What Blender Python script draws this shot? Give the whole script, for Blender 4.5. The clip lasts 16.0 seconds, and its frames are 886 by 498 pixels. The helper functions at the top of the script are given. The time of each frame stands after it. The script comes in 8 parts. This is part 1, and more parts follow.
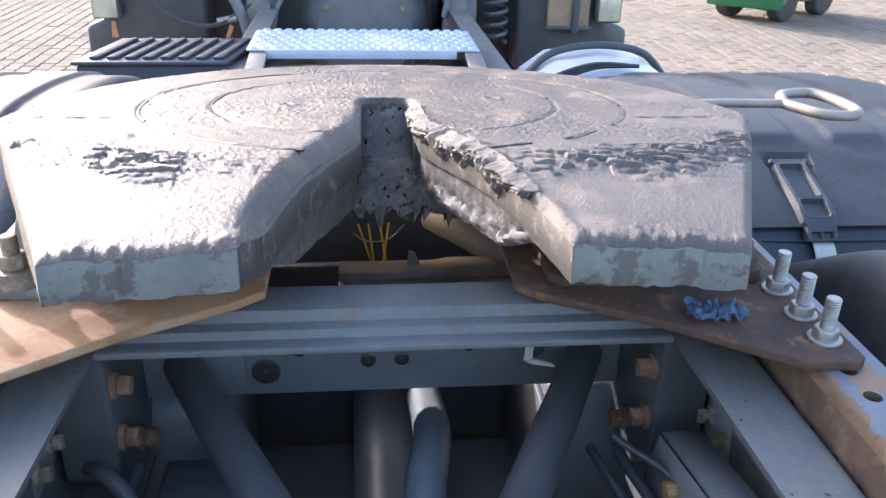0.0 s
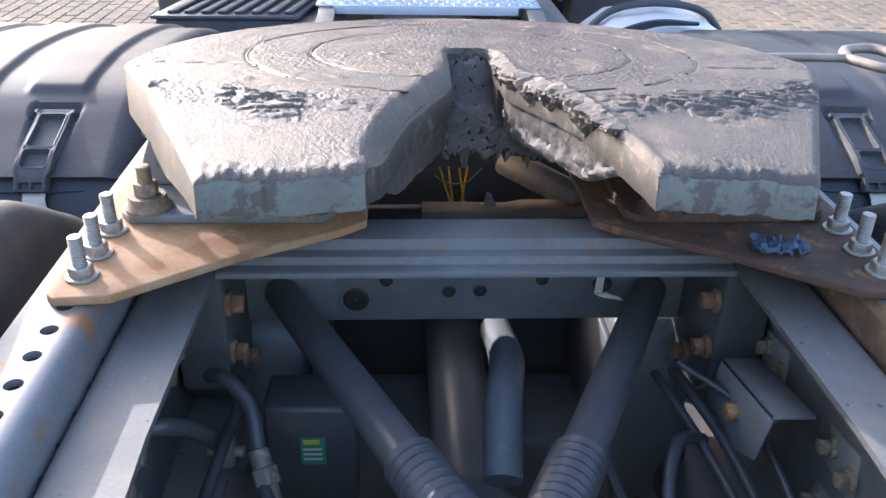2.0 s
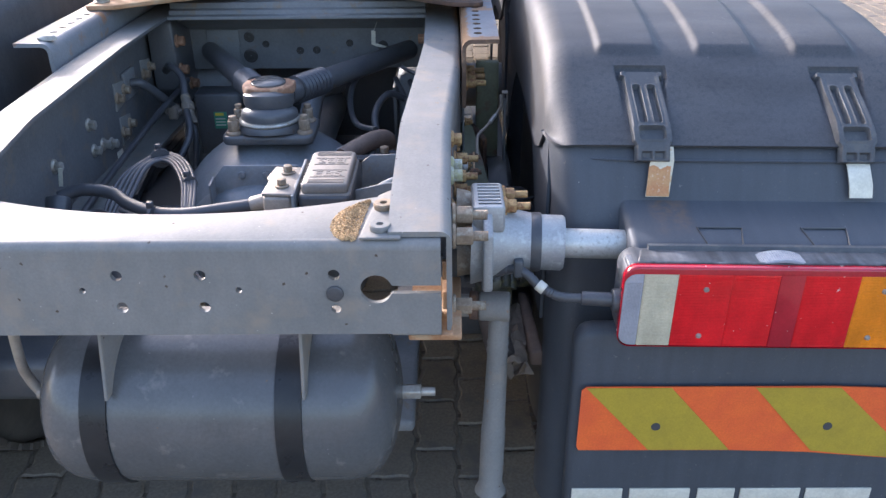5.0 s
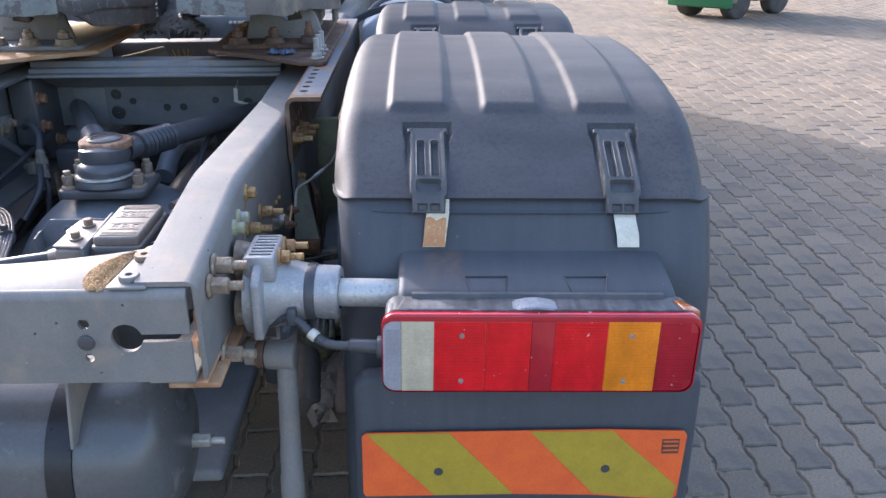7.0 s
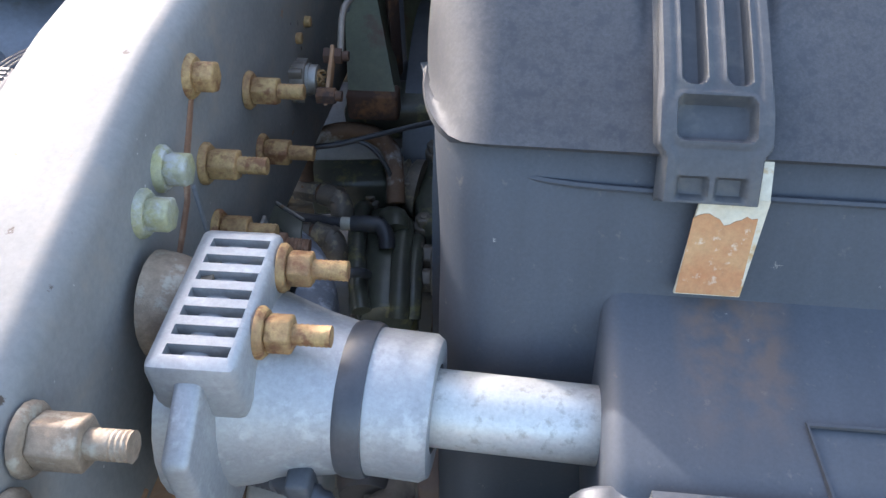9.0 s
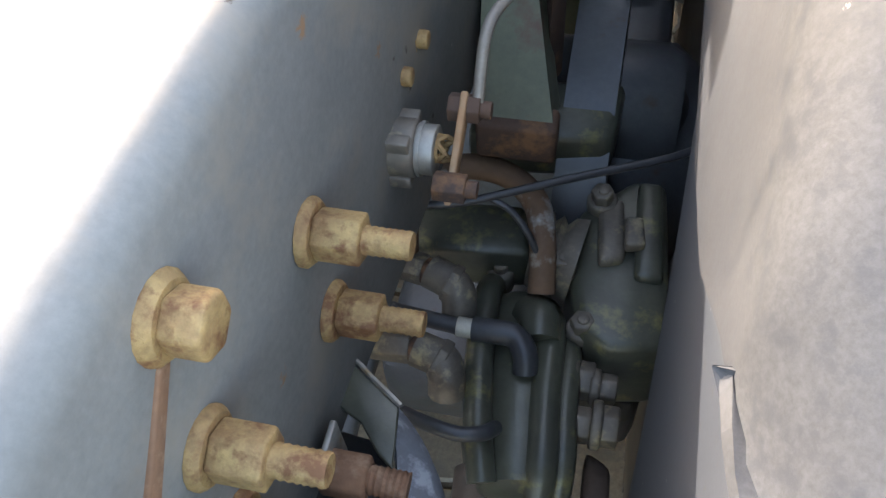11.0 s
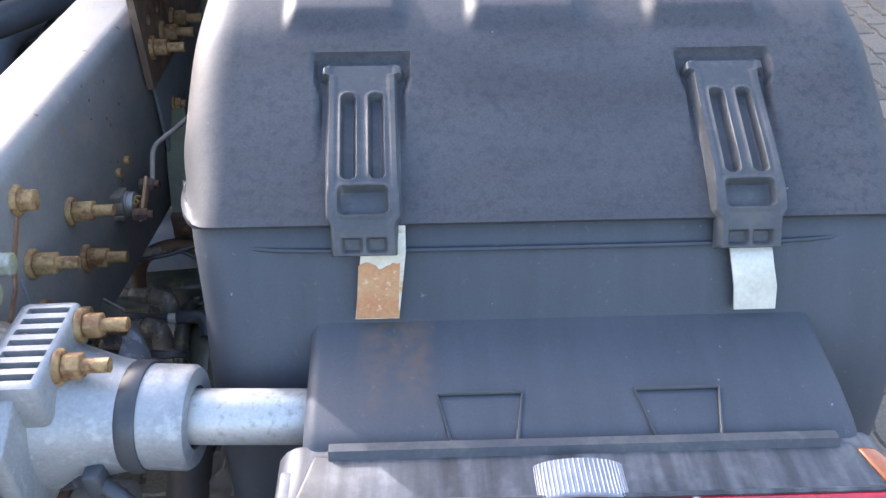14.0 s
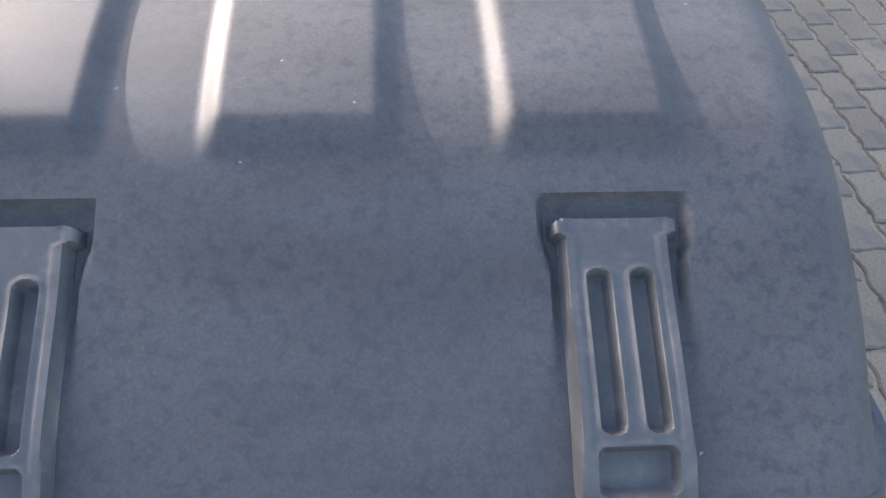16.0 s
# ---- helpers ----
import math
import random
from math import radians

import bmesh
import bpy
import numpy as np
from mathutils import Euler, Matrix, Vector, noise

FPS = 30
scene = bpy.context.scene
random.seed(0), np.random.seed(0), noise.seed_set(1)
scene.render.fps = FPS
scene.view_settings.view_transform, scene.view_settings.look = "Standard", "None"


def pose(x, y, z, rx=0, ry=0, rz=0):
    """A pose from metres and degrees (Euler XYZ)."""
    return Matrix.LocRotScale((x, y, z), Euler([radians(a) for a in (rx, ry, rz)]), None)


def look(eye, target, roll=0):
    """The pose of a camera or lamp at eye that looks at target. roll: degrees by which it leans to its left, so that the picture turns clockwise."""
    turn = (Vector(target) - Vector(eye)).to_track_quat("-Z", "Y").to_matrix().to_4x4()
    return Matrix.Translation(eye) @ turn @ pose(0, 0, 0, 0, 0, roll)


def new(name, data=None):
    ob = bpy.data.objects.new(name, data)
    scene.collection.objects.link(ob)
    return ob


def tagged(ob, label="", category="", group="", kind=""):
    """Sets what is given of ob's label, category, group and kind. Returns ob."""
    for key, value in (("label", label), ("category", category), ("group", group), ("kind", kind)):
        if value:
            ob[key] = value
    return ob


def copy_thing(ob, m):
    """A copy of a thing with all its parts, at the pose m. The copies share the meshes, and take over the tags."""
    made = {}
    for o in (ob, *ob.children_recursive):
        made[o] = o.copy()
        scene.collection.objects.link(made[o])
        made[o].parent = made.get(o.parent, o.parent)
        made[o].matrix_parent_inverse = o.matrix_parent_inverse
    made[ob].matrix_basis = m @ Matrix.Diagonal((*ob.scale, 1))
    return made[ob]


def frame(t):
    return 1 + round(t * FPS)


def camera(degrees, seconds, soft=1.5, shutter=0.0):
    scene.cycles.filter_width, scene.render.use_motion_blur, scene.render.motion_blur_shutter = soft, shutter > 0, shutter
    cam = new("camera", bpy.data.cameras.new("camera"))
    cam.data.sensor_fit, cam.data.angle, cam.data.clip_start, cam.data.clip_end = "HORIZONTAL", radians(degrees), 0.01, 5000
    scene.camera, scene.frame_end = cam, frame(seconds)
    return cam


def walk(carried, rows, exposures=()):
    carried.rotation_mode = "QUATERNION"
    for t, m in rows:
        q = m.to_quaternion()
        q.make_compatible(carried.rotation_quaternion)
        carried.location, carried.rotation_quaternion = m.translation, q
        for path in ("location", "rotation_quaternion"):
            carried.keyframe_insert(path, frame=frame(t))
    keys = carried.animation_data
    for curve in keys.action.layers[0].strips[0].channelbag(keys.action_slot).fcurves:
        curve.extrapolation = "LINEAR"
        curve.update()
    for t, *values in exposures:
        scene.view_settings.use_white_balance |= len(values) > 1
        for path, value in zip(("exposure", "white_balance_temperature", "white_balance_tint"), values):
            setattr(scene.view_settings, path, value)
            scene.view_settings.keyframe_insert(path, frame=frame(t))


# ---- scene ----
cam = camera(56.0, 16.0, soft=1.4)
PATH = [
    (0, (-0.037, 0.39, 1.54), (0.16, 2.183, 0.676), 1.6),
    (0.5, (-0.059, 0.393, 1.604), (0.143, 2.198, 0.767), 1.4),
    (1, (-0.076, 0.38, 1.605), (0.108, 2.19, 0.775), 1.2),
    (1.5, (-0.084, 0.348, 1.605), (0.039, 2.165, 0.779), 0.9),
    (2, (-0.107, 0.289, 1.551), (-0.003, 2.047, 0.605), 1.4),
    (2.5, (-0.131, 0.146, 1.503), (-0.047, 1.857, 0.472), 1.3),
    (3, (-0.054, -0.092, 1.464), (0.001, 1.632, 0.452), 0.3),
    (3.5, (0.013, -0.325, 1.467), (0.035, 1.401, 0.455), -0.1),
    (4, (0.055, -0.638, 1.484), (0.069, 1.077, 0.455), 0.2),
    (4.5, (0.206, -0.851, 1.491), (0.19, 0.916, 0.555), -0.7),
    (5, (0.418, -1.024, 1.471), (0.393, 0.752, 0.552), -0.7),
    (5.2, (0.451, -1.098, 1.482), (0.414, 0.682, 0.57), -0.9),
    (7.3, (0.76, -1.055, 1.484), (0.803, 0.777, 0.684), -0.2),
    (7.5, (0.728, -0.935, 1.475), (0.757, 0.895, 0.67), -0.1),
    (8, (0.669, -0.671, 1.435), (0.671, 1.063, 0.44), 0.2),
    (8.2, (0.672, -0.531, 1.405), (0.653, 1.149, 0.318), -0.1),
    (10.3, (0.557, 0.211, 1.155), (0.241, 1.184, -0.564), -6.8),
    (10.5, (0.552, 0.229, 1.149), (0.232, 1.185, -0.578), -7.3),
    (11, (0.54, 0.275, 1.175), (0.191, 1.391, -0.448), -6.3),
    (11.5, (0.54, 0.329, 1.233), (0.244, 1.72, -0.173), -5.6),
    (12, (0.528, 0.341, 1.318), (0.4, 1.754, -0.092), -6.2),
    (12.5, (0.513, 0.222, 1.334), (0.426, 1.654, -0.059), -5.2),
    (13, (0.555, 0.056, 1.313), (0.504, 1.507, -0.063), -3.9),
    (13.5, (0.69, -0.117, 1.365), (0.673, 1.473, 0.153), -2.9),
    (14, (0.803, -0.304, 1.394), (0.85, 1.305, 0.207), -1.0),
    (14.5, (0.832, -0.468, 1.387), (0.892, 1.156, 0.22), -0.7),
    (15, (0.91, -0.368, 1.383), (0.966, 1.253, 0.213), -1.0),
    (15.5, (0.981, -0.176, 1.362), (1.022, 1.451, 0.199), -0.5),
    (16, (0.961, 0.071, 1.384), (1.096, 1.521, 0.013), 2.0),
]
EXPOSURES = [(0, 2.32, 5700, 19), (0.5, 1.87, 5700, 19), (1.5, 1.67, 5700, 19), (2.0, 2.07, 5700, 18), (2.5, 2.47, 5750, 18), (3.5, 2.42, 5650, 18), (4.0, 2.0, 5750, 19), (4.5, 2.12, 5750, 20), (8.2, 2.04, 5750, 19), (10.3, 3.26, 6700, 12), (11.0, 3.16, 6800, 14), (11.5, 2.27, 6600, 19), (12.0, 2.12, 6400, 21), (13.0, 2.22, 5900, 20), (13.5, 2.54, 5800, 19), (14.0, 2.52, 5850, 19), (14.5, 2.47, 5950, 19), (15.5, 2.6, 6000, 17), (16, 2.37, 6300, 18)]
walk(cam, [(t, look(eye, target, roll)) for t, eye, target, roll in PATH], EXPOSURES)

# ---------------------------------------------------------------- light
SUN_TO = Vector((-0.66, 0.75, 0.0)).normalized()
SUN_ELEV = radians(22.5)
world = bpy.data.worlds.new("sky_world")
scene.world = world
world.use_nodes = True
wn = world.node_tree.nodes
sky = wn.new("ShaderNodeTexSky")
sky.sky_type = "NISHITA"
sky.sun_disc = False
sky.sun_elevation = SUN_ELEV
sky.sun_rotation = math.atan2(SUN_TO.x, SUN_TO.y)
sky.dust_density = 4.0
sky.air_density = 1.3
wn["Background"].inputs["Strength"].default_value = 0.15
world.node_tree.links.new(sky.outputs["Color"], wn["Background"].inputs["Color"])
sun_data = bpy.data.lights.new("sun", "SUN")
sun_data.energy = 1.7
sun_data.angle = radians(0.6)
sun_data.color = (1.0, 0.95, 0.88)
sun_ob = new("sun", sun_data)
sun_dir = SUN_TO * math.cos(SUN_ELEV) + Vector((0, 0, math.sin(SUN_ELEV)))
sun_ob.matrix_world = look(sun_dir * 30, (0, 0, 0))


# ---------------------------------------------------------------- materials
def surf(name, base, var=None, scale=8.0, rough=0.5, metal=0.0, bump=0.15, bscale=60.0,
         spots=None, spot_scale=25.0, spot_at=0.62, fine=0.12, spot_rough=None, island=0.0, coat=0.0, spot_soft=0.06, spec=0.5, chips=None, streak=None, relief=0.15):
    """Two scales of colour change, a third colour in spots or patches, fine relief."""
    m = bpy.data.materials.new(name)
    m.use_nodes = True
    nt = m.node_tree
    n, l = nt.nodes, nt.links
    b = n["Principled BSDF"]
    tc = n.new("ShaderNodeTexCoord")

    def noisy(sc, detail=4.0, ro=0.6):
        t = n.new("ShaderNodeTexNoise")
        t.inputs["Scale"].default_value, t.inputs["Detail"].default_value, t.inputs["Roughness"].default_value = sc, detail, ro
        l.new(tc.outputs["Object"], t.inputs["Vector"])
        return t

    def ramp(src, a, z):
        r = n.new("ShaderNodeMapRange")
        r.inputs["From Min"].default_value, r.inputs["From Max"].default_value = a, z
        l.new(src, r.inputs["Value"])
        return r.outputs["Result"]

    def mix(fac, a, z, mode="MIX"):
        x = n.new("ShaderNodeMix")
        x.data_type, x.blend_type = "RGBA", mode
        for sock, val in ((x.inputs[6], a), (x.inputs[7], z)):
            if isinstance(val, tuple):
                sock.default_value = (*val, 1)
            else:
                l.new(val, sock)
        if isinstance(fac, float):
            x.inputs[0].default_value = fac
        else:
            l.new(fac, x.inputs[0])
        return x.outputs[2]

    var = var or tuple(c * 0.7 for c in base)
    big = noisy(scale)
    col = mix(ramp(big.outputs["Fac"], 0.35, 0.68), base, var)
    small = noisy(bscale, 6.0, 0.7)
    grey = n.new("ShaderNodeMapRange")
    grey.inputs["From Min"].default_value, grey.inputs["From Max"].default_value = 0.3, 0.7
    grey.inputs["To Min"].default_value, grey.inputs["To Max"].default_value = 1 - fine, 1 + fine
    l.new(small.outputs["Fac"], grey.inputs["Value"])
    g = n.new("ShaderNodeCombineColor")
    for k in range(3):
        l.new(grey.outputs["Result"], g.inputs[k])
    col = mix(1.0, col, g.outputs["Color"], "MULTIPLY")
    rsock = None
    if spots:
        sp = noisy(spot_scale, 5.0, 0.65)
        f = ramp(sp.outputs["Fac"], spot_at - spot_soft, spot_at + spot_soft)
        col = mix(f, col, spots)
        if spot_rough is not None:
            rr = n.new("ShaderNodeMapRange")
            rr.inputs["To Min"].default_value, rr.inputs["To Max"].default_value = rough, spot_rough
            l.new(f, rr.inputs["Value"])
            rsock = rr.outputs["Result"]
    if streak:
        # long faint wipe marks and scratches
        mp = n.new("ShaderNodeMapping")
        mp.inputs["Scale"].default_value = streak[:3]
        l.new(tc.outputs["Object"], mp.inputs["Vector"])
        st = n.new("ShaderNodeTexNoise")
        st.inputs["Scale"].default_value, st.inputs["Detail"].default_value = 1.0, 5.0
        l.new(mp.outputs["Vector"], st.inputs["Vector"])
        sr = n.new("ShaderNodeMapRange")
        sr.inputs["From Min"].default_value, sr.inputs["From Max"].default_value = 0.35, 0.7
        sr.inputs["To Min"].default_value, sr.inputs["To Max"].default_value = 1 - streak[3], 1 + streak[3]
        l.new(st.outputs["Fac"], sr.inputs["Value"])
        g3 = n.new("ShaderNodeCombineColor")
        for k in range(3):
            l.new(sr.outputs["Result"], g3.inputs[k])
        col = mix(1.0, col, g3.outputs["Color"], "MULTIPLY")
    for c_col, c_scale, c_size, c_share in chips or ():
        # scattered single specks
        vo = n.new("ShaderNodeTexVoronoi")
        vo.inputs["Scale"].default_value = c_scale
        wob = n.new("ShaderNodeVectorMath")
        wob.operation = "MULTIPLY_ADD"
        l.new(small.outputs["Color"], wob.inputs[0])
        wob.inputs[1].default_value = (0.6 / c_scale,) * 3
        l.new(tc.outputs["Object"], wob.inputs[2])
        l.new(wob.outputs[0], vo.inputs["Vector"])
        near = ramp(vo.outputs["Distance"], c_size, c_size * 0.55)
        sp_ = n.new("ShaderNodeSeparateColor")
        l.new(vo.outputs["Color"], sp_.inputs[0])
        pick = ramp(sp_.outputs[0], 1 - c_share, 1 - c_share + 0.02)
        mu = n.new("ShaderNodeMath")
        mu.operation = "MULTIPLY"
        l.new(near, mu.inputs[0])
        l.new(pick, mu.inputs[1])
        col = mix(mu.outputs[0], col, c_col)
    if island:
        oi = n.new("ShaderNodeObjectInfo")
        ge = n.new("ShaderNodeNewGeometry")
        ad = n.new("ShaderNodeMath")
        ad.operation = "ADD"
        l.new(oi.outputs["Random"], ad.inputs[0])
        l.new(ge.outputs["Random Per Island"], ad.inputs[1])
        fr = n.new("ShaderNodeMath")
        fr.operation = "FRACT"
        l.new(ad.outputs[0], fr.inputs[0])
        mr = n.new("ShaderNodeMapRange")
        mr.inputs["To Min"].default_value, mr.inputs["To Max"].default_value = 1 - island, 1 + island
        l.new(fr.outputs[0], mr.inputs["Value"])
        g2 = n.new("ShaderNodeCombineColor")
        for k in range(3):
            l.new(mr.outputs["Result"], g2.inputs[k])
        col = mix(1.0, col, g2.outputs["Color"], "MULTIPLY")
    l.new(col, b.inputs["Base Color"])
    if rsock is None:
        rr = n.new("ShaderNodeMapRange")
        rr.inputs["To Min"].default_value, rr.inputs["To Max"].default_value = max(0.02, rough - 0.1), min(1.0, rough + 0.1)
        l.new(big.outputs["Fac"], rr.inputs["Value"])
        rsock = rr.outputs["Result"]
    l.new(rsock, b.inputs["Roughness"])
    b.inputs["Metallic"].default_value = metal
    b.inputs["Coat Weight"].default_value = coat
    b.inputs["Specular IOR Level"].default_value = spec
    if bump:
        bp = n.new("ShaderNodeBump")
        bp.inputs["Strength"].default_value = bump
        bp.inputs["Distance"].default_value = relief / bscale
        l.new(small.outputs["Fac"], bp.inputs["Height"])
        l.new(bp.outputs["Normal"], b.inputs["Normal"])
    return m


FRAME_GREY = surf("chassis_grey_paint", (0.215, 0.205, 0.189), (0.170, 0.166, 0.156), 7, 0.62, 0, 0.08, 220, (0.25, 0.215, 0.175), 12, 0.62, spot_soft=0.10, spec=0.28, fine=0.10, chips=(((0.07, 0.05, 0.035), 60, 0.17, 0.14), ((0.26, 0.15, 0.08), 30, 0.14, 0.14), ((0.42, 0.40, 0.36), 120, 0.14, 0.05)), streak=(40, 9, 14, 0.045))
FRAME_DARK = surf("chassis_dark_paint", (0.185, 0.188, 0.19), (0.14, 0.144, 0.148), 8, 0.55, 0, 0.08, 150, (0.19, 0.15, 0.11), 30, 0.64)
RAIL_INSIDE = surf("dark_rail_inside", (0.125, 0.126, 0.128), (0.09, 0.092, 0.095), 6, 0.6, 0, 0.15, 150, (0.15, 0.125, 0.10), 18, 0.60, 0.2)
RUST_PLATE = surf("rusted_steel", (0.44, 0.26, 0.135), (0.30, 0.15, 0.07), 14, 0.8, 0, 0.25, 160, (0.40, 0.27, 0.16), 22, 0.58)
RUST_CAP = surf("crusted_brown_rust", (0.27, 0.14, 0.075), (0.16, 0.085, 0.05), 30, 0.85, 0, 0.5, 180, (0.34, 0.21, 0.13), 40, 0.58)
LIP_PAINT = surf("grey_green_paint", (0.15, 0.158, 0.138), (0.11, 0.114, 0.104), 12, 0.5, 0, 0.1, 160, (0.075, 0.066, 0.058), 26, 0.53, spot_soft=0.03)
JAW = surf("dusty_grease", (0.105, 0.094, 0.083), (0.07, 0.063, 0.057), 22, 0.6, 0, 0.8, 200, (0.15, 0.13, 0.11), 60, 0.6, relief=0.4)
NUT_LIME = surf("lime_passivated_zinc", (0.30, 0.295, 0.22), (0.33, 0.31, 0.15), 60, 0.65, 0.1, 0.6, 260, (0.40, 0.39, 0.35), 70, 0.56, 0.2, relief=0.35)
RUST_DARK = surf("dark_rust", (0.12, 0.065, 0.04), (0.07, 0.045, 0.035), 18, 0.8, 0, 0.3, 140, (0.22, 0.11, 0.05), 30, 0.6)
CHANNEL_PAINT = surf("worn_painted_steel", (0.20, 0.21, 0.22), (0.16, 0.165, 0.175), 10, 0.45, 0, 0.08, 150, (0.26, 0.13, 0.06), 14, 0.62)
CHANNEL_RUST = surf("peeling_painted_steel", (0.20, 0.21, 0.225), (0.16, 0.165, 0.18), 10, 0.45, 0, 0.1, 150, (0.29, 0.165, 0.085), 14, 0.60, spot_soft=0.02)
cn, cl = CHANNEL_RUST.node_tree.nodes, CHANNEL_RUST.node_tree.links
where = cn.new("ShaderNodeNewGeometry")
axes = cn.new("ShaderNodeSeparateXYZ")
cl.new(where.outputs["Position"], axes.inputs[0])
wander = cn.new("ShaderNodeTexNoise")
wander.inputs["Scale"].default_value, wander.inputs["Detail"].default_value = 38.0, 5.0
cl.new(where.outputs["Position"], wander.inputs["Vector"])
worn = []
for axis, edge_, depth in (("X", 0.452, 0.030), ("Y", 0.772, 0.045)):
    far = cn.new("ShaderNodeMath")
    far.operation = "MULTIPLY_ADD"
    cl.new(wander.outputs["Fac"], far.inputs[0])
    far.inputs[1].default_value = depth
    far.inputs[2].default_value = edge_ - depth / 2
    less = cn.new("ShaderNodeMath")
    less.operation = "LESS_THAN"
    cl.new(axes.outputs[axis], less.inputs[0])
    cl.new(far.outputs[0], less.inputs[1])
    worn.append(less.outputs[0])
either = cn.new("ShaderNodeMath")
either.operation = "MAXIMUM"
cl.new(worn[0], either.inputs[0])
cl.new(worn[1], either.inputs[1])
rust_mix = cn.new("ShaderNodeMix")
rust_mix.data_type = "RGBA"
cl.new(either.outputs[0], rust_mix.inputs[0])
cbsdf = cn["Principled BSDF"]
cl.new(cbsdf.inputs["Base Color"].links[0].from_socket, rust_mix.inputs[6])
scab = cn.new("ShaderNodeTexNoise")
scab.inputs["Scale"].default_value, scab.inputs["Detail"].default_value = 110.0, 6.0
cl.new(where.outputs["Position"], scab.inputs["Vector"])
scab_mix = cn.new("ShaderNodeMix")
scab_mix.data_type = "RGBA"
cl.new(scab.outputs["Fac"], scab_mix.inputs[0])
scab_mix.inputs[6].default_value, scab_mix.inputs[7].default_value = (0.11, 0.055, 0.03, 1), (0.34, 0.215, 0.12, 1)
cl.new(scab_mix.outputs[2], rust_mix.inputs[7])
cl.new(rust_mix.outputs[2], cbsdf.inputs["Base Color"])
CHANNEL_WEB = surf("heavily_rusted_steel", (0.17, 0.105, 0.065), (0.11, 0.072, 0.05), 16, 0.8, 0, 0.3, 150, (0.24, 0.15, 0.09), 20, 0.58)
CAST_GREASE = surf("greasy_cast_steel", (0.124, 0.104, 0.088), (0.078, 0.069, 0.061), 7, 0.46, 0.0, 1.0, 330, (0.20, 0.160, 0.12), 11, 0.58, 0.36, 0.58, spec=0.45, relief=0.8, chips=(((0.045, 0.04, 0.036), 95, 0.20, 0.10), ((0.26, 0.22, 0.18), 130, 0.16, 0.10)))
# brown throat grease, its colour also darkened for the shaded left wall
GREASE_AND_SHADE = surf("brown_grease_with_shade", (0.058, 0.049, 0.042), (0.040, 0.035, 0.031), 18, 0.55, 0.05, 0.7, 180, (0.15, 0.125, 0.105), 45, 0.6)
CAST_BLACK = surf("black_grease", (0.05, 0.046, 0.043), (0.03, 0.028, 0.027), 20, 0.42, 0.1, 0.6, 120, (0.10, 0.09, 0.08), 40, 0.62)
GUARD = surf("black_plastic", (0.057, 0.063, 0.073), (0.069, 0.075, 0.085), 4, 0.55, 0, 0.10, 420, (0.12, 0.113, 0.104), 130, 0.69, 0.10, 0.7, spec=0.32, chips=(((0.26, 0.25, 0.23), 90, 0.10, 0.06), ((0.20, 0.19, 0.17), 30, 0.06, 0.08)), streak=(50, 6, 6, 0.07))
GUARD_LID = surf("dusty_black_plastic", (0.074, 0.073, 0.074), (0.060, 0.062, 0.067), 3, 0.62, 0, 0.16, 420, (0.050, 0.052, 0.058), 120, 0.565, 0.18, 0.55, spot_soft=0.07, spec=0.26, chips=(((0.24, 0.22, 0.20), 90, 0.10, 0.06), ((0.20, 0.19, 0.18), 30, 0.05, 0.10)), streak=(7, 22, 7, 0.13))
# the same plastic with a rust run below one latch
GUARD_STAIN = GUARD.copy()
GUARD_STAIN.name = "black_plastic_with_rust_run"
sn, sl = GUARD_STAIN.node_tree.nodes, GUARD_STAIN.node_tree.links
s_co = sn.new("ShaderNodeTexCoord")
s_sep = sn.new("ShaderNodeSeparateXYZ")
sl.new(s_co.outputs["Object"], s_sep.inputs[0])
s_off = sn.new("ShaderNodeMath")
s_off.operation = "ADD"
s_off.inputs[1].default_value = 0.134
sl.new(s_sep.outputs["X"], s_off.inputs[0])
s_abs = sn.new("ShaderNodeMath")
s_abs.operation = "ABSOLUTE"
sl.new(s_off.outputs[0], s_abs.inputs[0])
s_band = sn.new("ShaderNodeMapRange")
s_band.inputs["From Min"].default_value, s_band.inputs["From Max"].default_value = 0.038, 0.022
sl.new(s_abs.outputs[0], s_band.inputs["Value"])
s_run = sn.new("ShaderNodeMapRange")
s_run.inputs["From Min"].default_value, s_run.inputs["From Max"].default_value = -0.725, -0.655
sl.new(s_sep.outputs["Y"], s_run.inputs["Value"])
s_area = sn.new("ShaderNodeMath")
s_area.operation = "MULTIPLY"
sl.new(s_band.outputs["Result"], s_area.inputs[0])
sl.new(s_run.outputs["Result"], s_area.inputs[1])
s_noise = sn.new("ShaderNodeTexNoise")
s_noise.inputs["Scale"].default_value = 75.0
s_noise.inputs["Detail"].default_value = 6.0
sl.new(s_co.outputs["Object"], s_noise.inputs["Vector"])
s_mul = sn.new("ShaderNodeMath")
s_mul.operation = "MULTIPLY"
sl.new(s_area.outputs[0], s_mul.inputs[0])
s_rag = sn.new("ShaderNodeMapRange")
s_rag.inputs["From Min"].default_value, s_rag.inputs["From Max"].default_value = 0.36, 0.62
s_rag.inputs["To Min"].default_value, s_rag.inputs["To Max"].default_value = 0.06, 0.52
sl.new(s_noise.outputs["Fac"], s_rag.inputs["Value"])
sl.new(s_rag.outputs["Result"], s_mul.inputs[1])
s_mix = sn.new("ShaderNodeMix")
s_mix.data_type = "RGBA"
s_mix.inputs[7].default_value = (0.155, 0.098, 0.060, 1)
sl.new(s_mul.outputs[0], s_mix.inputs[0])
s_bsdf = sn["Principled BSDF"]
sl.new(s_bsdf.inputs["Base Color"].links[0].from_socket, s_mix.inputs[6])
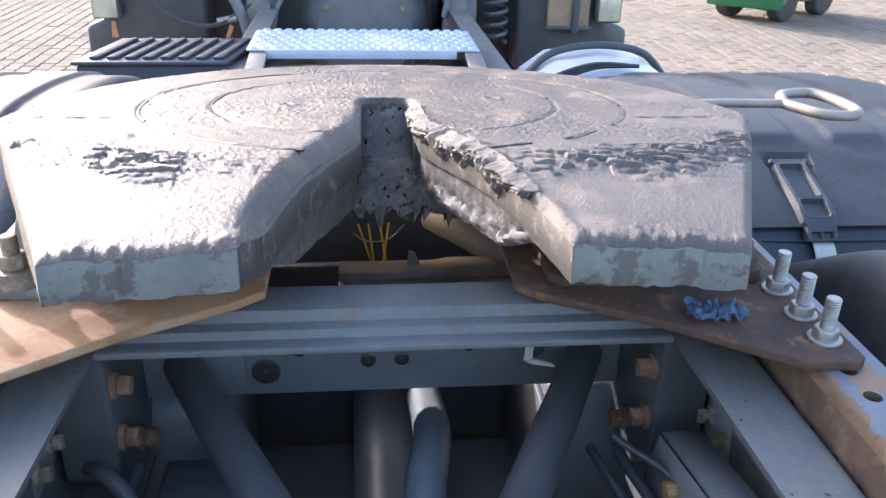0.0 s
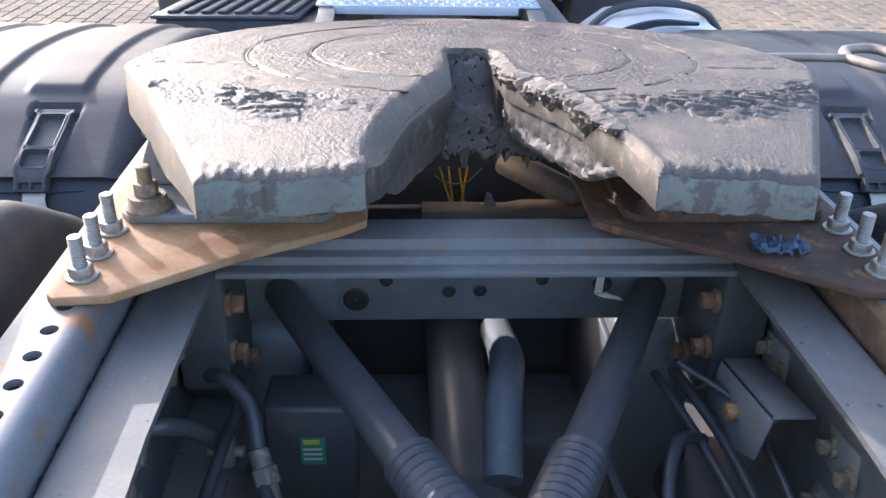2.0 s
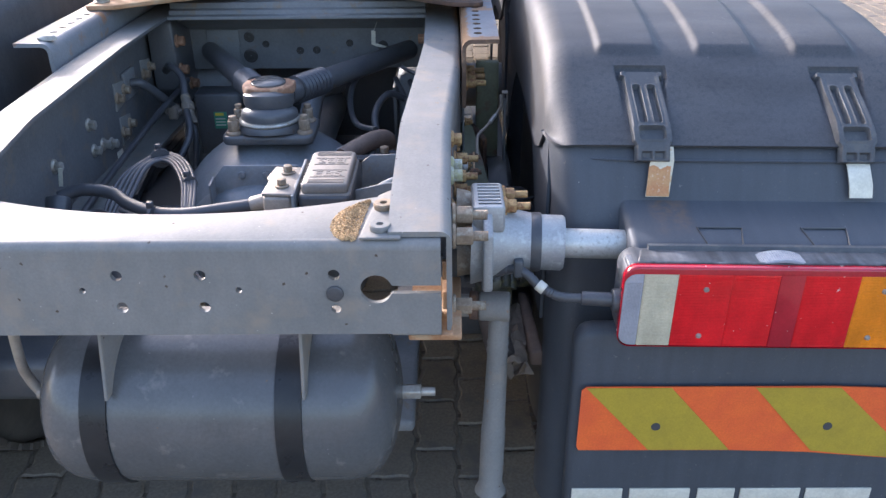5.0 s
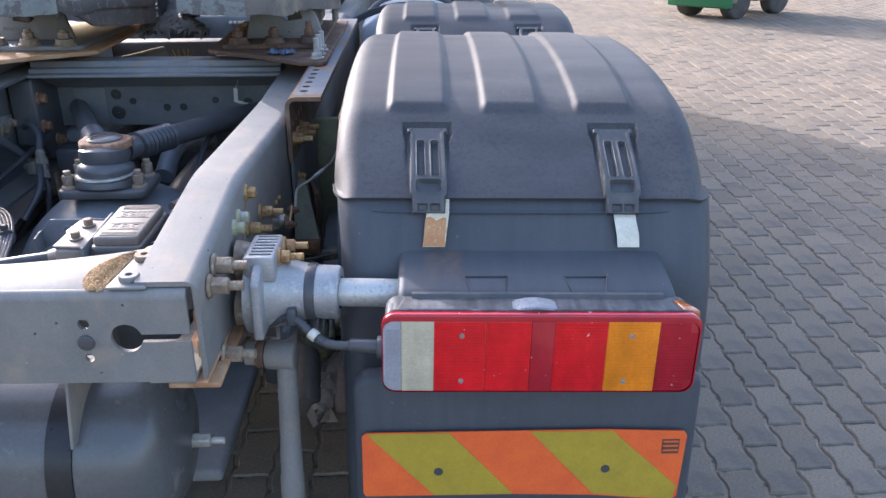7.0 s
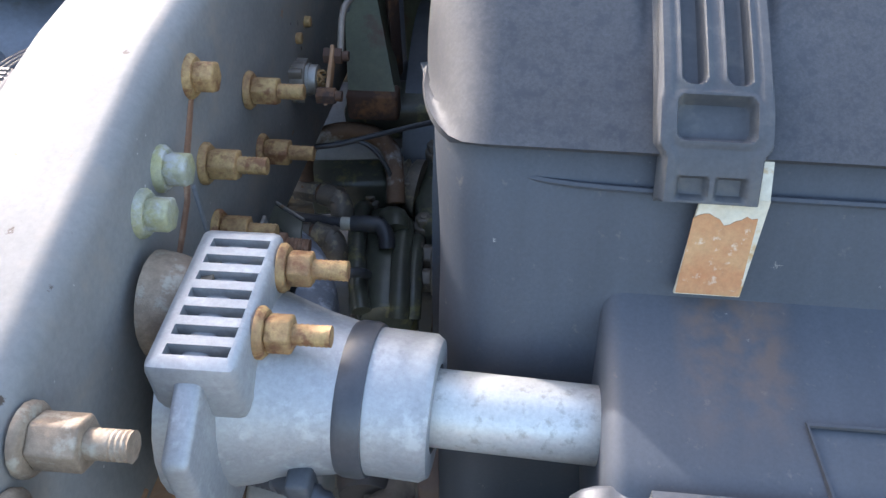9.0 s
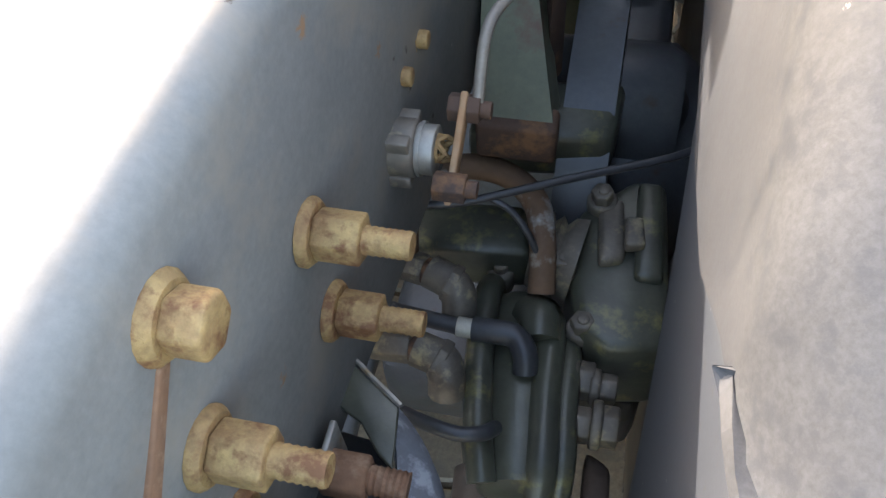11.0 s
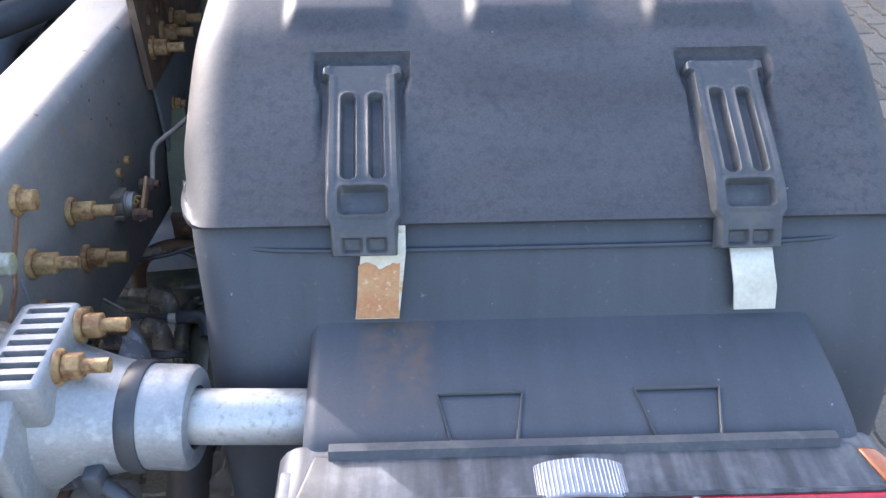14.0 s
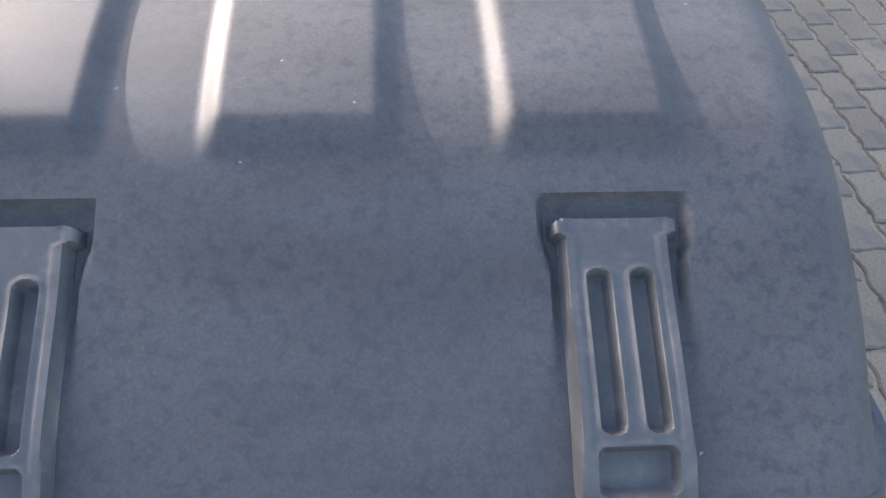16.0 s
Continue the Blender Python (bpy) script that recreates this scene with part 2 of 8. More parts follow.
sl.new(s_mix.outputs[2], s_bsdf.inputs["Base Color"])
STRAP_RUBBER = surf("black_rubber", (0.058, 0.061, 0.066), (0.085, 0.086, 0.088), 20, 0.6, 0, 0.08, 300, (0.10, 0.098, 0.092), 40, 0.6, spec=0.35)
WHITE_STRIP = surf("bare_metal_strip", (0.62, 0.585, 0.48), (0.52, 0.49, 0.40), 30, 0.4, 0.1, 0.05, 200)
RUST_STRIP = surf("stained_metal_strip", (0.60, 0.56, 0.44), (0.52, 0.44, 0.30), 40, 0.6, 0.1, 0.2, 200, (0.46, 0.29, 0.12), 60, 0.60)
RUST_BLOOM = surf("orange_rust_bloom", (0.44, 0.19, 0.075), (0.48, 0.27, 0.12), 45, 0.75, 0, 0.4, 300, (0.62, 0.50, 0.36), 130, 0.66)
ZINC = surf("cast_zinc_grey", (0.36, 0.36, 0.35), (0.28, 0.28, 0.28), 14, 0.5, 0.4, 0.2, 260, (0.42, 0.42, 0.41), 60, 0.6)
TUBE_ZINC = surf("galvanised_tube", (0.52, 0.51, 0.47), (0.42, 0.41, 0.38), 20, 0.42, 0.3, 0.1, 300, (0.36, 0.34, 0.3), 120, 0.6)
NUT_YELLOW = surf("yellow_passivated_steel", (0.42, 0.275, 0.11), (0.27, 0.15, 0.065), 55, 0.65, 0.15, 0.7, 260, (0.19, 0.085, 0.035), 75, 0.57, 0.25, relief=0.35)
NUT_DUSTY = surf("dusty_brown_steel", (0.27, 0.205, 0.14), (0.19, 0.135, 0.09), 50, 0.7, 0.15, 0.5, 260, (0.33, 0.29, 0.22), 70, 0.60, 0.2, relief=0.3)
NUT_GREY = surf("zinc_nut", (0.42, 0.40, 0.36), (0.30, 0.27, 0.22), 40, 0.45, 0.5, 0.1, 260, (0.3, 0.2, 0.1), 60, 0.66)
TANK = surf("dark_grey_gloss_paint", (0.105, 0.104, 0.102), (0.082, 0.081, 0.080), 6, 0.24, 0, 0.05, 160, (0.17, 0.16, 0.145), 16, 0.66, chips=(((0.16, 0.10, 0.06), 40, 0.10, 0.10), ((0.30, 0.29, 0.27), 90, 0.10, 0.06)))
HOSE = surf("black_hose", (0.046, 0.047, 0.052), (0.07, 0.07, 0.073), 14, 0.38, 0, 0.05, 300)
AXLE = surf("axle_grey_paint", (0.20, 0.21, 0.22), (0.155, 0.163, 0.172), 7, 0.38, 0, 0.15, 120, (0.15, 0.14, 0.12), 22, 0.66)
BLACK_PAINT = surf("black_paint", (0.072, 0.074, 0.080), (0.095, 0.094, 0.092), 12, 0.35, 0, 0.1, 150, (0.09, 0.06, 0.04), 30, 0.68)
EBS_PLASTIC = surf("dusty_grey_plastic", (0.24, 0.205, 0.17), (0.17, 0.148, 0.128), 18, 0.6, 0, 0.1, 240)
VALVE_ALU = surf("dusty_aluminium", (0.34, 0.29, 0.235), (0.25, 0.215, 0.18), 22, 0.55, 0.3, 0.15, 240)
TYRE = surf("tyre_rubber", (0.045, 0.042, 0.040), (0.09, 0.08, 0.07), 12, 0.75, 0, 0.2, 160)
PAVER = surf("concrete_paver", (0.222, 0.184, 0.140), (0.168, 0.147, 0.121), 1.6, 0.9, 0, 0.5, 120, (0.150, 0.134, 0.116), 7, 0.60, 0.26, None, 0.10, spec=0.12)


# the same paving, where it lies too far off for single blocks
FAR_PAVING = surf("distant_paving", (0.27, 0.215, 0.155), (0.195, 0.168, 0.135), 0.35, 0.9, 0, 0.2, 40, (0.19, 0.175, 0.155), 1.1, 0.64, 0.25)
fn, fl = FAR_PAVING.node_tree.nodes, FAR_PAVING.node_tree.links
brick = fn.new("ShaderNodeTexBrick")
brick.inputs["Scale"].default_value = 1.0
brick.inputs["Brick Width"].default_value, brick.inputs["Row Height"].default_value, brick.inputs["Mortar Size"].default_value = 0.206, 0.111, 0.008
brick.inputs["Color1"].default_value, brick.inputs["Color2"].default_value, brick.inputs["Mortar"].default_value = (1, 1, 1, 1), (0.86, 0.85, 0.84, 1), (0.5, 0.48, 0.46, 1)
turn = fn.new("ShaderNodeMapping")
turn.inputs["Rotation"].default_value = (0, 0, radians(90.4))
coord = fn.new("ShaderNodeTexCoord")
fl.new(coord.outputs["Object"], turn.inputs["Vector"])
fl.new(turn.outputs["Vector"], brick.inputs["Vector"])
tint = fn.new("ShaderNodeMix")
tint.data_type, tint.blend_type = "RGBA", "MULTIPLY"
tint.inputs[0].default_value = 1.0
bsdf = fn["Principled BSDF"]
fl.new(bsdf.inputs["Base Color"].links[0].from_socket, tint.inputs[6])
fl.new(brick.outputs["Color"], tint.inputs[7])
fl.new(tint.outputs[2], bsdf.inputs["Base Color"])


# ---------------------------------------------------------------- mesh helpers
PLACE = {}


def thing(name, at, label="", category="", group="", kind=""):
    ob = new(name)
    ob.empty_display_size = 0.05
    ob.location = at
    PLACE[ob] = Vector(at)
    return tagged(ob, label, category, group, kind)


def part(name, bm, material, parent=None, label="", smooth=46):
    """One mesh, modelled in world coordinates, under its thing or part."""
    at = PLACE[parent] if parent else Vector((0, 0, 0))
    bmesh.ops.recalc_face_normals(bm, faces=bm.faces)
    if parent:
        bm.transform(Matrix.Translation(-at))
    me = bpy.data.meshes.new(name)
    bm.to_mesh(me)
    bm.free()
    for mt in material if isinstance(material, (list, tuple)) else [material]:
        me.materials.append(mt)
    if smooth:
        me.shade_smooth()
        me.set_sharp_from_angle(angle=radians(smooth))
    ob = new(name, me)
    if parent:
        ob.parent = parent
    PLACE[ob] = at
    if label:
        ob["label"] = label
    return ob


def whole(name, bm, material, at, label, category, group="", kind="", smooth=46):
    """A thing that is one mesh."""
    bm.transform(Matrix.Translation(-Vector(at)))
    ob = part(name, bm, material, None, "", smooth)
    ob.location = at
    PLACE[ob] = Vector(at)
    return tagged(ob, label, category, group, kind)


def join(*bms):
    out = bmesh.new()
    for b in bms:
        me = bpy.data.meshes.new("tmp")
        b.to_mesh(me)
        b.free()
        out.from_mesh(me)
        bpy.data.meshes.remove(me)
    return out


def bevelled(bm, w, seg=2, angle=30):
    if w:
        es = [e for e in bm.edges if e.is_manifold and e.calc_face_angle(0) > radians(angle)]
        bmesh.ops.bevel(bm, geom=es, offset=w, segments=seg, affect="EDGES", profile=0.5, clamp_overlap=True)
    return bm


def box(x0, x1, y0, y1, z0, z1, bev=0.0, seg=2):
    bm = bmesh.new()
    bmesh.ops.create_cube(bm, size=1, matrix=Matrix.Translation(((x0 + x1) / 2, (y0 + y1) / 2, (z0 + z1) / 2)) @ Matrix.Diagonal((x1 - x0, y1 - y0, z1 - z0, 1)))
    return bevelled(bm, bev, seg)


def frame_to(a, b):
    a, b = Vector(a), Vector(b)
    q = (b - a).to_track_quat("Z", "Y").to_matrix().to_4x4()
    return Matrix.Translation(a) @ q, (b - a).length


def cyl(a, b, r, r2=None, seg=20, bev=0.0):
    m, h = frame_to(a, b)
    bm = bmesh.new()
    bmesh.ops.create_cone(bm, cap_ends=True, segments=seg, radius1=r, radius2=r if r2 is None else r2, depth=h,
                          matrix=m @ Matrix.Translation((0, 0, h / 2)))
    return bevelled(bm, bev, 2, 50)


def hexa(a, b, r, bev=0.0):
    return cyl(a, b, r, None, 6, bev)


def lathe(a, b, prof, seg=24):
    """prof: (radius, share of the way from a to b or beyond)."""
    m, h = frame_to(a, b)
    bm = bmesh.new()
    rings = []
    for r, s in prof:
        rings.append([bm.verts.new(m @ Vector((r * math.cos(2 * math.pi * k / seg), r * math.sin(2 * math.pi * k / seg), s * h))) for k in range(seg)])
    for p, q in zip(rings, rings[1:]):
        for k in range(seg):
            bm.faces.new((p[k], p[(k + 1) % seg], q[(k + 1) % seg], q[k]))
    bm.faces.new(rings[0])
    bm.faces.new(rings[-1][::-1])
    return bm


def spline(pts, n=8):
    pts = [Vector(p) for p in pts]
    if len(pts) == 2:
        return pts
    ext = [pts[0] * 2 - pts[1]] + pts + [pts[-1] * 2 - pts[-2]]
    out = []
    for i in range(1, len(ext) - 2):
        p0, p1, p2, p3 = ext[i - 1:i + 3]
        for k in range(n):
            t = k / n
            out.append(0.5 * ((2 * p1) + (p2 - p0) * t + (2 * p0 - 5 * p1 + 4 * p2 - p3) * t * t + (3 * p1 - p0 - 3 * p2 + p3) * t ** 3))
    return out + [pts[-1]]


def tube(pts, r, seg=8, n=8, ribs=0.0, pitch=0.006):
    """A hose along a curve; ribs > 0 gives corrugated sleeve."""
    path = spline(pts, n)
    if ribs:
        fine = [path[0]]
        for p, q in zip(path, path[1:]):
            k = max(1, round((q - p).length / (pitch / 2)))
            fine += [p.lerp(q, (i + 1) / k) for i in range(k)]
        path = fine
    bm = bmesh.new()
    rings, up = [], None
    for i, p in enumerate(path):
        d = (path[min(i + 1, len(path) - 1)] - path[max(i - 1, 0)]).normalized()
        if up is None:
            up = d.orthogonal().normalized()
        up = (up - d * up.dot(d)).normalized()
        side = d.cross(up)
        rr = r * (1 - ribs * (i % 2)) if ribs else r
        rings.append([bm.verts.new(p + (up * math.cos(2 * math.pi * k / seg) + side * math.sin(2 * math.pi * k / seg)) * rr) for k in range(seg)])
    for p, q in zip(rings, rings[1:]):
        for k in range(seg):
            bm.faces.new((p[k], p[(k + 1) % seg], q[(k + 1) % seg], q[k]))
    bm.faces.new(rings[0])
    bm.faces.new(rings[-1][::-1])
    return bm


def slab(outline, lo, hi, bev=0.0, axis="z", seg=2):
    """A plate with a given outline: pairs in the plane across the axis, from lo to hi along it."""
    def v(a, b, c):
        return {"z": (a, b, c), "y": (a, c, b), "x": (c, a, b)}[axis]
    bm = bmesh.new()
    low = [bm.verts.new(v(a, b, lo)) for a, b in outline]
    top = [bm.verts.new(v(a, b, hi)) for a, b in outline]
    n = len(outline)
    bm.faces.new(low)
    bm.faces.new(top)
    for k in range(n):
        bm.faces.new((low[k], low[(k + 1) % n], top[(k + 1) % n], top[k]))
    bmesh.ops.recalc_face_normals(bm, faces=bm.faces)
    return bevelled(bm, bev, seg)


def sweep(section, along):
    """Loft closed sections (lists of points) into a skin with closed ends."""
    bm = bmesh.new()
    rings = [[bm.verts.new(p) for p in s] for s in along(section)]
    n = len(rings[0])
    for p, q in zip(rings, rings[1:]):
        for k in range(n):
            bm.faces.new((p[k], p[(k + 1) % n], q[(k + 1) % n], q[k]))
    bm.faces.new(rings[0])
    bm.faces.new(rings[-1][::-1])
    return bm


def round_rect(x0, x1, z0, z1, r, n=4):
    out = []
    for cx, cz, a0 in ((x1 - r, z1 - r, 0), (x0 + r, z1 - r, 90), (x0 + r, z0 + r, 180), (x1 - r, z0 + r, 270)):
        for k in range(n + 1):
            a = radians(a0 + 90 * k / n)
            out.append((cx + r * math.cos(a), cz + r * math.sin(a)))
    return out


def cut(bm, *cutters):
    """Openings through a part, cut exactly."""
    def holder(b):
        me = bpy.data.meshes.new("tmp")
        b.to_mesh(me)
        b.free()
        return bpy.data.objects.new("tmp", me)
    base = holder(bm)
    scene.collection.objects.link(base)
    tool = holder(join(*cutters))
    scene.collection.objects.link(tool)
    mod = base.modifiers.new("cut", "BOOLEAN")
    mod.operation, mod.solver, mod.object = "DIFFERENCE", "EXACT", tool
    mod.use_self = True
    dg = bpy.context.evaluated_depsgraph_get()
    dg.update()
    out = bmesh.new()
    out.from_object(base, dg)
    for o in (base, tool):
        me = o.data
        bpy.data.objects.remove(o)
        bpy.data.meshes.remove(me)
    return out


# ---------------------------------------------------------------- ground
ground_bm = bmesh.new()
bmesh.ops.create_grid(ground_bm, x_segments=2, y_segments=2, size=400, matrix=Matrix.Translation((0, 0, -0.006)))
ground = whole("ground", ground_bm, FAR_PAVING, (0, 0, -0.006), "wide yard paved with beige concrete blocks", "ground", kind="structure", smooth=0)


# ---------------------------------------------------------------- chassis
def rail_section(y, zt, zb, xi, xo, s=1, th=0.008, r=0.018):
    pts = [(xi, zt)]
    pts += [(xo - r + r * math.sin(a), zt - r + r * math.cos(a)) for a in [radians(15 * k) for k in range(7)]]
    pts += [(xo - r + r * math.cos(a), zb + r - r * math.sin(a)) for a in (0, radians(30), radians(60), radians(90))]
    pts += [(xi, zb), (xi, zb + th), (xo - th, zb + th), (xo - th, zt - th), (xi, zt - th)]
    return [Vector((s * x, y, z)) for x, z in pts]


RAIL_LINE = [(0.012, 0.962, 0.792, 0.327, 0.416), (0.12, 0.974, 0.780, 0.325, 0.415), (0.335, 1.000, 0.742, 0.327, 0.4145), (0.365, 1.0035, 0.735, 0.328, 0.415), (0.40, 1.005, 0.73, 0.330, 0.416), (0.53, 1.005, 0.722, 0.336, 0.423), (0.76, 1.005, 0.709, 0.346, 0.435), (0.92, 1.005, 0.705, 0.352, 0.4375), (1.2, 1.005, 0.705, 0.348, 0.437), (2.4, 1.005, 0.705, 0.350, 0.436), (2.7, 0.95, 0.70, 0.350, 0.436), (4.6, 0.93, 0.68, 0.350, 0.436)]


def web_in(y):
    """Inner face of a rail's web."""
    for p, q in zip(RAIL_LINE, RAIL_LINE[1:]):
        if y <= q[0]:
            return p[4] + (q[4] - p[4]) * (y - p[0]) / (q[0] - p[0]) - 0.008
    return RAIL_LINE[-1][4] - 0.008


chassis = thing("chassis_frame", (0, 0.0, 0.8), "grey painted steel truck chassis frame with dusty flanges", "chassis")
for s in (1, -1):
    bm = sweep(None, lambda _: [rail_section(y, a, b, c, d, s) for y, a, b, c, d in RAIL_LINE])
    bmesh.ops.recalc_face_normals(bm, faces=bm.faces)
    # web faces that look inwards take the darker colour
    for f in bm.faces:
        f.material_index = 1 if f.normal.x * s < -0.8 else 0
    part("side_rail", bm, [FRAME_GREY, RAIL_INSIDE], chassis, "grey painted C-section side rail, darker inside", 25)

# rear cross member: channel open to the front, top flange cut in an arc
arc = [(x / 20 * 0.303, 0.098 + 0.060 * abs(x / 20) ** 2) for x in range(-20, 21)]
flange = [(-0.398, 0.0135), (0.398, 0.0135), (0.398, 0.212), (0.353, 0.208)] + arc[::-1] + [(-0.353, 0.208), (-0.398, 0.212)]
top = slab(flange, 0.944, 0.952, 0.002)
face = slab([(-0.40, 0.802), (0.40, 0.802), (0.40, 0.9385), (-0.40, 0.9385)], 0.0, 0.008, 0.0, "y")
bend = slab([(0.0135 - 0.0135 * math.cos(radians(10 * k)), 0.9385 + 0.0135 * math.sin(radians(10 * k))) for k in range(10)] + [(0.0135, 0.944), (0.010, 0.943), (0.008, 0.9385)], -0.40, 0.40, 0.0, "x")
holes = []
for x, z, r in ((-0.0595, 0.901, 0.0085), (0.0595, 0.901, 0.0085), (-0.0595, 0.849, 0.0085), (0.0595, 0.849, 0.0085), (-0.112, 0.877, 0.005), (0.112, 0.877, 0.005),
                (0.249, 0.901, 0.0085), (-0.249, 0.901, 0.0085), (0.249, 0.845, 0.007), (-0.249, 0.845, 0.007), (0.308, 0.877, 0.023), (-0.308, 0.877, 0.023)):
    holes.append(cyl((x, -0.02, z), (x, 0.03, z), r, None, 20))
for s in (1, -1):
    holes.append(box(min(s * 0.31, s * 0.41), max(s * 0.31, s * 0.41), -0.02, 0.03, 0.870, 0.883))
face = cut(face, *holes)
part("cross_member", join(face, bend, top, box(-0.40, 0.40, 0.008, 0.07, 0.802, 0.809, 0.002)), FRAME_GREY, chassis, "pressed rear cross member with bolt holes", 30)
for s in (1, -1):
    gus = slab([(s * 0.287, 0.004), (s * 0.345, 0.004), (s * 0.353, 0.203), (s * 0.303, 0.150)], 0.953, 0.9575, 0.0015)
    part("gusset", gus, FRAME_GREY, chassis)
    for k, y in enumerate((0.103, 0.03)):
        x = s * 0.315
        bm = join(lathe((x, y, 0.9575), (x, y, 0.9665), [(0.0145, 0), (0.0152, 0.2), (0.0152, 0.75), (0.0138, 1.0), (0.0055, 1.0), (0.005, 0.4)], 22))
        part("flange_bolt", bm, NUT_DUSTY if (k == 0 and s == 1) else FRAME_GREY, chassis, "rusty bolt head" if (k == 0 and s == 1) else "painted bolt head")
    part("rubber_plug", cyl((s * 0.249, -0.004, 0.871), (s * 0.249, 0.002, 0.871), 0.0125, None, 20, 0.002), HOSE, chassis, "black rubber plug")
    end = join(box(*sorted((s * 0.400, s * 0.417)), 0.0, 0.16, 0.796, 0.80, 0.001), box(*sorted((s * 0.402, s * 0.412)), 0.02, 0.03, 0.83, 0.86, 0.002), box(*sorted((s * 0.402, s * 0.412)), 0.02, 0.03, 0.88, 0.91, 0.002))
    part("end_plate", end, RUST_PLATE, chassis, "rusted inner end plate")
    part("bottom_bracket", join(box(*sorted((s * 0.35, s * 0.43)), 0.02, 0.2, 0.776, 0.786, 0.003)), RUST_PLATE, chassis, "rusted bracket under the rail end")

# cross beam below the fifth wheel
beam_prof = [(1.238, 0.996), (1.238, 1.004), (1.2445, 1.006), (1.2575, 1.006), (1.260, 1.017), (1.2755, 1.019), (1.2785, 1.034), (1.337, 1.035), (1.340, 1.031), (1.340, 0.985), (1.430, 0.940), (1.430, 0.815), (1.4175, 0.815), (1.4175, 0.932), (1.330, 0.972), (1.290, 1.012)]
bm = slab(beam_prof, -0.347, 0.347, 0.0012, "x")
part("cross_beam", bm, FRAME_DARK, chassis, "pressed steel cross beam under the coupling")
for x, z, r in ((-0.128, 0.888, 0.008), (-0.029, 0.868, 0.0085), (0.020, 0.869, 0.0085), (0.118, 0.889, 0.008), (-0.176, 0.854, 0.016), (-0.175, 0.909, 0.012), (0.215, 0.880, 0.012)):
    part("bolt_hole_rim", lathe((x, 1.4178, z), (x, 1.4150, z), [(r * 1.3, 0), (r * 1.3, 0.6), (r, 1), (r, 0.2), (0.0005, 0.1)], 18), CAST_BLACK, chassis)
part("seam_plate", box(-0.30, -0.205, 1.4135, 1.4178, 0.825, 0.930, 0.002), FRAME_DARK, chassis, "riveted seam plate on the beam")
for s in (1, -1):
    # bolted brackets where the beam meets the rails
    brk = slab([(1.262, 0.80), (1.262, 0.985), (1.300, 1.003), (1.56, 1.003), (1.56, 0.80), (1.50, 0.74), (1.32, 0.74)], *sorted((s * 0.347, s * 0.418)), 0.006, "x")
    part("beam_bracket", brk, BLACK_PAINT, chassis, "dark bracket between beam and rail")
    for y, z in ((1.285, 0.93), (1.285, 0.85), (1.36, 0.79), (1.44, 0.90)):
        part("bracket_nut", join(lathe((s * 0.347, y, z), (s * 0.340, y, z), [(0.018, 0), (0.018, 0.6), (0.015, 1)], 16), hexa((s * 0.340, y, z), (s * 0.324, y, z), 0.014, 0.0015)), RUST_CAP, chassis, "rusty flanged nut")
# added sheet: gives the dark behind the beam and hides the paving
part("lower_web", box(-0.345, 0.345, 1.74, 1.76, 0.42, 0.86, 0.004), BLACK_PAINT, chassis, "added dark sheet behind the cross beam")
part("centre_cross_member", box(-0.347, 0.347, 1.9, 1.98, 0.72, 0.98, 0.01), FRAME_DARK, chassis)
part("front_cross_member", box(-0.347, 0.347, 3.0, 3.1, 0.60, 0.84, 0.01), FRAME_DARK, chassis)


# ---------------------------------------------------------------- mounting channels
def channel(s):
    xo, xi, t, r = 0.518, 0.4385, 0.009, 0.022
    prof = [(xo, 1.054)] + [(xi + r - r * math.sin(a), 1.054 - r + r * math.cos(a)) for a in (0, radians(22), radians(45), radians(68), radians(90))]
    ri = r - t
    prof += [(xi, 0.905), (xi + t, 0.905)] + [(xi + r - ri * math.cos(a), 1.054 - r + ri * math.sin(a)) for a in (0, radians(30), radians(60), radians(90))] + [(xo, 1.054 - t)]
    bm = slab([(s * x, z) for x, z in prof], 0.744, 1.9, 0.0, "y")
    tools = [cyl((s * 0.474, 0.804 + 0.0465 * k, 1.0), (s * 0.474, 0.804 + 0.0465 * k, 1.1), 0.0095, None, 14) for k in range(8)]
    tools += [cyl((s * 0.42, 0.785 + 0.0465 * k, 0.988), (s * 0.46, 0.785 + 0.0465 * k, 0.988), 0.0085, None, 14) for k in range(8)]
    bm = cut(bm, *tools)
    ob = thing("mounting_channel", (s * 0.47, 0.744, 0.905), "angled steel mounting channel with bolt holes and " + ("heavy rust" if s > 0 else "grey paint"), "mounting channel", "mounting channels")
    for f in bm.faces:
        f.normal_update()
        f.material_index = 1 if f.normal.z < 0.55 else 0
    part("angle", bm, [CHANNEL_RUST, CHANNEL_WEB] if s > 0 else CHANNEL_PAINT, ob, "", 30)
    for y, z in ((0.774, 0.952), (0.832, 0.950), (0.890, 0.948)):
        p, d, r = Vector((s * 0.4475, y, z)), Vector((s, 0, 0)), 0.0125
        nut = join(lathe(p, p + d * 0.005, [(r * 1.3, 0), (r * 1.3, 0.5), (r * 1.12, 1)], 18), hexa(p + d * 0.005, p + d * 0.022, r, 0.0015),
                   tube([p + d * 0.02, p + d * 0.033, p + d * 0.044], r * 0.55, 12, 2, 0.08, 0.003))
        part("flange_nut", nut, NUT_YELLOW, ob, "dull yellow flanged nut on a stud")
    return ob


channel(1), channel(-1)

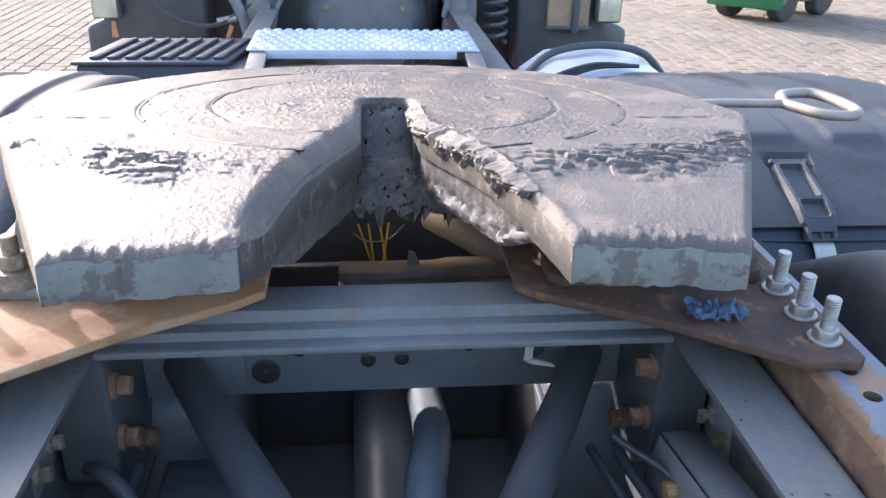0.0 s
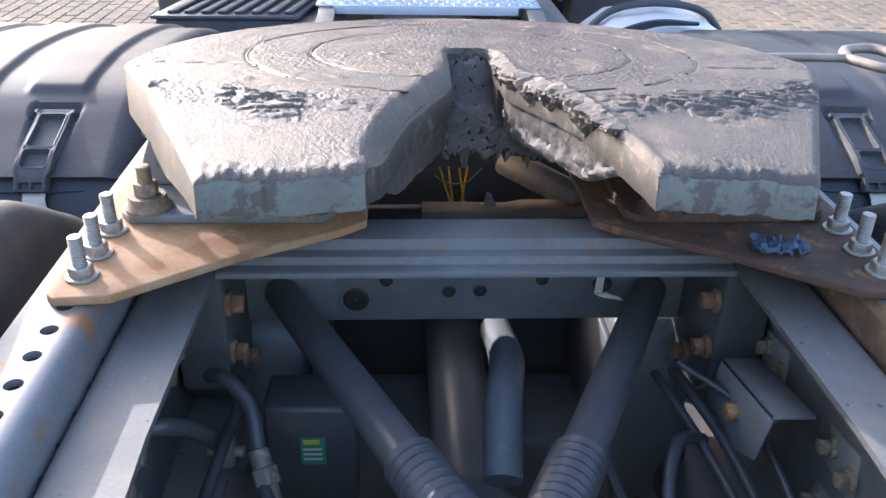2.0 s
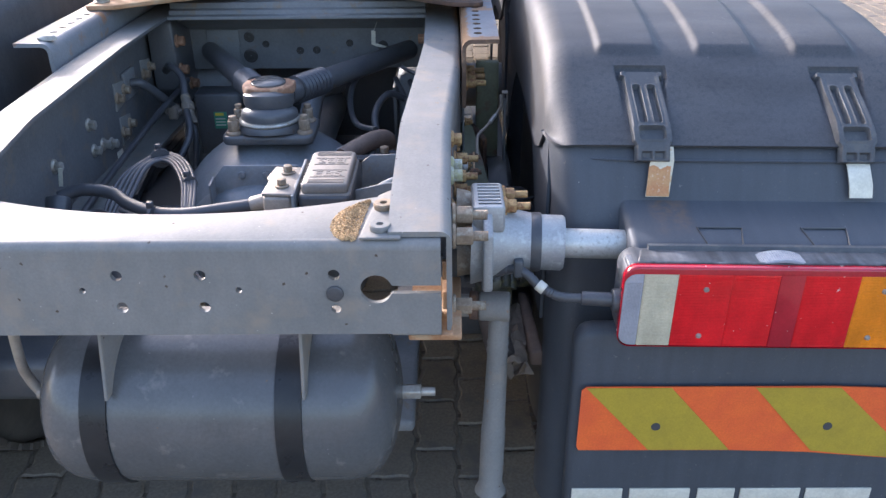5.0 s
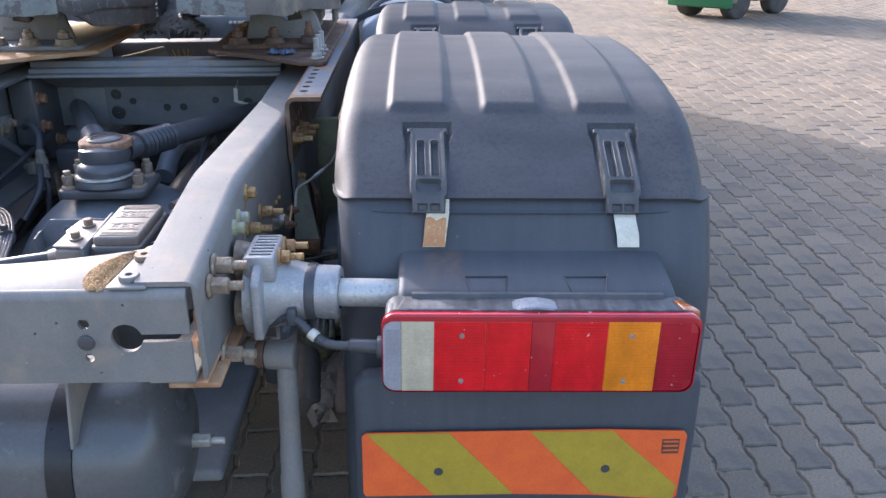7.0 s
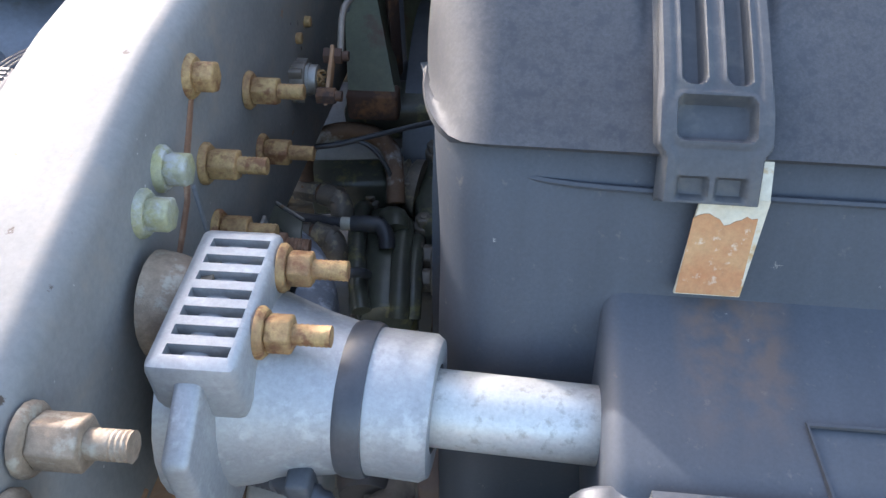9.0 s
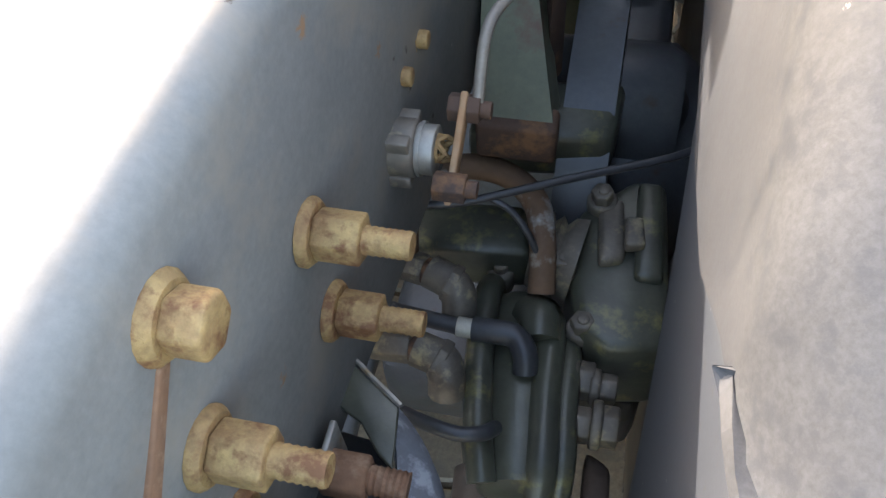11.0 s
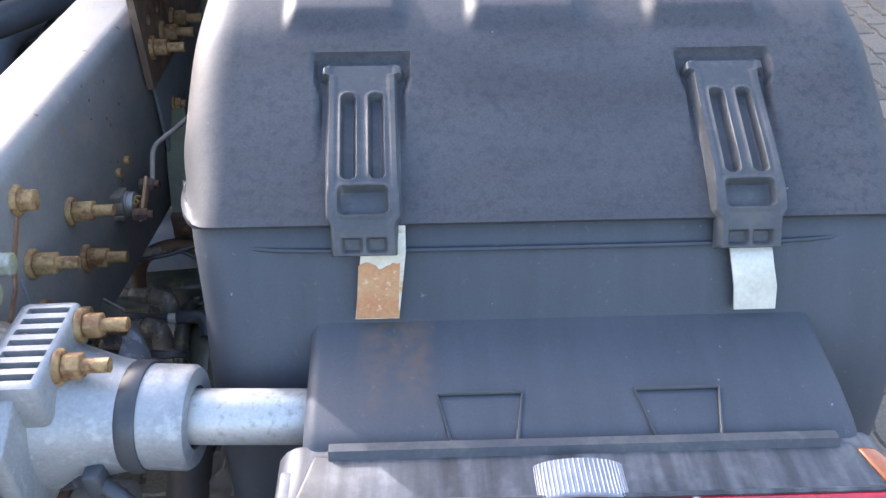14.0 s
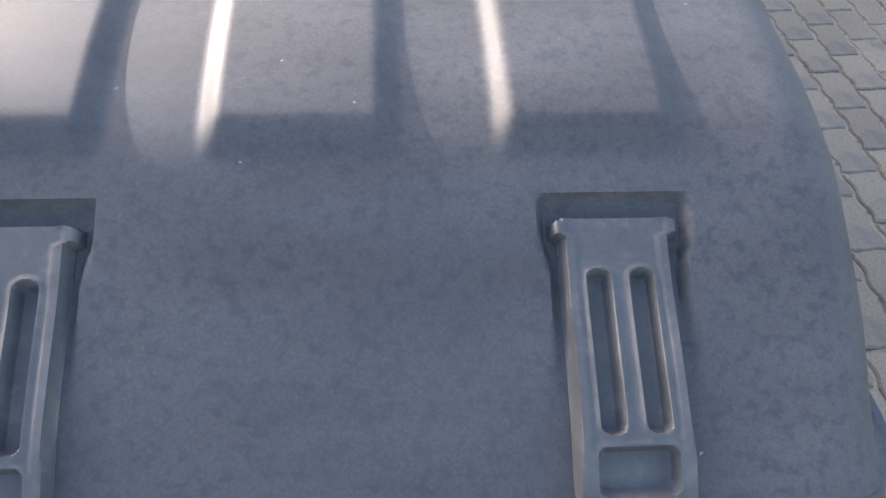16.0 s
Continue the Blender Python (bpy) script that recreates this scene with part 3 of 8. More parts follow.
# ---------------------------------------------------------------- fifth wheel
base_l = [(-0.495, 1.090), (-0.485, 1.080), (-0.425, 1.086), (-0.30, 1.178), (-0.18, 1.245), (-0.15, 1.27), (-0.15, 1.78), (-0.495, 1.78)]
for s in (-1, 1):
    out = [(abs(x) * s, y) for x, y in base_l]
    bt = thing("coupling_base_plate", (s * 0.33, 1.45, 1.023), "orange rusted steel base plate bolted below the coupling" if s < 0 else "dark rusty steel base plate bolted below the coupling", "base plate", "base plates")
    part("plate", slab(out, 1.0545, 1.066, 0.002), RUST_PLATE if s < 0 else RUST_DARK, bt)
    for y in (1.126, 1.180, 1.240):
        x = s * 0.467
        part("stud", join(hexa((x, y, 1.066), (x, y, 1.082), 0.0145, 0.002), cyl((x, y, 1.066), (x, y, 1.07), 0.019, None, 16, 0.001), tube([(x, y, 1.08), (x, y, 1.118)], 0.0085, 12, 2, 0.12, 0.003)), NUT_GREY, bt, "threaded stud with nut")

# pedestals that carry the coupling: foot plate, rear wall, gusset, bolts with thick spacers
for s in (-1, 1):
    ped = thing("coupling_pedestal", (s * 0.37, 1.40, 1.066), "grey cast pedestal bracket under the coupling with rusty bolts", "pedestal", "coupling pedestals")
    foot = [(s * 0.465, 1.275), (s * 0.452, 1.258), (s * 0.205, 1.258), (s * 0.190, 1.275), (s * 0.190, 1.70), (s * 0.465, 1.70)]
    part("foot", slab(foot, 1.0665, 1.0795, 0.003), FRAME_DARK if s < 0 else RUST_DARK, ped, "flat foot plate")
    wall = cut(slab([(s * 0.462, 1.0795), (s * 0.452, 1.12), (s * 0.425, 1.185), (s * 0.27, 1.185), (s * 0.24, 1.0795)], 1.352, 1.366, 0.004, "y"), slab([(s * 0.405, 1.135), (s * 0.395, 1.165), (s * 0.36, 1.168), (s * 0.345, 1.14), (s * 0.36, 1.128)], 1.34, 1.38, 0.0, "y"))
    part("wall", wall, FRAME_GREY, ped, "cast wall with a window")
    part("gusset", slab([(1.366, 1.0795), (1.366, 1.165), (1.58, 1.155), (1.62, 1.0795)], *sorted((s * 0.40, s * 0.43)), 0.005, "x"), FRAME_GREY, ped)
    for x, y, tall in ((s * 0.431, 1.282, True), (s * 0.334, 1.274, False), (s * 0.236, 1.270, False)):
        bolt = lathe((x, y, 1.0795), (x, y, 1.098), [(0.030, 0), (0.0305, 0.25), (0.026, 0.45), (0.0235, 1)], 20)
        bolt = join(bolt, hexa((x, y, 1.098), (x, y, 1.116), 0.016, 0.002), cyl((x, y, 1.112), (x, y, 1.138 if tall else 1.124), 0.0095, None, 12, 0.002))
        part("mounting_bolt", bolt, NUT_DUSTY if s < 0 else RUST_DARK, ped, "rusty bolt with thick spacer")
    if s < 0:
        for text, x, z, size in (("MADE IN", -0.437, 1.106, 0.017),):
            cu = bpy.data.curves.new("lettering", "FONT")
            cu.body, cu.size, cu.extrude = text, size, 0.0008
            ob = new("lettering", cu)
            me = bpy.data.meshes.new_from_object(ob.evaluated_get(bpy.context.evaluated_depsgraph_get()))
            bpy.data.objects.remove(ob)
            bm = bmesh.new()
            bm.from_mesh(me)
            bpy.data.meshes.remove(me)
            bm.transform(Matrix.Translation((x, 1.3515, z)) @ Matrix.Rotation(radians(90), 4, "X"))
            part("lettering", bm, FRAME_GREY, ped, "raised cast letters")
        part("cast_mark", box(-0.415, -0.375, 1.3495, 1.353, 1.090, 1.099, 0.001), FRAME_GREY, ped, "unreadable raised cast mark")

TILT8 = Matrix.Translation((0.004, 1.578, 1.208)) @ Matrix.Rotation(radians(-6.4), 4, "X")


def shell(rows, th):
    """A skin of grid points (rows of vectors) with thickness th."""
    nj, ni = len(rows), len(rows[0])
    bm = bmesh.new()

    def normal(j, i):
        a = rows[min(j + 1, nj - 1)][i] - rows[max(j - 1, 0)][i]
        b = rows[j][min(i + 1, ni - 1)] - rows[j][max(i - 1, 0)]
        return b.cross(a).normalized()

    up = [[bm.verts.new(p) for p in row] for row in rows]
    lo = [[bm.verts.new(rows[j][i] - normal(j, i) * th) for i in range(ni)] for j in range(nj)]
    for j in range(nj - 1):
        for i in range(ni - 1):
            bm.faces.new((up[j][i], up[j][i + 1], up[j + 1][i + 1], up[j + 1][i]))
            bm.faces.new((lo[j][i], lo[j + 1][i], lo[j + 1][i + 1], lo[j][i + 1]))
    rim = [(j, 0) for j in range(nj)] + [(nj - 1, i) for i in range(1, ni)] + [(j, ni - 1) for j in range(nj - 2, -1, -1)] + [(0, i) for i in range(ni - 2, 0, -1)]
    for (a, b), (c, d) in zip(rim, rim[1:] + rim[:1]):
        bm.faces.new((up[a][b], up[c][d], lo[c][d], lo[a][b]))
    return bm


def smoothstep(a, b, x):
    t = min(1.0, max(0.0, (x - a) / (b - a)))
    return t * t * (3 - 2 * t)


def plate_half_width(v):
    """Outline of the coupling plate: round in front, straight sides, tapering ramps behind."""
    if v > -0.12:
        w = 0.496 * math.sqrt(max(0.0, 1 - (max(0, v + 0.12) / 0.56) ** 2.3))
    else:
        w = 0.496 - 0.190 * min(1, (-0.12 - v) / 0.43)
    return w


THROAT = [(0.0, 0.036), (-0.17, 0.038), (-0.30, 0.078), (-0.42, 0.114), (-0.55, 0.145)]


def throat(v):
    """Half width of the opening towards the rear: a narrow slot, then a wide V."""
    if v > 0.035:
        return 0.0
    if v > 0.0:
        return max(0.004, 0.035 * math.sqrt(max(0.0, 1 - (v / 0.0355) ** 4)))
    for (v0, a), (v1, b) in zip(THROAT, THROAT[1:]):
        if v >= v1:
            return a + (b - a) * (v0 - v) / (v0 - v1)
    return THROAT[-1][1]


def plate_height(u, v):
    """Ramp, ring grooves and grease: smooth wiped areas, wrinkled areas, torn bands."""
    z = 0.0
    if v < -0.29 - 0.10 * (1 - abs(u) / 0.37):
        d = -0.29 - 0.10 * (1 - abs(u) / 0.37) - v
        z -= d * 0.13 + d * d * 0.16
    r = math.hypot(u, v)
    for rr, wd, dp in ((0.34, 0.0045, 0.0035), (0.245, 0.0045, 0.003)):
        if not (rr > 0.3 and -2.4 < math.atan2(v, u) < -0.9):
            z -= dp * math.exp(-((r - rr) / wd) ** 2) * (0.6 + 0.8 * noise.noise(Vector((u * 9, v * 9, rr * 30))))
    patch = smoothstep(-0.15, 0.35, noise.noise(Vector((u * 7, v * 7, 21.0))))
    wrinkled = 0.25 + 0.75 * patch if r > 0.25 else 0.55 + 0.6 * patch
    if v < -0.36:
        wrinkled *= 0.45
    centre = -0.300 - 0.075 * min(1.0, max(0.0, (0.38 - abs(u)) / 0.14))
    band = math.exp(-((v - centre) / (0.050 if u > 0 else 0.045)) ** 2) * smoothstep(0.07, 0.20, abs(u)) * smoothstep(-0.22, 0.10, noise.noise(Vector((u * 8, v * 11, 4.4))) + (0.16 if abs(u) > 0.22 else 0.0))
    # torn grease: flat-topped scales drawn out sideways
    scale_ = noise.noise(Vector((u * 38 + v * 22, v * 120, 1.0))) + 0.5 * noise.noise(Vector((u * 90, v * 210, 5.0)))
    grease = 0.0007 * noise.noise(Vector((u * 40, v * 40, 3.1))) + 0.0012 * noise.noise(Vector((u * 13, v * 13, 7.7)))
    grease += band * (0.0058 if u > 0 else 0.0042) * smoothstep(-0.15, 0.12, scale_) + band * 0.0025 * abs(scale_)
    fold = abs(noise.noise(Vector((u * 95 + v * 60, v * 95 - u * 60, 9.0))))
    grease += wrinkled * (0.0036 * (0.25 - min(0.25, fold)) + 0.0016 * noise.noise(Vector((u * 190, v * 190, 2.0))))
    lump = noise.noise(Vector((u * 28, v * 28, 12)))
    grease += 0.006 * max(0.0, lump - 0.42) * (1.6 if v < -0.15 else 0.9)
    if v < -0.47:
        # grease gathered along the rear edge
        grease += 0.005 * smoothstep(-0.50, -0.54, v) * max(0.0, noise.noise(Vector((u * 30, 3.0, 6.0))) + 0.25 + 0.5 * noise.noise(Vector((u * 110, v * 80, 2.0))))
    for hu, hv in ((-0.14, -0.03), (0.16, 0.02)):
        q = ((u - hu) ** 2 + (v - hv) ** 2) ** 0.5
        grease += 0.002 * math.exp(-((q - 0.013) / 0.004) ** 2) - 0.005 * math.exp(-(q / 0.006) ** 2)
    for hu, hv, wu in ((-0.394, -0.121, 0.014), (-0.353, -0.122, 0.016), (0.349, -0.13, 0.012), (0.388, -0.131, 0.015), (0.426, -0.131, 0.010), (-0.44, -0.12, 0.008)):
        grease -= 0.009 * math.exp(-((u - hu) / wu) ** 2 - ((v - hv) / 0.0055) ** 2)
    return z + grease


def coupling_plate():
    bm = bmesh.new()
    nv, nu = 480, 190
    tops, bots = {}, {}
    for side in (-1, 1):
        for j in range(nv + 1):
            v = -0.545 + (0.436 + 0.545) * j / nv
            a, b = throat(v), max(plate_half_width(v), 0.02)
            b = max(b, a + 0.002)
            for i in range(nu + 1):
                u = side * (a + (b - a) * i / nu)
                if v > 0.035 and i == 0 and side == 1:
                    tops[side, i, j], bots[side, i, j] = tops[-1, 0, j], bots[-1, 0, j]
                    continue
                edge = min(1.0, (b - abs(u)) / 0.012, (abs(u) - a + (0.02 if v > 0.035 else 0)) / 0.012, (v + 0.545) / 0.012 + 0.001)
                h = plate_height(u, v) - 0.008 * (1 - max(0.0, edge)) ** 2
                if side < 0 and v < -0.05:
                    # the left edge of the throat rolls over softly
                    h -= 0.020 * smoothstep(0.034, 0.0, abs(u) - a) ** 2 * smoothstep(-0.05, -0.20, v) * smoothstep(-0.545, -0.46, v)
                if side > 0 and v < -0.05:
                    h += 0.010 * math.exp(-((abs(u) - a - 0.006) / 0.010) ** 2) * (0.1 + 0.9 * abs(noise.noise(Vector((u * 22, v * 22, 2)))) + 0.22 * noise.noise(Vector((u * 70, v * 70, 4))))
                tops[side, i, j] = bm.verts.new((u, v, h))
                th = 0.036 + 0.030 * smoothstep(0.30, 0.05, v) * smoothstep(-0.53, -0.36, v) * smoothstep(0.9, 1.0, (abs(u) - a) / max(0.01, b - a))
                bots[side, i, j] = bm.verts.new((u, v, min(h, plate_height(u, v)) - th))
    for side in (-1, 1):
        for j in range(nv):
            for i in range(nu):
                q = [(side, i, j), (side, i + 1, j), (side, i + 1, j + 1), (side, i, j + 1)]
                for d in (tops, bots):
                    vs = [d[k] for k in q]
                    if len(set(vs)) == 4:
                        bm.faces.new(vs)
            for i, need in ((0, -0.545 + 0.981 * j / nv <= 0.035), (nu, True)):
                if need:
                    vs = [tops[side, i, j], tops[side, i, j + 1], bots[side, i, j + 1], bots[side, i, j]]
                    if len(set(vs)) == 4:
                        # throat faces: dark grease, plus the left wall's shade put into the colour
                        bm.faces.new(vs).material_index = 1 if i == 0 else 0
        for i in range(nu):
            for j in (0, nv):
                vs = [tops[side, i, j], tops[side, i + 1, j], bots[side, i + 1, j], bots[side, i, j]]
                if len(set(vs)) == 4:
                    bm.faces.new(vs).material_index = 0 if j else 2
    bmesh.ops.remove_doubles(bm, verts=bm.verts, dist=1e-6)
    bm.transform(TILT8)
    return bm


fifth = thing("fifth_wheel_coupling", (0.004, 1.578, 1.09), "greasy cast steel fifth wheel coupling plate, worn and dusty", "fifth wheel")
part("top_plate", coupling_plate(), [CAST_GREASE, GREASE_AND_SHADE, LIP_PAINT], fifth, "grease-smeared coupling plate with ring grooves", 40)


def grease_ring(r, gaps, width):
    """Dark grease packed in a ring groove, broken and of uneven width: one mesh a stretch."""
    runs = [[]]
    for k in range(361):
        a = 2 * math.pi * k / 360
        u, v = r * math.cos(a), r * math.sin(a)
        if noise.noise(Vector((u * 12, v * 12, r * 50))) > gaps and (abs(u) > throat(v) + 0.012 or v > 0.05):
            w = width * (0.55 + 0.9 * abs(noise.noise(Vector((u * 60, v * 60, 3)))))
            runs[-1].append([Vector((u * (r + t * w) / r, v * (r + t * w) / r, plate_height(u, v) + 0.0006 + up)) for t, up in ((-1, 0.0), (-0.4, 0.0012), (0.4, 0.0012), (1, 0.0))])
        elif runs[-1]:
            runs.append([])
    for rows in runs:
        if len(rows) > 3:
            bm = shell(rows, 0.003)
            bm.transform(TILT8)
            part("ring_grease", bm, CAST_BLACK, fifth, "dark grease in a ring groove")


grease_ring(0.34, -0.12, 0.0034)
grease_ring(0.245, -0.02, 0.0028)


def tilted(bm):
    bm.transform(TILT8)
    return bm


# depths of the casting below the plate: skirts, throat walls, lock body
for s in (-1, 1):
    part("skirt", tilted(slab([(s * 0.474, -0.12), (s * 0.484, -0.12), (s * 0.484, -0.02), (s * 0.474, -0.02)], -0.11, -0.03, 0.004)), CAST_GREASE, fifth)
    rows = []
    for k in range(91):
        v = -0.10 - 0.43 * k / 90
        a = throat(v)
        row = []
        for j in range(19):
            w = j / 18
            lumpy = 0.0032 * noise.noise(Vector((v * 60, w * 6, 3 + s))) + 0.0034 * noise.noise(Vector((v * 190, w * 16, 8)))
            lip = (0.004 if s > 0 else 0.0) * math.exp(-((w - 0.92) / 0.10) ** 2) * smoothstep(-0.16, -0.22, v)
            lumpy *= 0.22 if s < 0 else 0.35 + 1.5 * math.exp(-((w - 0.9) / 0.15) ** 2) + 1.2 * math.exp(-(w / 0.25) ** 2)
            row.append(Vector((s * (a + 0.003 + 0.006 * w - lip + lumpy), v, plate_height(a, v) - (0.006 if s > 0 else 0.022) - (0.030 + 0.058 * smoothstep(-0.50, -0.36, v)) * w)))
        rows.append(row)
    part("throat_wall", tilted(shell(rows, 0.012 * s)), JAW, fifth, "greasy inner wall of the throat")
    part("side_bearing", slab([(s * 0.36, 1.36), (s * 0.44, 1.36), (s * 0.44, 1.62), (s * 0.36, 1.62)], 1.10, 1.170, 0.01), CAST_GREASE, fifth, "grey cast pivot bearing")
for s, reach, fat, mat_ in ((1, 0.040, 1.5, CAST_GREASE),):
    # grease squeezed over the edge of the throat, hanging down its wall in ragged clots
    rows = []
    for k in range(221):
        v = -0.055 - 0.40 * k / 220
        a = throat(v)
        fade = smoothstep(-0.455, -0.40, v)
        hang = (0.007 + reach * (0.15 + abs(noise.noise(Vector((v * 15, 2.2, s))))) + 0.007 * noise.noise(Vector((v * 75, 5.5, s)))) * (0.4 + 0.6 * fade)
        row = []
        for j in range(13):
            w = j / 12
            clot = 0.0045 * abs(noise.noise(Vector((v * 55, w * 2.5, 3 + s)))) + 0.0045 * noise.noise(Vector((v * 130, w * 5, 8))) + 0.003 * noise.noise(Vector((v * 260, w * 9, 1)))
            over = 0.009 * (1 - smoothstep(0.0, 0.22, w))
            bulge = fat * (0.002 + 0.004 * math.sin(math.pi * min(1.0, w * 1.1)) + clot) * (1 - 0.75 * w ** 4)
            row.append(Vector((s * (a + over - bulge * smoothstep(0.0, 0.25, w)), v, plate_height(s * (a + over), v) + 0.004 * (1 - w) + 0.5 * clot * (1 - w) - hang * w)))
        rows.append(row)
    part("grease_clot", tilted(shell(rows, 0.006 * s)), mat_, fifth, "ragged grease squeezed over the throat edge", 60)
rows = []
for k in range(61):
    f = k / 60
    half = 0.037 + 0.062 * smoothstep(0.25, 0.9, f)
    v, w = 0.036 - 0.075 * smoothstep(0.0, 0.35, f) - 0.055 * f, -0.030 - 0.055 * smoothstep(0.0, 0.18, f) - 0.056 * f
    rows.append([Vector((half * (2 * i / 40 - 1), v + 0.003 * noise.noise(Vector((i * 0.5, k * 0.5, 2.0))) + 0.004 * noise.noise(Vector((i * 0.16, k * 0.16, 8.0))), w + 0.004 * noise.noise(Vector((i * 0.4, k * 0.4, 5.0))) - 0.010 * (2 * i / 40 - 1) ** 4)) for i in range(41)])
jaw = shell(rows, 0.02)
part("lock_body", tilted(jaw), JAW, fifth, "black greased locking jaw")
part("slot_wall", tilted(slab([(-0.046, -0.07), (-0.0372, -0.07), (-0.0372, 0.037), (0.0372, 0.037), (0.0372, -0.07), (0.046, -0.07), (0.046, 0.046), (-0.046, 0.046)], -0.1, -0.03, 0.0)), CAST_BLACK, fifth)
lever = tube([(0.38, 1.675, 1.165), (0.516, 1.661, 1.180), (0.652, 1.652, 1.182)], 0.0075, 8)
loop = [(0.652, 1.652, 1.182), (0.670, 1.700, 1.182), (0.700, 1.716, 1.182), (0.732, 1.715, 1.182), (0.752, 1.678, 1.181), (0.758, 1.620, 1.180), (0.735, 1.590, 1.180), (0.690, 1.594, 1.181), (0.664, 1.628, 1.182), (0.652, 1.652, 1.182)]
part("release_handle", join(lever, tube(loop, 0.009, 8)), VALVE_ALU, fifth, "bent bar release handle with loop")


# ---------------------------------------------------------------- mudguards
PROFILE = [(0.291, 0.979), (0.305, 0.988), (0.35, 1.0155), (0.40, 1.0465), (0.44, 1.0705), (0.478, 1.0895), (0.53, 1.104), (0.60, 1.115), (0.70, 1.127), (0.88, 1.133),
           (1.06, 1.127), (1.16, 1.115), (1.23, 1.104), (1.282, 1.0895), (1.32, 1.0705), (1.36, 1.0465), (1.41, 1.0155), (1.455, 0.988), (1.469, 0.979)]
SKIRT = [(0.28, 0.974), (0.36, 0.972), (0.40, 0.957), (0.45, 0.918), (0.53, 0.890), (0.60, 0.892), (0.70, 0.900), (0.88, 0.908)]


def skirt_bottom(y):
    y = 0.88 - abs(y - 0.88)
    for (a, za), (b, zb) in zip(SKIRT, SKIRT[1:]):
        if y <= b:
            return za + (zb - za) * max(0.0, y - a) / (b - a)
    return SKIRT[-1][1]


def along_profile(prof, n):
    pts = spline([Vector((0, y, z)) for y, z in prof], 10)
    acc = [0.0]
    for p, q in zip(pts, pts[1:]):
        acc.append(acc[-1] + (q - p).length)
    out = []
    for k in range(n + 1):
        d = acc[-1] * k / n
        i = max(j for j in range(len(acc)) if acc[j] <= d + 1e-9)
        i = min(i, len(pts) - 2)
        f = (d - acc[i]) / max(1e-9, acc[i + 1] - acc[i])
        p = pts[i].lerp(pts[i + 1], f)
        tan = (pts[i + 1] - pts[i]).normalized()
        out.append((p.y, p.z, tan.y, tan.z))
    return out


def cross(x0, x1, r, skirt, n=40, nr=6, tail=True):
    """Across the guard: skirt, round shoulder, flat, round shoulder, skirt. (x, drop)."""
    pts = [(x0, r + skirt)] + [(x0 + r - r * math.cos(radians(90 * k / nr)), r - r * math.sin(radians(90 * k / nr))) for k in range(nr + 1)]
    pts += [(x0 + r + (x1 - x0 - 2 * r) * k / n, 0.0) for k in range(1, n)]
    pts += [(x1 - r + r * math.sin(radians(90 * k / nr)), r - r * math.cos(radians(90 * k / nr))) for k in range(nr + 1)] + [(x1, r + skirt)]
    return pts


PADS = ((0.683, 0.786), (0.860, 0.962), (1.036, 1.138))
POCKETS = (0.752, 1.097)


def guard_lid(fine):
    line = along_profile(PROFILE, 270 if fine else 150)
    sec = cross(0.582, 1.258, 0.047, 0.012, 210 if fine else 110, 8)
    rows = []
    for y, z, ty, tz in line:
        ny, nz = -tz, ty
        row = []
        for x, drop in sec:
            bumpy = 0.0
            for a, b in PADS:
                bumpy = max(bumpy, smoothstep(a - 0.010, a + 0.006, x) * (1 - smoothstep(b - 0.006, b + 0.012, x)))
            ends = smoothstep(0.462, 0.490, y) * (1 - smoothstep(1.27, 1.298, y))
            h = 0.009 * bumpy * ends
            for c in POCKETS:
                half = 0.0440 - 0.005 * smoothstep(0.425, 0.40, y)
                w = smoothstep(-half - 0.0022, -half + 0.0022, x - c) * (1 - smoothstep(half - 0.0022, half + 0.0022, x - c))
                h -= 0.0105 * w * (1 - smoothstep(0.4395, 0.4435, y)) * smoothstep(0.33, 0.43, y)
            # side drop is vertical, the rest along the normal
            zz = skirt_bottom(y) if drop > 0.05 else max(z + nz * h - drop, min(z, skirt_bottom(y)))
            turn_in = (1 - smoothstep(0.291, 0.40, 0.88 - abs(y - 0.88))) * (1 if y < 0.88 else -1)
            row.append(Vector((x, y + ny * h + (1.65 if x < 0.9 else 0.9) * min(drop, 0.045) * turn_in, zz)))
        rows.append(row)
    return shell(rows, 0.005)


def guard_base(y_rear=True):
    """Body below the lid, with its rear panel and shoulders."""
    prof = [(0.305, 0.972), (0.292, 0.955), (0.277, 0.925), (0.266, 0.90), (0.252, 0.87), (0.238, 0.83), (0.228, 0.78), (0.222, 0.70), (0.219, 0.60), (0.217, 0.45), (0.217, 0.24)]
    line = along_profile(prof, 40)
    sec = cross(0.588, 1.264, 0.047, 0.09, 40, 8)
    rows = []
    for y, z, ty, tz in line:
        ny, nz = tz, -ty
        row = []
        for x, drop in sec:
            x += 0.008 * smoothstep(0.975, 0.86, z) * smoothstep(0.70, 0.60, x)
            row.append(Vector((x, y + (1.5 if x < 0.9 else 0.95) * min(drop, 0.045) + max(0.0, drop - 0.045) * (0.2 + 0.8 * smoothstep(0.55, 0.9, z)), z)))
        rows.append(row[::-1])
    return shell(rows, 0.005)


def guard_side(x0, x1):
    """Arched side wall between rear panel and lid, round the wheel."""
    out = [(y, z - 0.058) for y, z in PROFILE if 0.39 < y < 1.37]
    inner = [(0.88 + 0.475 * math.cos(a), 0.47 + 0.465 * math.sin(a)) for a in [radians(18 + 144 * k / 20) for k in range(21)]]
    return slab([(0.325, 0.80), (0.338, 0.90), (0.365, 0.965)] + out + [(1.395, 0.965), (1.42, 0.9), (1.44, 0.62)] + inner + [(0.32, 0.62)], x0, x1, 0.0, "x")


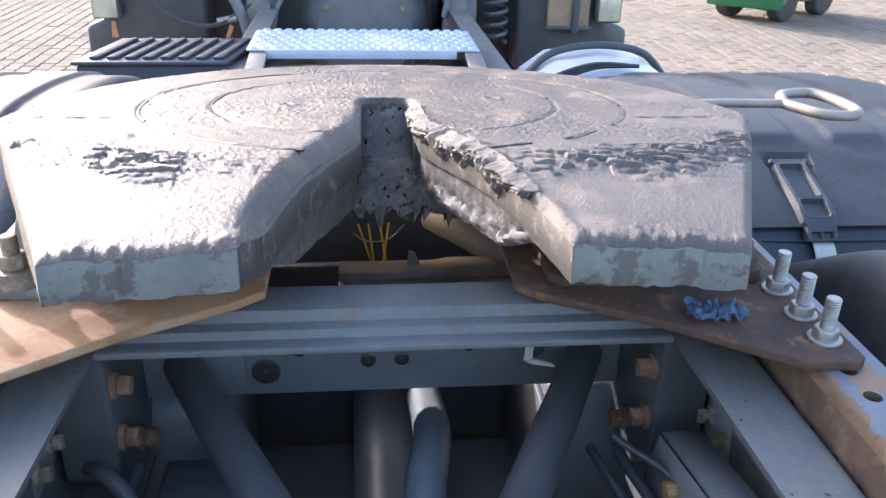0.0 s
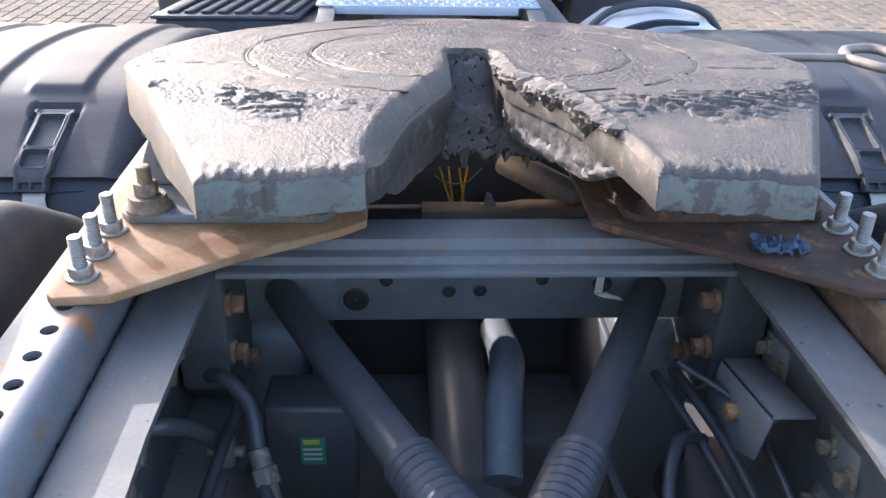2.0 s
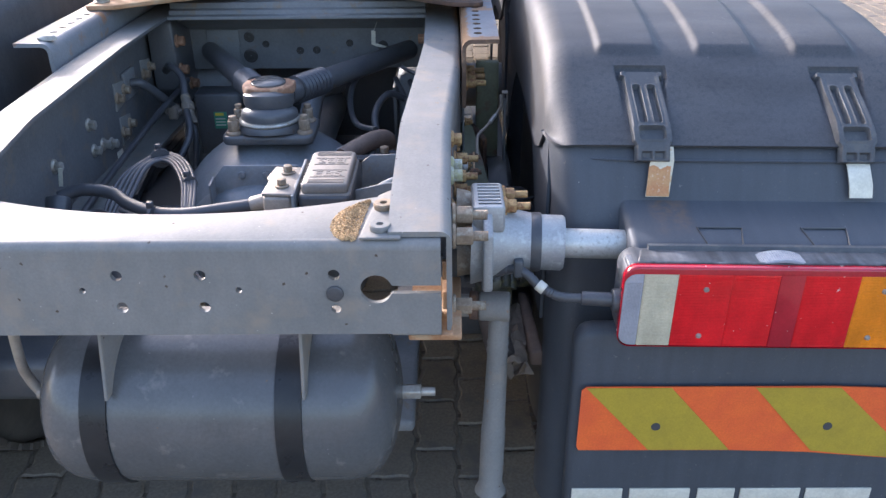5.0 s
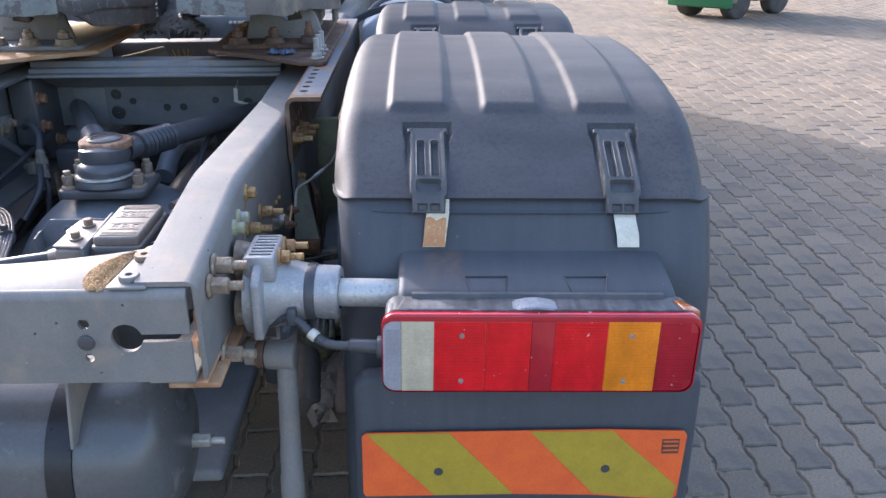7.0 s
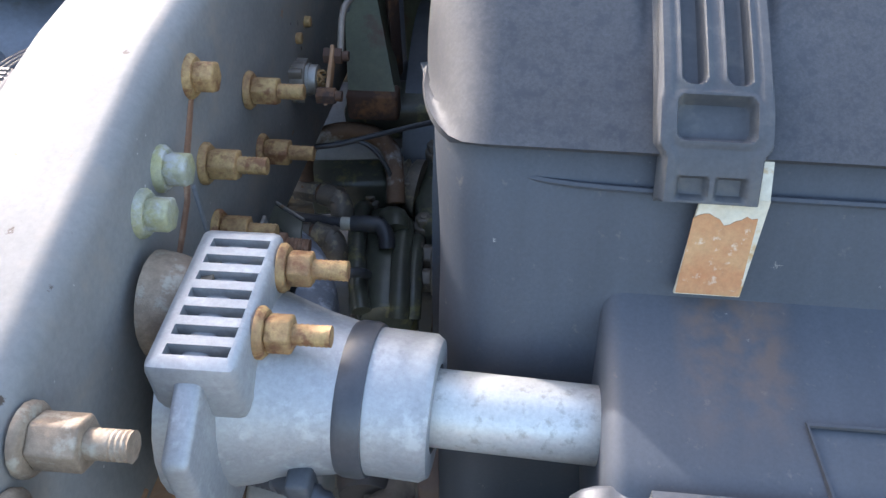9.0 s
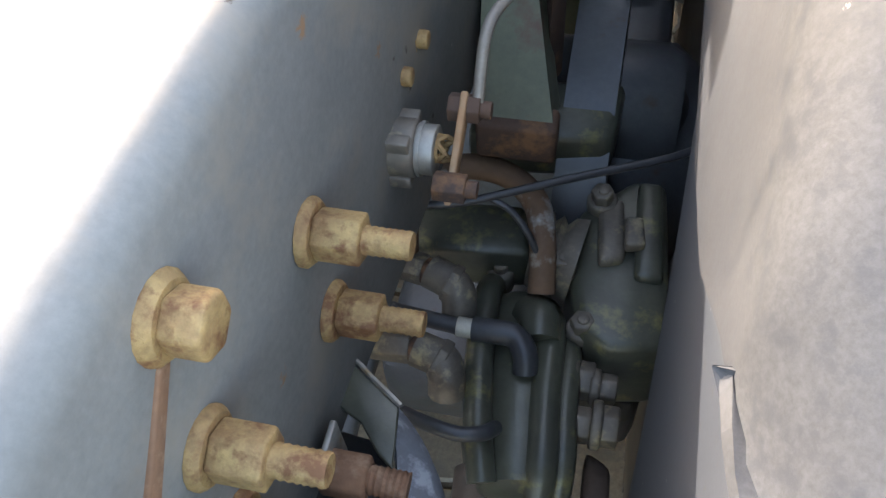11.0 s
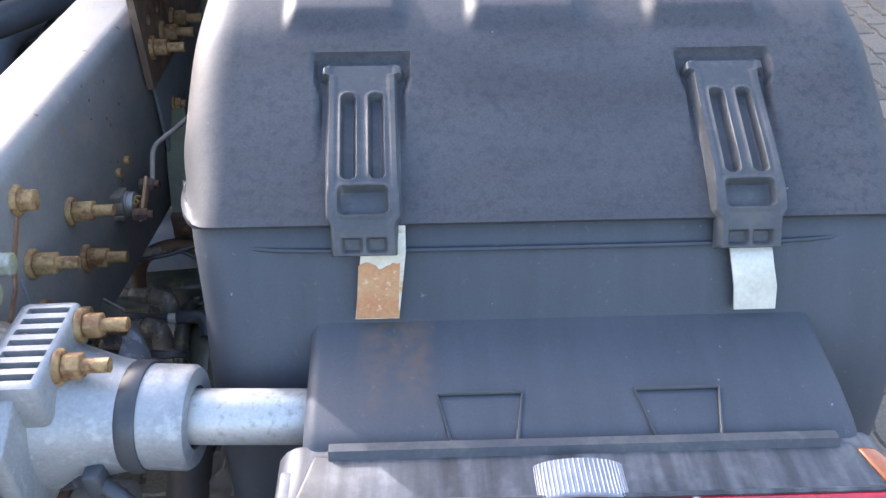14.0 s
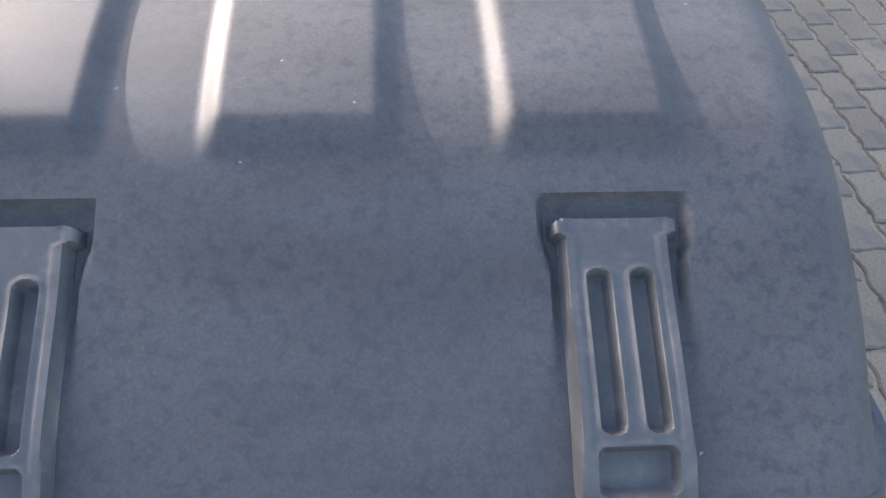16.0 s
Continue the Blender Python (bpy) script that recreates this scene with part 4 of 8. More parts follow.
SLOTTED_CUTS = ((-0.0135, 0.0062, 0.20, 0.665), (0.0135, 0.0062, 0.20, 0.665), (0.0, 0.0225, 0.705, 0.815))
FRAMED_CUTS = ((0.0, 0.0225, 0.11, 0.55), (0.0, 0.0225, 0.60, 0.78))


def strap(c, lean=0.0, framed=False):
    """Moulded rubber latch strap, laid down the slope of the lid."""
    line = [(0.440, 1.060), (0.40, 1.038), (0.35, 1.0155), (0.318, 0.999), (0.296, 0.980), (0.281, 0.952)]
    pts = along_profile(line, 40)

    def lay(bm):
        for vtx in bm.verts:
            u, v, w = vtx.co
            k = min(1.0, max(0.0, v)) * 40
            i = min(39, int(k))
            f = k - i
            y0, z0, ty, tz = pts[i]
            y1, z1, _, _ = pts[i + 1]
            y, z = y0 + (y1 - y0) * f, z0 + (z1 - z0) * f
            ny, nz = tz, -ty
            vtx.co = Vector((c + u * 0.94 + lean * v, y + ny * w * 1.0, z + nz * w))
        return bm

    def edge(d, w=0.0016):
        return smoothstep(-w, w, d)

    def top(u, v):
        half = 0.0335 + 0.001 * smoothstep(0.6, 0.75, v) - 0.0045 * smoothstep(0.825, 0.87, v)
        half += 0.006 * edge(v - 0.035, 0.008) * (1 - edge(v - 0.085, 0.008))
        inside = edge(half - abs(u))
        h = 0.0095
        for c0, w0, v0, v1 in FRAMED_CUTS if framed else SLOTTED_CUTS:
            e0, e1 = (v - v0) * 0.22, (v1 - v) * 0.22
            r = min(w0 * 0.8, 0.005)
            du, dv = max(0.0, abs(u - c0) - (w0 - r)), max(0.0, r - min(e0, e1))
            d = r - math.hypot(du, dv)
            h -= 0.0085 * edge(d)
            h += 0.0016 * edge(d + 0.004) * (1 - edge(d))
        h += 0.0014 * edge(0.0045 - abs(half - abs(u) - 0.0035))
        if v > 0.86:
            h -= 0.006 * edge(0.0085 - abs(abs(u) - 0.0115)) * edge((v - 0.915) * 0.22) * edge((0.972 - v) * 0.22)
        return h * inside, half

    nu_, nv_ = 64, 150
    bm = bmesh.new()
    grid = []
    for j in range(nv_ + 1):
        v = 0.02 + 0.98 * j / nv_
        row = []
        for i in range(nu_ + 1):
            u = -0.0425 + 0.085 * i / nu_
            row.append((u, v))
        grid.append(row)
    verts = {}
    for j in range(nv_ + 1):
        for i in range(nu_ + 1):
            u, v = grid[j][i]
            verts[i, j] = bm.verts.new((u, v, top(u, v)[0] * min(1.0, (v - 0.02) / 0.012, (1.0 - v) / 0.012 + 0.02)))
    for j in range(nv_):
        for i in range(nu_):
            if max(verts[a].co.z for a in ((i, j), (i + 1, j), (i, j + 1), (i + 1, j + 1))) > 0.0004:
                bm.faces.new((verts[i, j], verts[i + 1, j], verts[i + 1, j + 1], verts[i, j + 1]))
    bmesh.ops.delete(bm, geom=[v for v in bm.verts if not v.link_faces], context="VERTS")
    ext = bmesh.ops.extrude_face_region(bm, geom=list(bm.faces))
    for e in ext["geom"]:
        if isinstance(e, bmesh.types.BMVert):
            e.co.z = -0.002
    return lay(bm)


def metal_tongue(c, lean, rusty):
    if rusty:
        # a narrow tab, bent outwards, runs up beside the strap
        tab = slab([(0.002, -0.001), (0.006, 0.006), (0.0065, 0.018), (0.006, 0.026), (0.009, 0.033), (0.017, 0.033), (0.0205, 0.027), (0.0202, -0.001)], -0.0011, 0.0011, 0.0)
        for v in tab.verts:
            v.co.z -= 0.30 * max(0.0, v.co.y)
        bm = join(slab([(-0.019, 0.0), (0.0205, 0.0), (0.013, -0.062), (-0.026, -0.062)], -0.0012, 0.0012, 0.0), tab)
    else:
        rows = [[Vector((a + (b - a) * k / 6, y, 0.0035 * math.sin(math.pi * min(1.0, -y / 0.05)) - 0.006 * smoothstep(-0.012, 0.0, y))) for k in range(7)] for a, b, y in ((-0.019, 0.019, 0.0), (-0.019, 0.0192, -0.008), (-0.0185, 0.0195, -0.016), (-0.018 + lean, 0.021 + lean, -0.040), (-0.016 + lean, 0.022 + lean, -0.062))]
        bm = shell(rows[::-1], 0.0022)
    bmesh.ops.rotate(bm, verts=bm.verts, cent=(0, 0, 0), matrix=Matrix.Rotation(radians(68), 3, "X"))
    bm.transform(Matrix.Translation((c - (0.004 if rusty else 0.0), 0.280, 0.958)))
    return bm


def rust_bloom(c):
    """Thin rust crust over the lower part of the tongue, ragged along its top."""
    rag = random.Random(5)
    top = [(-0.0215 + 0.0365 * k / 12, -0.013 + 0.0025 * math.sin(k * 0.7) + rag.uniform(-0.0014, 0.0014)) for k in range(13)]
    bm = slab([(-0.0252, -0.0612), (0.0122, -0.0612)] + [(x, y) for x, y in reversed(top)], 0.0010, 0.0019, 0.0)
    bmesh.ops.rotate(bm, verts=bm.verts, cent=(0, 0, 0), matrix=Matrix.Rotation(radians(68), 3, "X"))
    bm.transform(Matrix.Translation((c - 0.004, 0.280, 0.958)))
    return bm


def mudguard(rear=True):
    g = thing("mudguard", (0.915, 0.88, 0.5), "black plastic truck mudguard with ribbed dusty lid and rubber latches", "mudguard", "mudguards")
    part("lid", guard_lid(rear), GUARD_LID, g, "dusty black lid with three raised ribs", 50)
    part("rear_panel", guard_base(), GUARD, g, "black rear panel", 50)
    part("side_wall", guard_side(0.5885, 0.5945), GUARD, g)
    part("side_wall", guard_side(1.231, 1.236), GUARD, g)
    part("seam_lip", tube([(0.630, 0.2985, 0.9545), (0.70, 0.2885, 0.9535), (0.915, 0.2870, 0.9530), (1.13, 0.2885, 0.9535), (1.208, 0.2985, 0.9545)], 0.0022, 6, 6), GUARD, g, "raised parting line")
    if rear:
        boxp = [(0.28, 0.902), (0.262, 0.893), (0.235, 0.886), (0.18, 0.879), (0.148, 0.872), (0.132, 0.865), (0.122, 0.851), (0.120, 0.74), (0.28, 0.74)]
        part("lamp_box", bevelled(slab([(y + 0.006, z) for y, z in boxp], 0.703, 1.163, 0.0, "x"), 0.012, 3, 60), GUARD_STAIN, g, "black box moulding behind the lamp", 40)
        for x in (0.850, 1.017):
            trap = tube([(x - 0.026, 0.1385, 0.8675), (x - 0.036, 0.182, 0.8800), (x + 0.036, 0.182, 0.8800), (x + 0.028, 0.1385, 0.8675)], 0.0019, 6, 1)
            part("moulded_line", trap, HOSE, g)
    for c, lean, rusty in ((POCKETS[0], 0.003, rear), (POCKETS[1], -0.003, False)):
        part("latch_strap", strap(c, lean, not rear), STRAP_RUBBER, g, "black rubber latch strap")
        shift = lean + (0.019 if rusty else 0.004)
        tongue = part("metal_tongue", metal_tongue(c + shift, 0.004, rusty), RUST_STRIP if rusty else WHITE_STRIP, g, "rust-stained metal tongue" if rusty else "pale metal tongue")
        if rusty:
            part("rust_crust", rust_bloom(c + shift), RUST_BLOOM, tongue, "orange rust crust", 0)
    return g


guard = mudguard()
copy_thing(guard, Matrix.Translation((-0.915, 0.88, 0.5)))
# the guard beside the lamp sags a little outwards
guard.matrix_basis = Matrix.Translation((0.905, 0.884, 0.5)) @ Matrix.Rotation(radians(0.9), 4, "Y")
# the pair over the front drive axle, with open-framed latches
front_guard = mudguard(False)
tagged(front_guard, "black plastic truck mudguard with ribbed lid and open-framed rubber latches", "mudguard", "front mudguards")
LEAN = Matrix.Rotation(radians(-6), 4, "X")
copy_thing(front_guard, Matrix.Translation((-0.915, 2.172, 0.431)) @ LEAN)
front_guard.matrix_basis = Matrix.Translation((0.915, 2.172, 0.431)) @ LEAN


# ---------------------------------------------------------------- rear light, panel and marker board
def lens_mat(name, col, rough=0.12, trans=0.0):
    m = surf(name, col, tuple(c * 0.75 for c in col), 12, rough, 0, 0.04, 300, (0.50, 0.38, 0.33), 85, 0.74, 0.12, 0.5, coat=0.35, spot_soft=0.025, chips=(((0.62, 0.50, 0.45), 34, 0.11, 0.24), ((0.55, 0.45, 0.40), 120, 0.16, 0.07)), streak=(40, 10, 8, 0.10))
    return m


RED = lens_mat("red_lens", (0.70, 0.010, 0.014))
RED_DARK = lens_mat("dark_red_lens", (0.40, 0.010, 0.022))
AMBER = lens_mat("amber_lens", (0.85, 0.26, 0.008))
AMBER_DULL = lens_mat("dull_amber_lens", (0.42, 0.135, 0.035))
CLEAR = lens_mat("clear_ribbed_lens", (0.58, 0.51, 0.36))
CLEAR_GREY = lens_mat("grey_clear_lens", (0.34, 0.34, 0.37))
LAMP_BODY = surf("scuffed_grey_plastic", (0.06, 0.064, 0.071), (0.088, 0.091, 0.097), 12, 0.5, 0, 0.05, 200, (0.15, 0.15, 0.155), 20, 0.62, spec=0.35, spot_soft=0.12, streak=(75, 9, 30, 0.42))

lamp = thing("tail_lamp", (0.93, 0.10, 0.74), "long grimy rear lamp with red, amber and clear ribbed lenses", "tail lamp")
part("housing", slab(round_rect(0.684, 1.1826, 0.742, 0.882, 0.024), 0.0575, 0.125, 0.004, "y"), LAMP_BODY, lamp, "scuffed grey lamp housing")
# red moulding round the lenses, with rounded corners
ring = cut(slab(round_rect(0.6805, 1.1872, 0.7420, 0.8850, 0.021, 7), 0.0475, 0.064, 0.0035, "y", 3), slab(round_rect(0.6822, 1.1835, 0.7440, 0.8735, 0.018, 7), 0.02, 0.09, 0.0, "y"))
part("rim", ring, RED_DARK, lamp, "dark red lens moulding")
part("lip", tube([(0.686, 0.0635, 0.850), (0.688, 0.0635, 0.870), (0.696, 0.0635, 0.8836), (0.712, 0.0635, 0.8852), (1.1547, 0.0635, 0.8852), (1.1713, 0.0635, 0.8836), (1.1836, 0.0635, 0.870), (1.1878, 0.0635, 0.850)], 0.0024, 6, 1), LAMP_BODY, lamp, "scuffed raised edge")


def lens(x0, x1, mat_, ribs, name, label, vertical=True, z0=0.7455, z1=0.8745, end=0):
    if end:
        q = [(x1, z0), (x1, z1)]
        q += [(x0 + 0.020 - 0.020 * math.sin(a), z1 - 0.020 + 0.020 * math.cos(a)) for a in [radians(15 * k) for k in range(7)]]
        q += [(x0 + 0.020 - 0.020 * math.cos(a), z0 + 0.020 - 0.020 * math.sin(a)) for a in [radians(15 * k) for k in range(7)]]
        if end > 0:
            q = [(x0 + x1 - x, z) for x, z in q]
        p = part(name, slab(q, 0.0485, 0.058, 0.0015, "y"), mat_, lamp, label)
    else:
        p = part(name, slab(round_rect(x0, x1, z0, z1, 0.001, 1), 0.0485, 0.058, 0.0006, "y"), mat_, lamp, label)
    n = int(((x1 - x0) if vertical else (z1 - z0)) / ribs)
    bm = []
    for k in range(n):
        if vertical:
            x = x0 + 0.004 + (x1 - x0 - 0.006) * (k + 0.5) / n
            bm.append(cyl((x, 0.0488, z0 + (0.018 if end else 0.004)), (x, 0.0488, z1 - (0.016 if end else 0.006)), ribs * 0.44, None, 6))
        else:
            z = z0 + 0.004 + (z1 - z0 - 0.008) * (k + 0.5) / n
            inset = 0.014 if end and (z < z0 + 0.02 or z > z1 - 0.02) else 0.002
            bm.append(cyl((x0 + (inset if end < 0 else 0.002), 0.0488, z), (x1 - (inset if end > 0 else 0.002), 0.0488, z), ribs * 0.44, None, 6))
    part("lens_rib", join(*bm), mat_, p)
    return p


lens(0.682, 0.7113, CLEAR_GREY, 0.0027, "side_lens", "grey clear end lens", True, end=-1)
lens(0.7115, 0.7630, CLEAR, 0.0029, "reversing_lens", "cream ribbed reversing lens", False)
lens(0.7633, 0.8455, RED, 0.0029, "fog_lens", "bright red ribbed lens", False)
lens(0.8458, 0.9168, RED, 0.0029, "stop_lens", "bright red ribbed lens", False)
part("reflector", slab(round_rect(0.9171, 0.9538, 0.7455, 0.8745, 0.001, 1), 0.0475, 0.058, 0.001, "y"), RED_DARK, lamp, "plain dark red reflector")
lens(0.9541, 1.0378, RED, 0.0029, "rear_lens", "bright red ribbed lens", False)
lens(1.0382, 1.1203, AMBER, 0.0029, "indicator_lens", "amber ribbed indicator lens", False)
lens(1.1206, 1.1826, RED_DARK, 0.0030, "end_lens", "dark red end lens", False, end=1)
for x, z in ((0.807, 0.848), (0.807, 0.765), (1.077, 0.848), (1.070, 0.765)):
    part("lens_screw", lathe((x, 0.0495, z), (x, 0.0445, z), [(0.0045, 0), (0.0043, 0.6), (0.003, 1), (0.0016, 1), (0.0016, 0.6)], 14), NUT_GREY, lamp, "small steel screw")

LAMP_LEAN = Matrix.Rotation(radians(1.1), 4, "Y")
lamp.matrix_basis = Matrix.Translation((0.922, 0.1245, 0.7215)) @ LAMP_LEAN
top_b = thing("lamp_bracket", (0.93, 0.15, 0.88), "scratched grey plastic lamp housing top with number plate light", "lamp bracket")
part("tray", slab([(0.702, 0.066), (1.163, 0.066), (1.151, 0.116), (0.716, 0.116)], 0.868, 0.8845, 0.003), LAMP_BODY, top_b, "scratched grey plastic tray")
part("corner_block", box(0.690, 0.706, 0.066, 0.105, 0.862, 0.880, 0.003), LAMP_BODY, top_b)
part("back_flange", sweep(None, lambda _: [[Vector((x, 0.112, 0.880)), Vector((x, 0.109, 0.883)), Vector((x, 0.114, 0.8905)), Vector((x, 0.122, 0.8905)), Vector((x, 0.122, 0.880))] for x in (0.728, 1.139)]), STRAP_RUBBER, top_b, "black rubber flange")
arcs = [(0.924 + 0.038 * math.cos(radians(a)), 0.878 + 0.0145 * math.sin(radians(a))) for a in range(15, 166, 10)]
arcs += [(0.924 + 0.033 * math.cos(radians(a)), 0.878 + 0.0095 * math.sin(radians(a))) for a in range(165, 14, -10)]
PLATE_LIGHT = surf("ribbed_clear_plastic", (0.30, 0.32, 0.35), (0.22, 0.24, 0.27), 60, 0.3, 0, 0.05, 300)
light = part("number_plate_light", slab(arcs, 0.066, 0.100, 0.001, "y"), PLATE_LIGHT, top_b, "clear ribbed number plate light")
part("dark_core", slab([(0.894, 0.8845), (0.954, 0.8845), (0.944, 0.8885), (0.904, 0.8885)], 0.068, 0.099, 0, "y"), HOSE, top_b)
for a in range(18, 165, 6):
    x, z = 0.924 + 0.038 * math.cos(radians(a)), 0.878 + 0.0145 * math.sin(radians(a))
    part("rib", cyl((x, 0.067, z), (x, 0.099, z), 0.0009, None, 6), PLATE_LIGHT, light)
part("amber_side_marker", slab([(1.1525, 0.110), (1.168, 0.109), (1.185, 0.078), (1.187, 0.067), (1.1645, 0.067)], 0.866, 0.8845, 0.003), AMBER_DULL, top_b, "amber side marker")

top_b.matrix_basis = Matrix.Translation((0.924, 0.170, 0.8615)) @ LAMP_LEAN

panel = thing("rear_bumper_panel", (0.93, 0.14, 0.22), "dark plastic bumper panel below the tail lamp", "bumper panel")
part("panel", slab(round_rect(0.618, 1.215, 0.20, 0.725, 0.03), 0.122, 0.165, 0.012, "y"), GUARD, panel, "dark blue-black plastic panel")

board = thing("marker_board", (0.91, 0.110, 0.50), "orange and yellow striped reflective marker board", "marker board")
MARK_O = surf("orange_reflective", (0.78, 0.14, 0.03), (0.70, 0.11, 0.03), 20, 0.35, 0, 0.03, 300)
MARK_Y = surf("mustard_reflective", (0.42, 0.30, 0.03), (0.36, 0.26, 0.03), 20, 0.35, 0, 0.03, 300)
# the sheet's lower outer corner is bent down and torn
edge_out = [(0.630, 0.495), (0.634, 0.487), (0.90, 0.4865), (1.03, 0.482), (1.18, 0.468), (1.189, 0.476), (1.194, 0.607), (1.188, 0.616), (1.05, 0.622), (0.640, 0.622), (0.632, 0.615)]
part("backing", slab(edge_out, 0.1095, 0.112, 0.0, "y"), MARK_O, board, "orange reflective sheet")
for k in range(2):
    x = 0.640 + 0.282 * k
    low = 0.4885 if k == 0 else 0.4875
    poly = [(x, 0.6205), (x + 0.142, 0.6205), (x + 0.255, low), (x + 0.115, low)]
    if k:
        poly = [(x, 0.6205), (x + 0.142, 0.6195), (1.186, 0.4995), (1.181, 0.4705), (1.09, 0.4795), (x + 0.115, 0.4865)]
    part("stripe", slab(poly, 0.108, 0.110, 0.0, "y"), MARK_Y, board, "mustard diagonal stripe")
for x in (0.763, 1.056):
    part("hole", cyl((x, 0.107, 0.540), (x, 0.1098, 0.540), 0.008, None, 16), HOSE, board)
part("maker_mark", box(1.152, 1.182, 0.1085, 0.1102, 0.570, 0.600), RUST_DARK, board)
for k in range(3):
    part("mark_line", box(1.154, 1.180, 0.1075, 0.1087, 0.576 + 0.009 * k, 0.579 + 0.009 * k), MARK_O, board)

# pale bars where the panel carries a maker's lettering
for a, b in ((0.630, 0.722), (0.735, 0.844), (0.858, 0.925), (0.935, 1.043), (1.053, 1.170)):
    part("letter_bar", box(a, b, 0.1185, 0.1225, 0.318, 0.388, 0.001), WHITE_STRIP, panel, "pale letter-sized bar")

# ---------------------------------------------------------------- bracket casting beside the rail end
def flange_nut(p, r=0.0165, h=0.024, stud=0.03, mat_=None, parent=None, d=(1, 0, 0)):
    p, d = Vector(p), Vector(d)
    bm = join(lathe(p, p + d * 0.005, [(r * 1.3, 0), (r * 1.3, 0.5), (r * 1.12, 1)], 18), hexa(p + d * 0.005, p + d * h, r, 0.0015),
              tube([p + d * (h - 0.002), p + d * (h + stud * 0.5), p + d * (h + stud)], r * 0.55, 12, 2, 0.08, 0.003))
    return part("flange_nut", bm, mat_ or NUT_YELLOW, parent, "yellow flanged nut on a stud")


stub = thing("bumper_bracket", (0.48, 0.22, 0.80), "grey cast metal bumper bracket bolted to the chassis rail", "bracket")
part("flange_plate", slab([(0.12, 0.80), (0.26, 0.79), (0.282, 0.85), (0.274, 0.92), (0.17, 0.925), (0.12, 0.90)], 0.464, 0.480, 0.004, "x"), ZINC, stub)
part("distance_piece", join(lathe((0.424, 0.235, 0.895), (0.466, 0.235, 0.895), [(0.034, 0), (0.032, 0.3), (0.026, 0.7), (0.030, 1)], 24), lathe((0.424, 0.20, 0.82), (0.466, 0.20, 0.82), [(0.030, 0), (0.027, 0.4), (0.028, 1)], 24)), NUT_DUSTY, stub, "dusty distance piece against the rail")
grid = cut(slab([(0.16, 0.885), (0.274, 0.885), (0.274, 0.926), (0.16, 0.932)], 0.448, 0.50, 0.006, "x"),
           *[box(0.458, 0.494, 0.170 + 0.0143 * k, 0.1775 + 0.0143 * k, 0.915, 0.96) for k in range(7)])
part("slotted_foot", grid, ZINC, stub, "cast foot with slots")
part("nose", lathe((0.45, 0.215, 0.848), (0.60, 0.205, 0.845), [(0.075, 0), (0.068, 0.15), (0.052, 0.5), (0.046, 0.7), (0.046, 0.97), (0.043, 1.0), (0.028, 1.0), (0.028, 0.9)], 28), ZINC, stub, "tapered cast nose")
part("rubber_ring", lathe((0.545, 0.2085, 0.846), (0.562, 0.2075, 0.846), [(0.048, 0), (0.0492, 0.2), (0.0492, 0.8), (0.048, 1)], 28), HOSE, stub, "black rubber band")
part("tube", lathe((0.59, 0.206, 0.845), (0.735, 0.2, 0.843), [(0.0245, 0), (0.0245, 0.95), (0.018, 1.0)], 24), TUBE_ZINC, stub, "pale galvanised tube")
for y, z in ((0.202, 0.914), (0.256, 0.911)):
    flange_nut((0.50, y, z), 0.012, 0.02, 0.022, NUT_YELLOW, stub)
for y, z in ((0.262, 0.83), (0.20, 0.80)):
    flange_nut((0.480, y, z), 0.012, 0.018, 0.02, NUT_GREY, stub)
# nuts whose studs reach from the rail to the bracket's flange
for y, z in ((0.107, 0.943), (0.07, 0.926), (0.103, 0.787)):
    flange_nut((0.417, y, z), 0.0145, 0.030, 0.022, NUT_DUSTY, stub)

# nuts on the outer face of the right rail
rail_nuts = thing("rail_bolts", (0.425, 0.40, 0.8), "row of yellow flanged bolts on the rail web", "bolts")
for y, z, w in ((0.468, 0.893, 0.4195), (0.467, 0.830, 0.4195), (0.366, 0.899, 0.415), (0.356, 0.842, 0.415)):
    flange_nut((w, y, z), 0.0122, 0.026, 0.021, NUT_YELLOW, rail_nuts)
for y, z, m_ in ((0.381, 0.964, NUT_YELLOW), (0.306, 0.944, NUT_LIME), (0.268, 0.940, NUT_LIME)):
    part("bolt_head", join(lathe((0.412, y, z), (0.420, y, z), [(0.0158, 0), (0.0158, 0.6), (0.013, 1)], 18), hexa((0.419, y, z), (0.434, y, z), 0.0118, 0.002)), m_, rail_nuts, "flanged bolt head")
# ---------------------------------------------------------------- air tank
BAND = surf("black_gloss_band", (0.02, 0.02, 0.021), (0.03, 0.03, 0.03), 20, 0.3, 0, 0.05, 200, spec=0.3)
tank = thing("air_tank", (0.03, 0.16, 0.60), "dark grey painted steel air tank with two black bands", "air tank")
part("shell", lathe((-0.275, 0.16, 0.577), (0.322, 0.16, 0.577), [(0.02, -0.01), (0.06, 0.0), (0.10, 0.018), (0.13, 0.05), (0.145, 0.09), (0.15, 0.14), (0.15, 0.86), (0.145, 0.91), (0.13, 0.95), (0.10, 0.982), (0.06, 1.0), (0.02, 1.01)], 48), TANK, tank, "dark grey welded tank shell")
for x in (-0.155, 0.155):
    part("band", lathe((x - 0.022, 0.16, 0.577), (x + 0.022, 0.16, 0.577), [(0.150, 0), (0.1535, 0.02), (0.1535, 0.98), (0.150, 1)], 48), BAND, tank, "black tank band")
    part("hanger", slab([(0.05, 0.79), (0.25, 0.79), (0.28, 0.665), (0.02, 0.665)], x + 0.025, x + 0.031, 0.002, "x"), FRAME_GREY, tank)
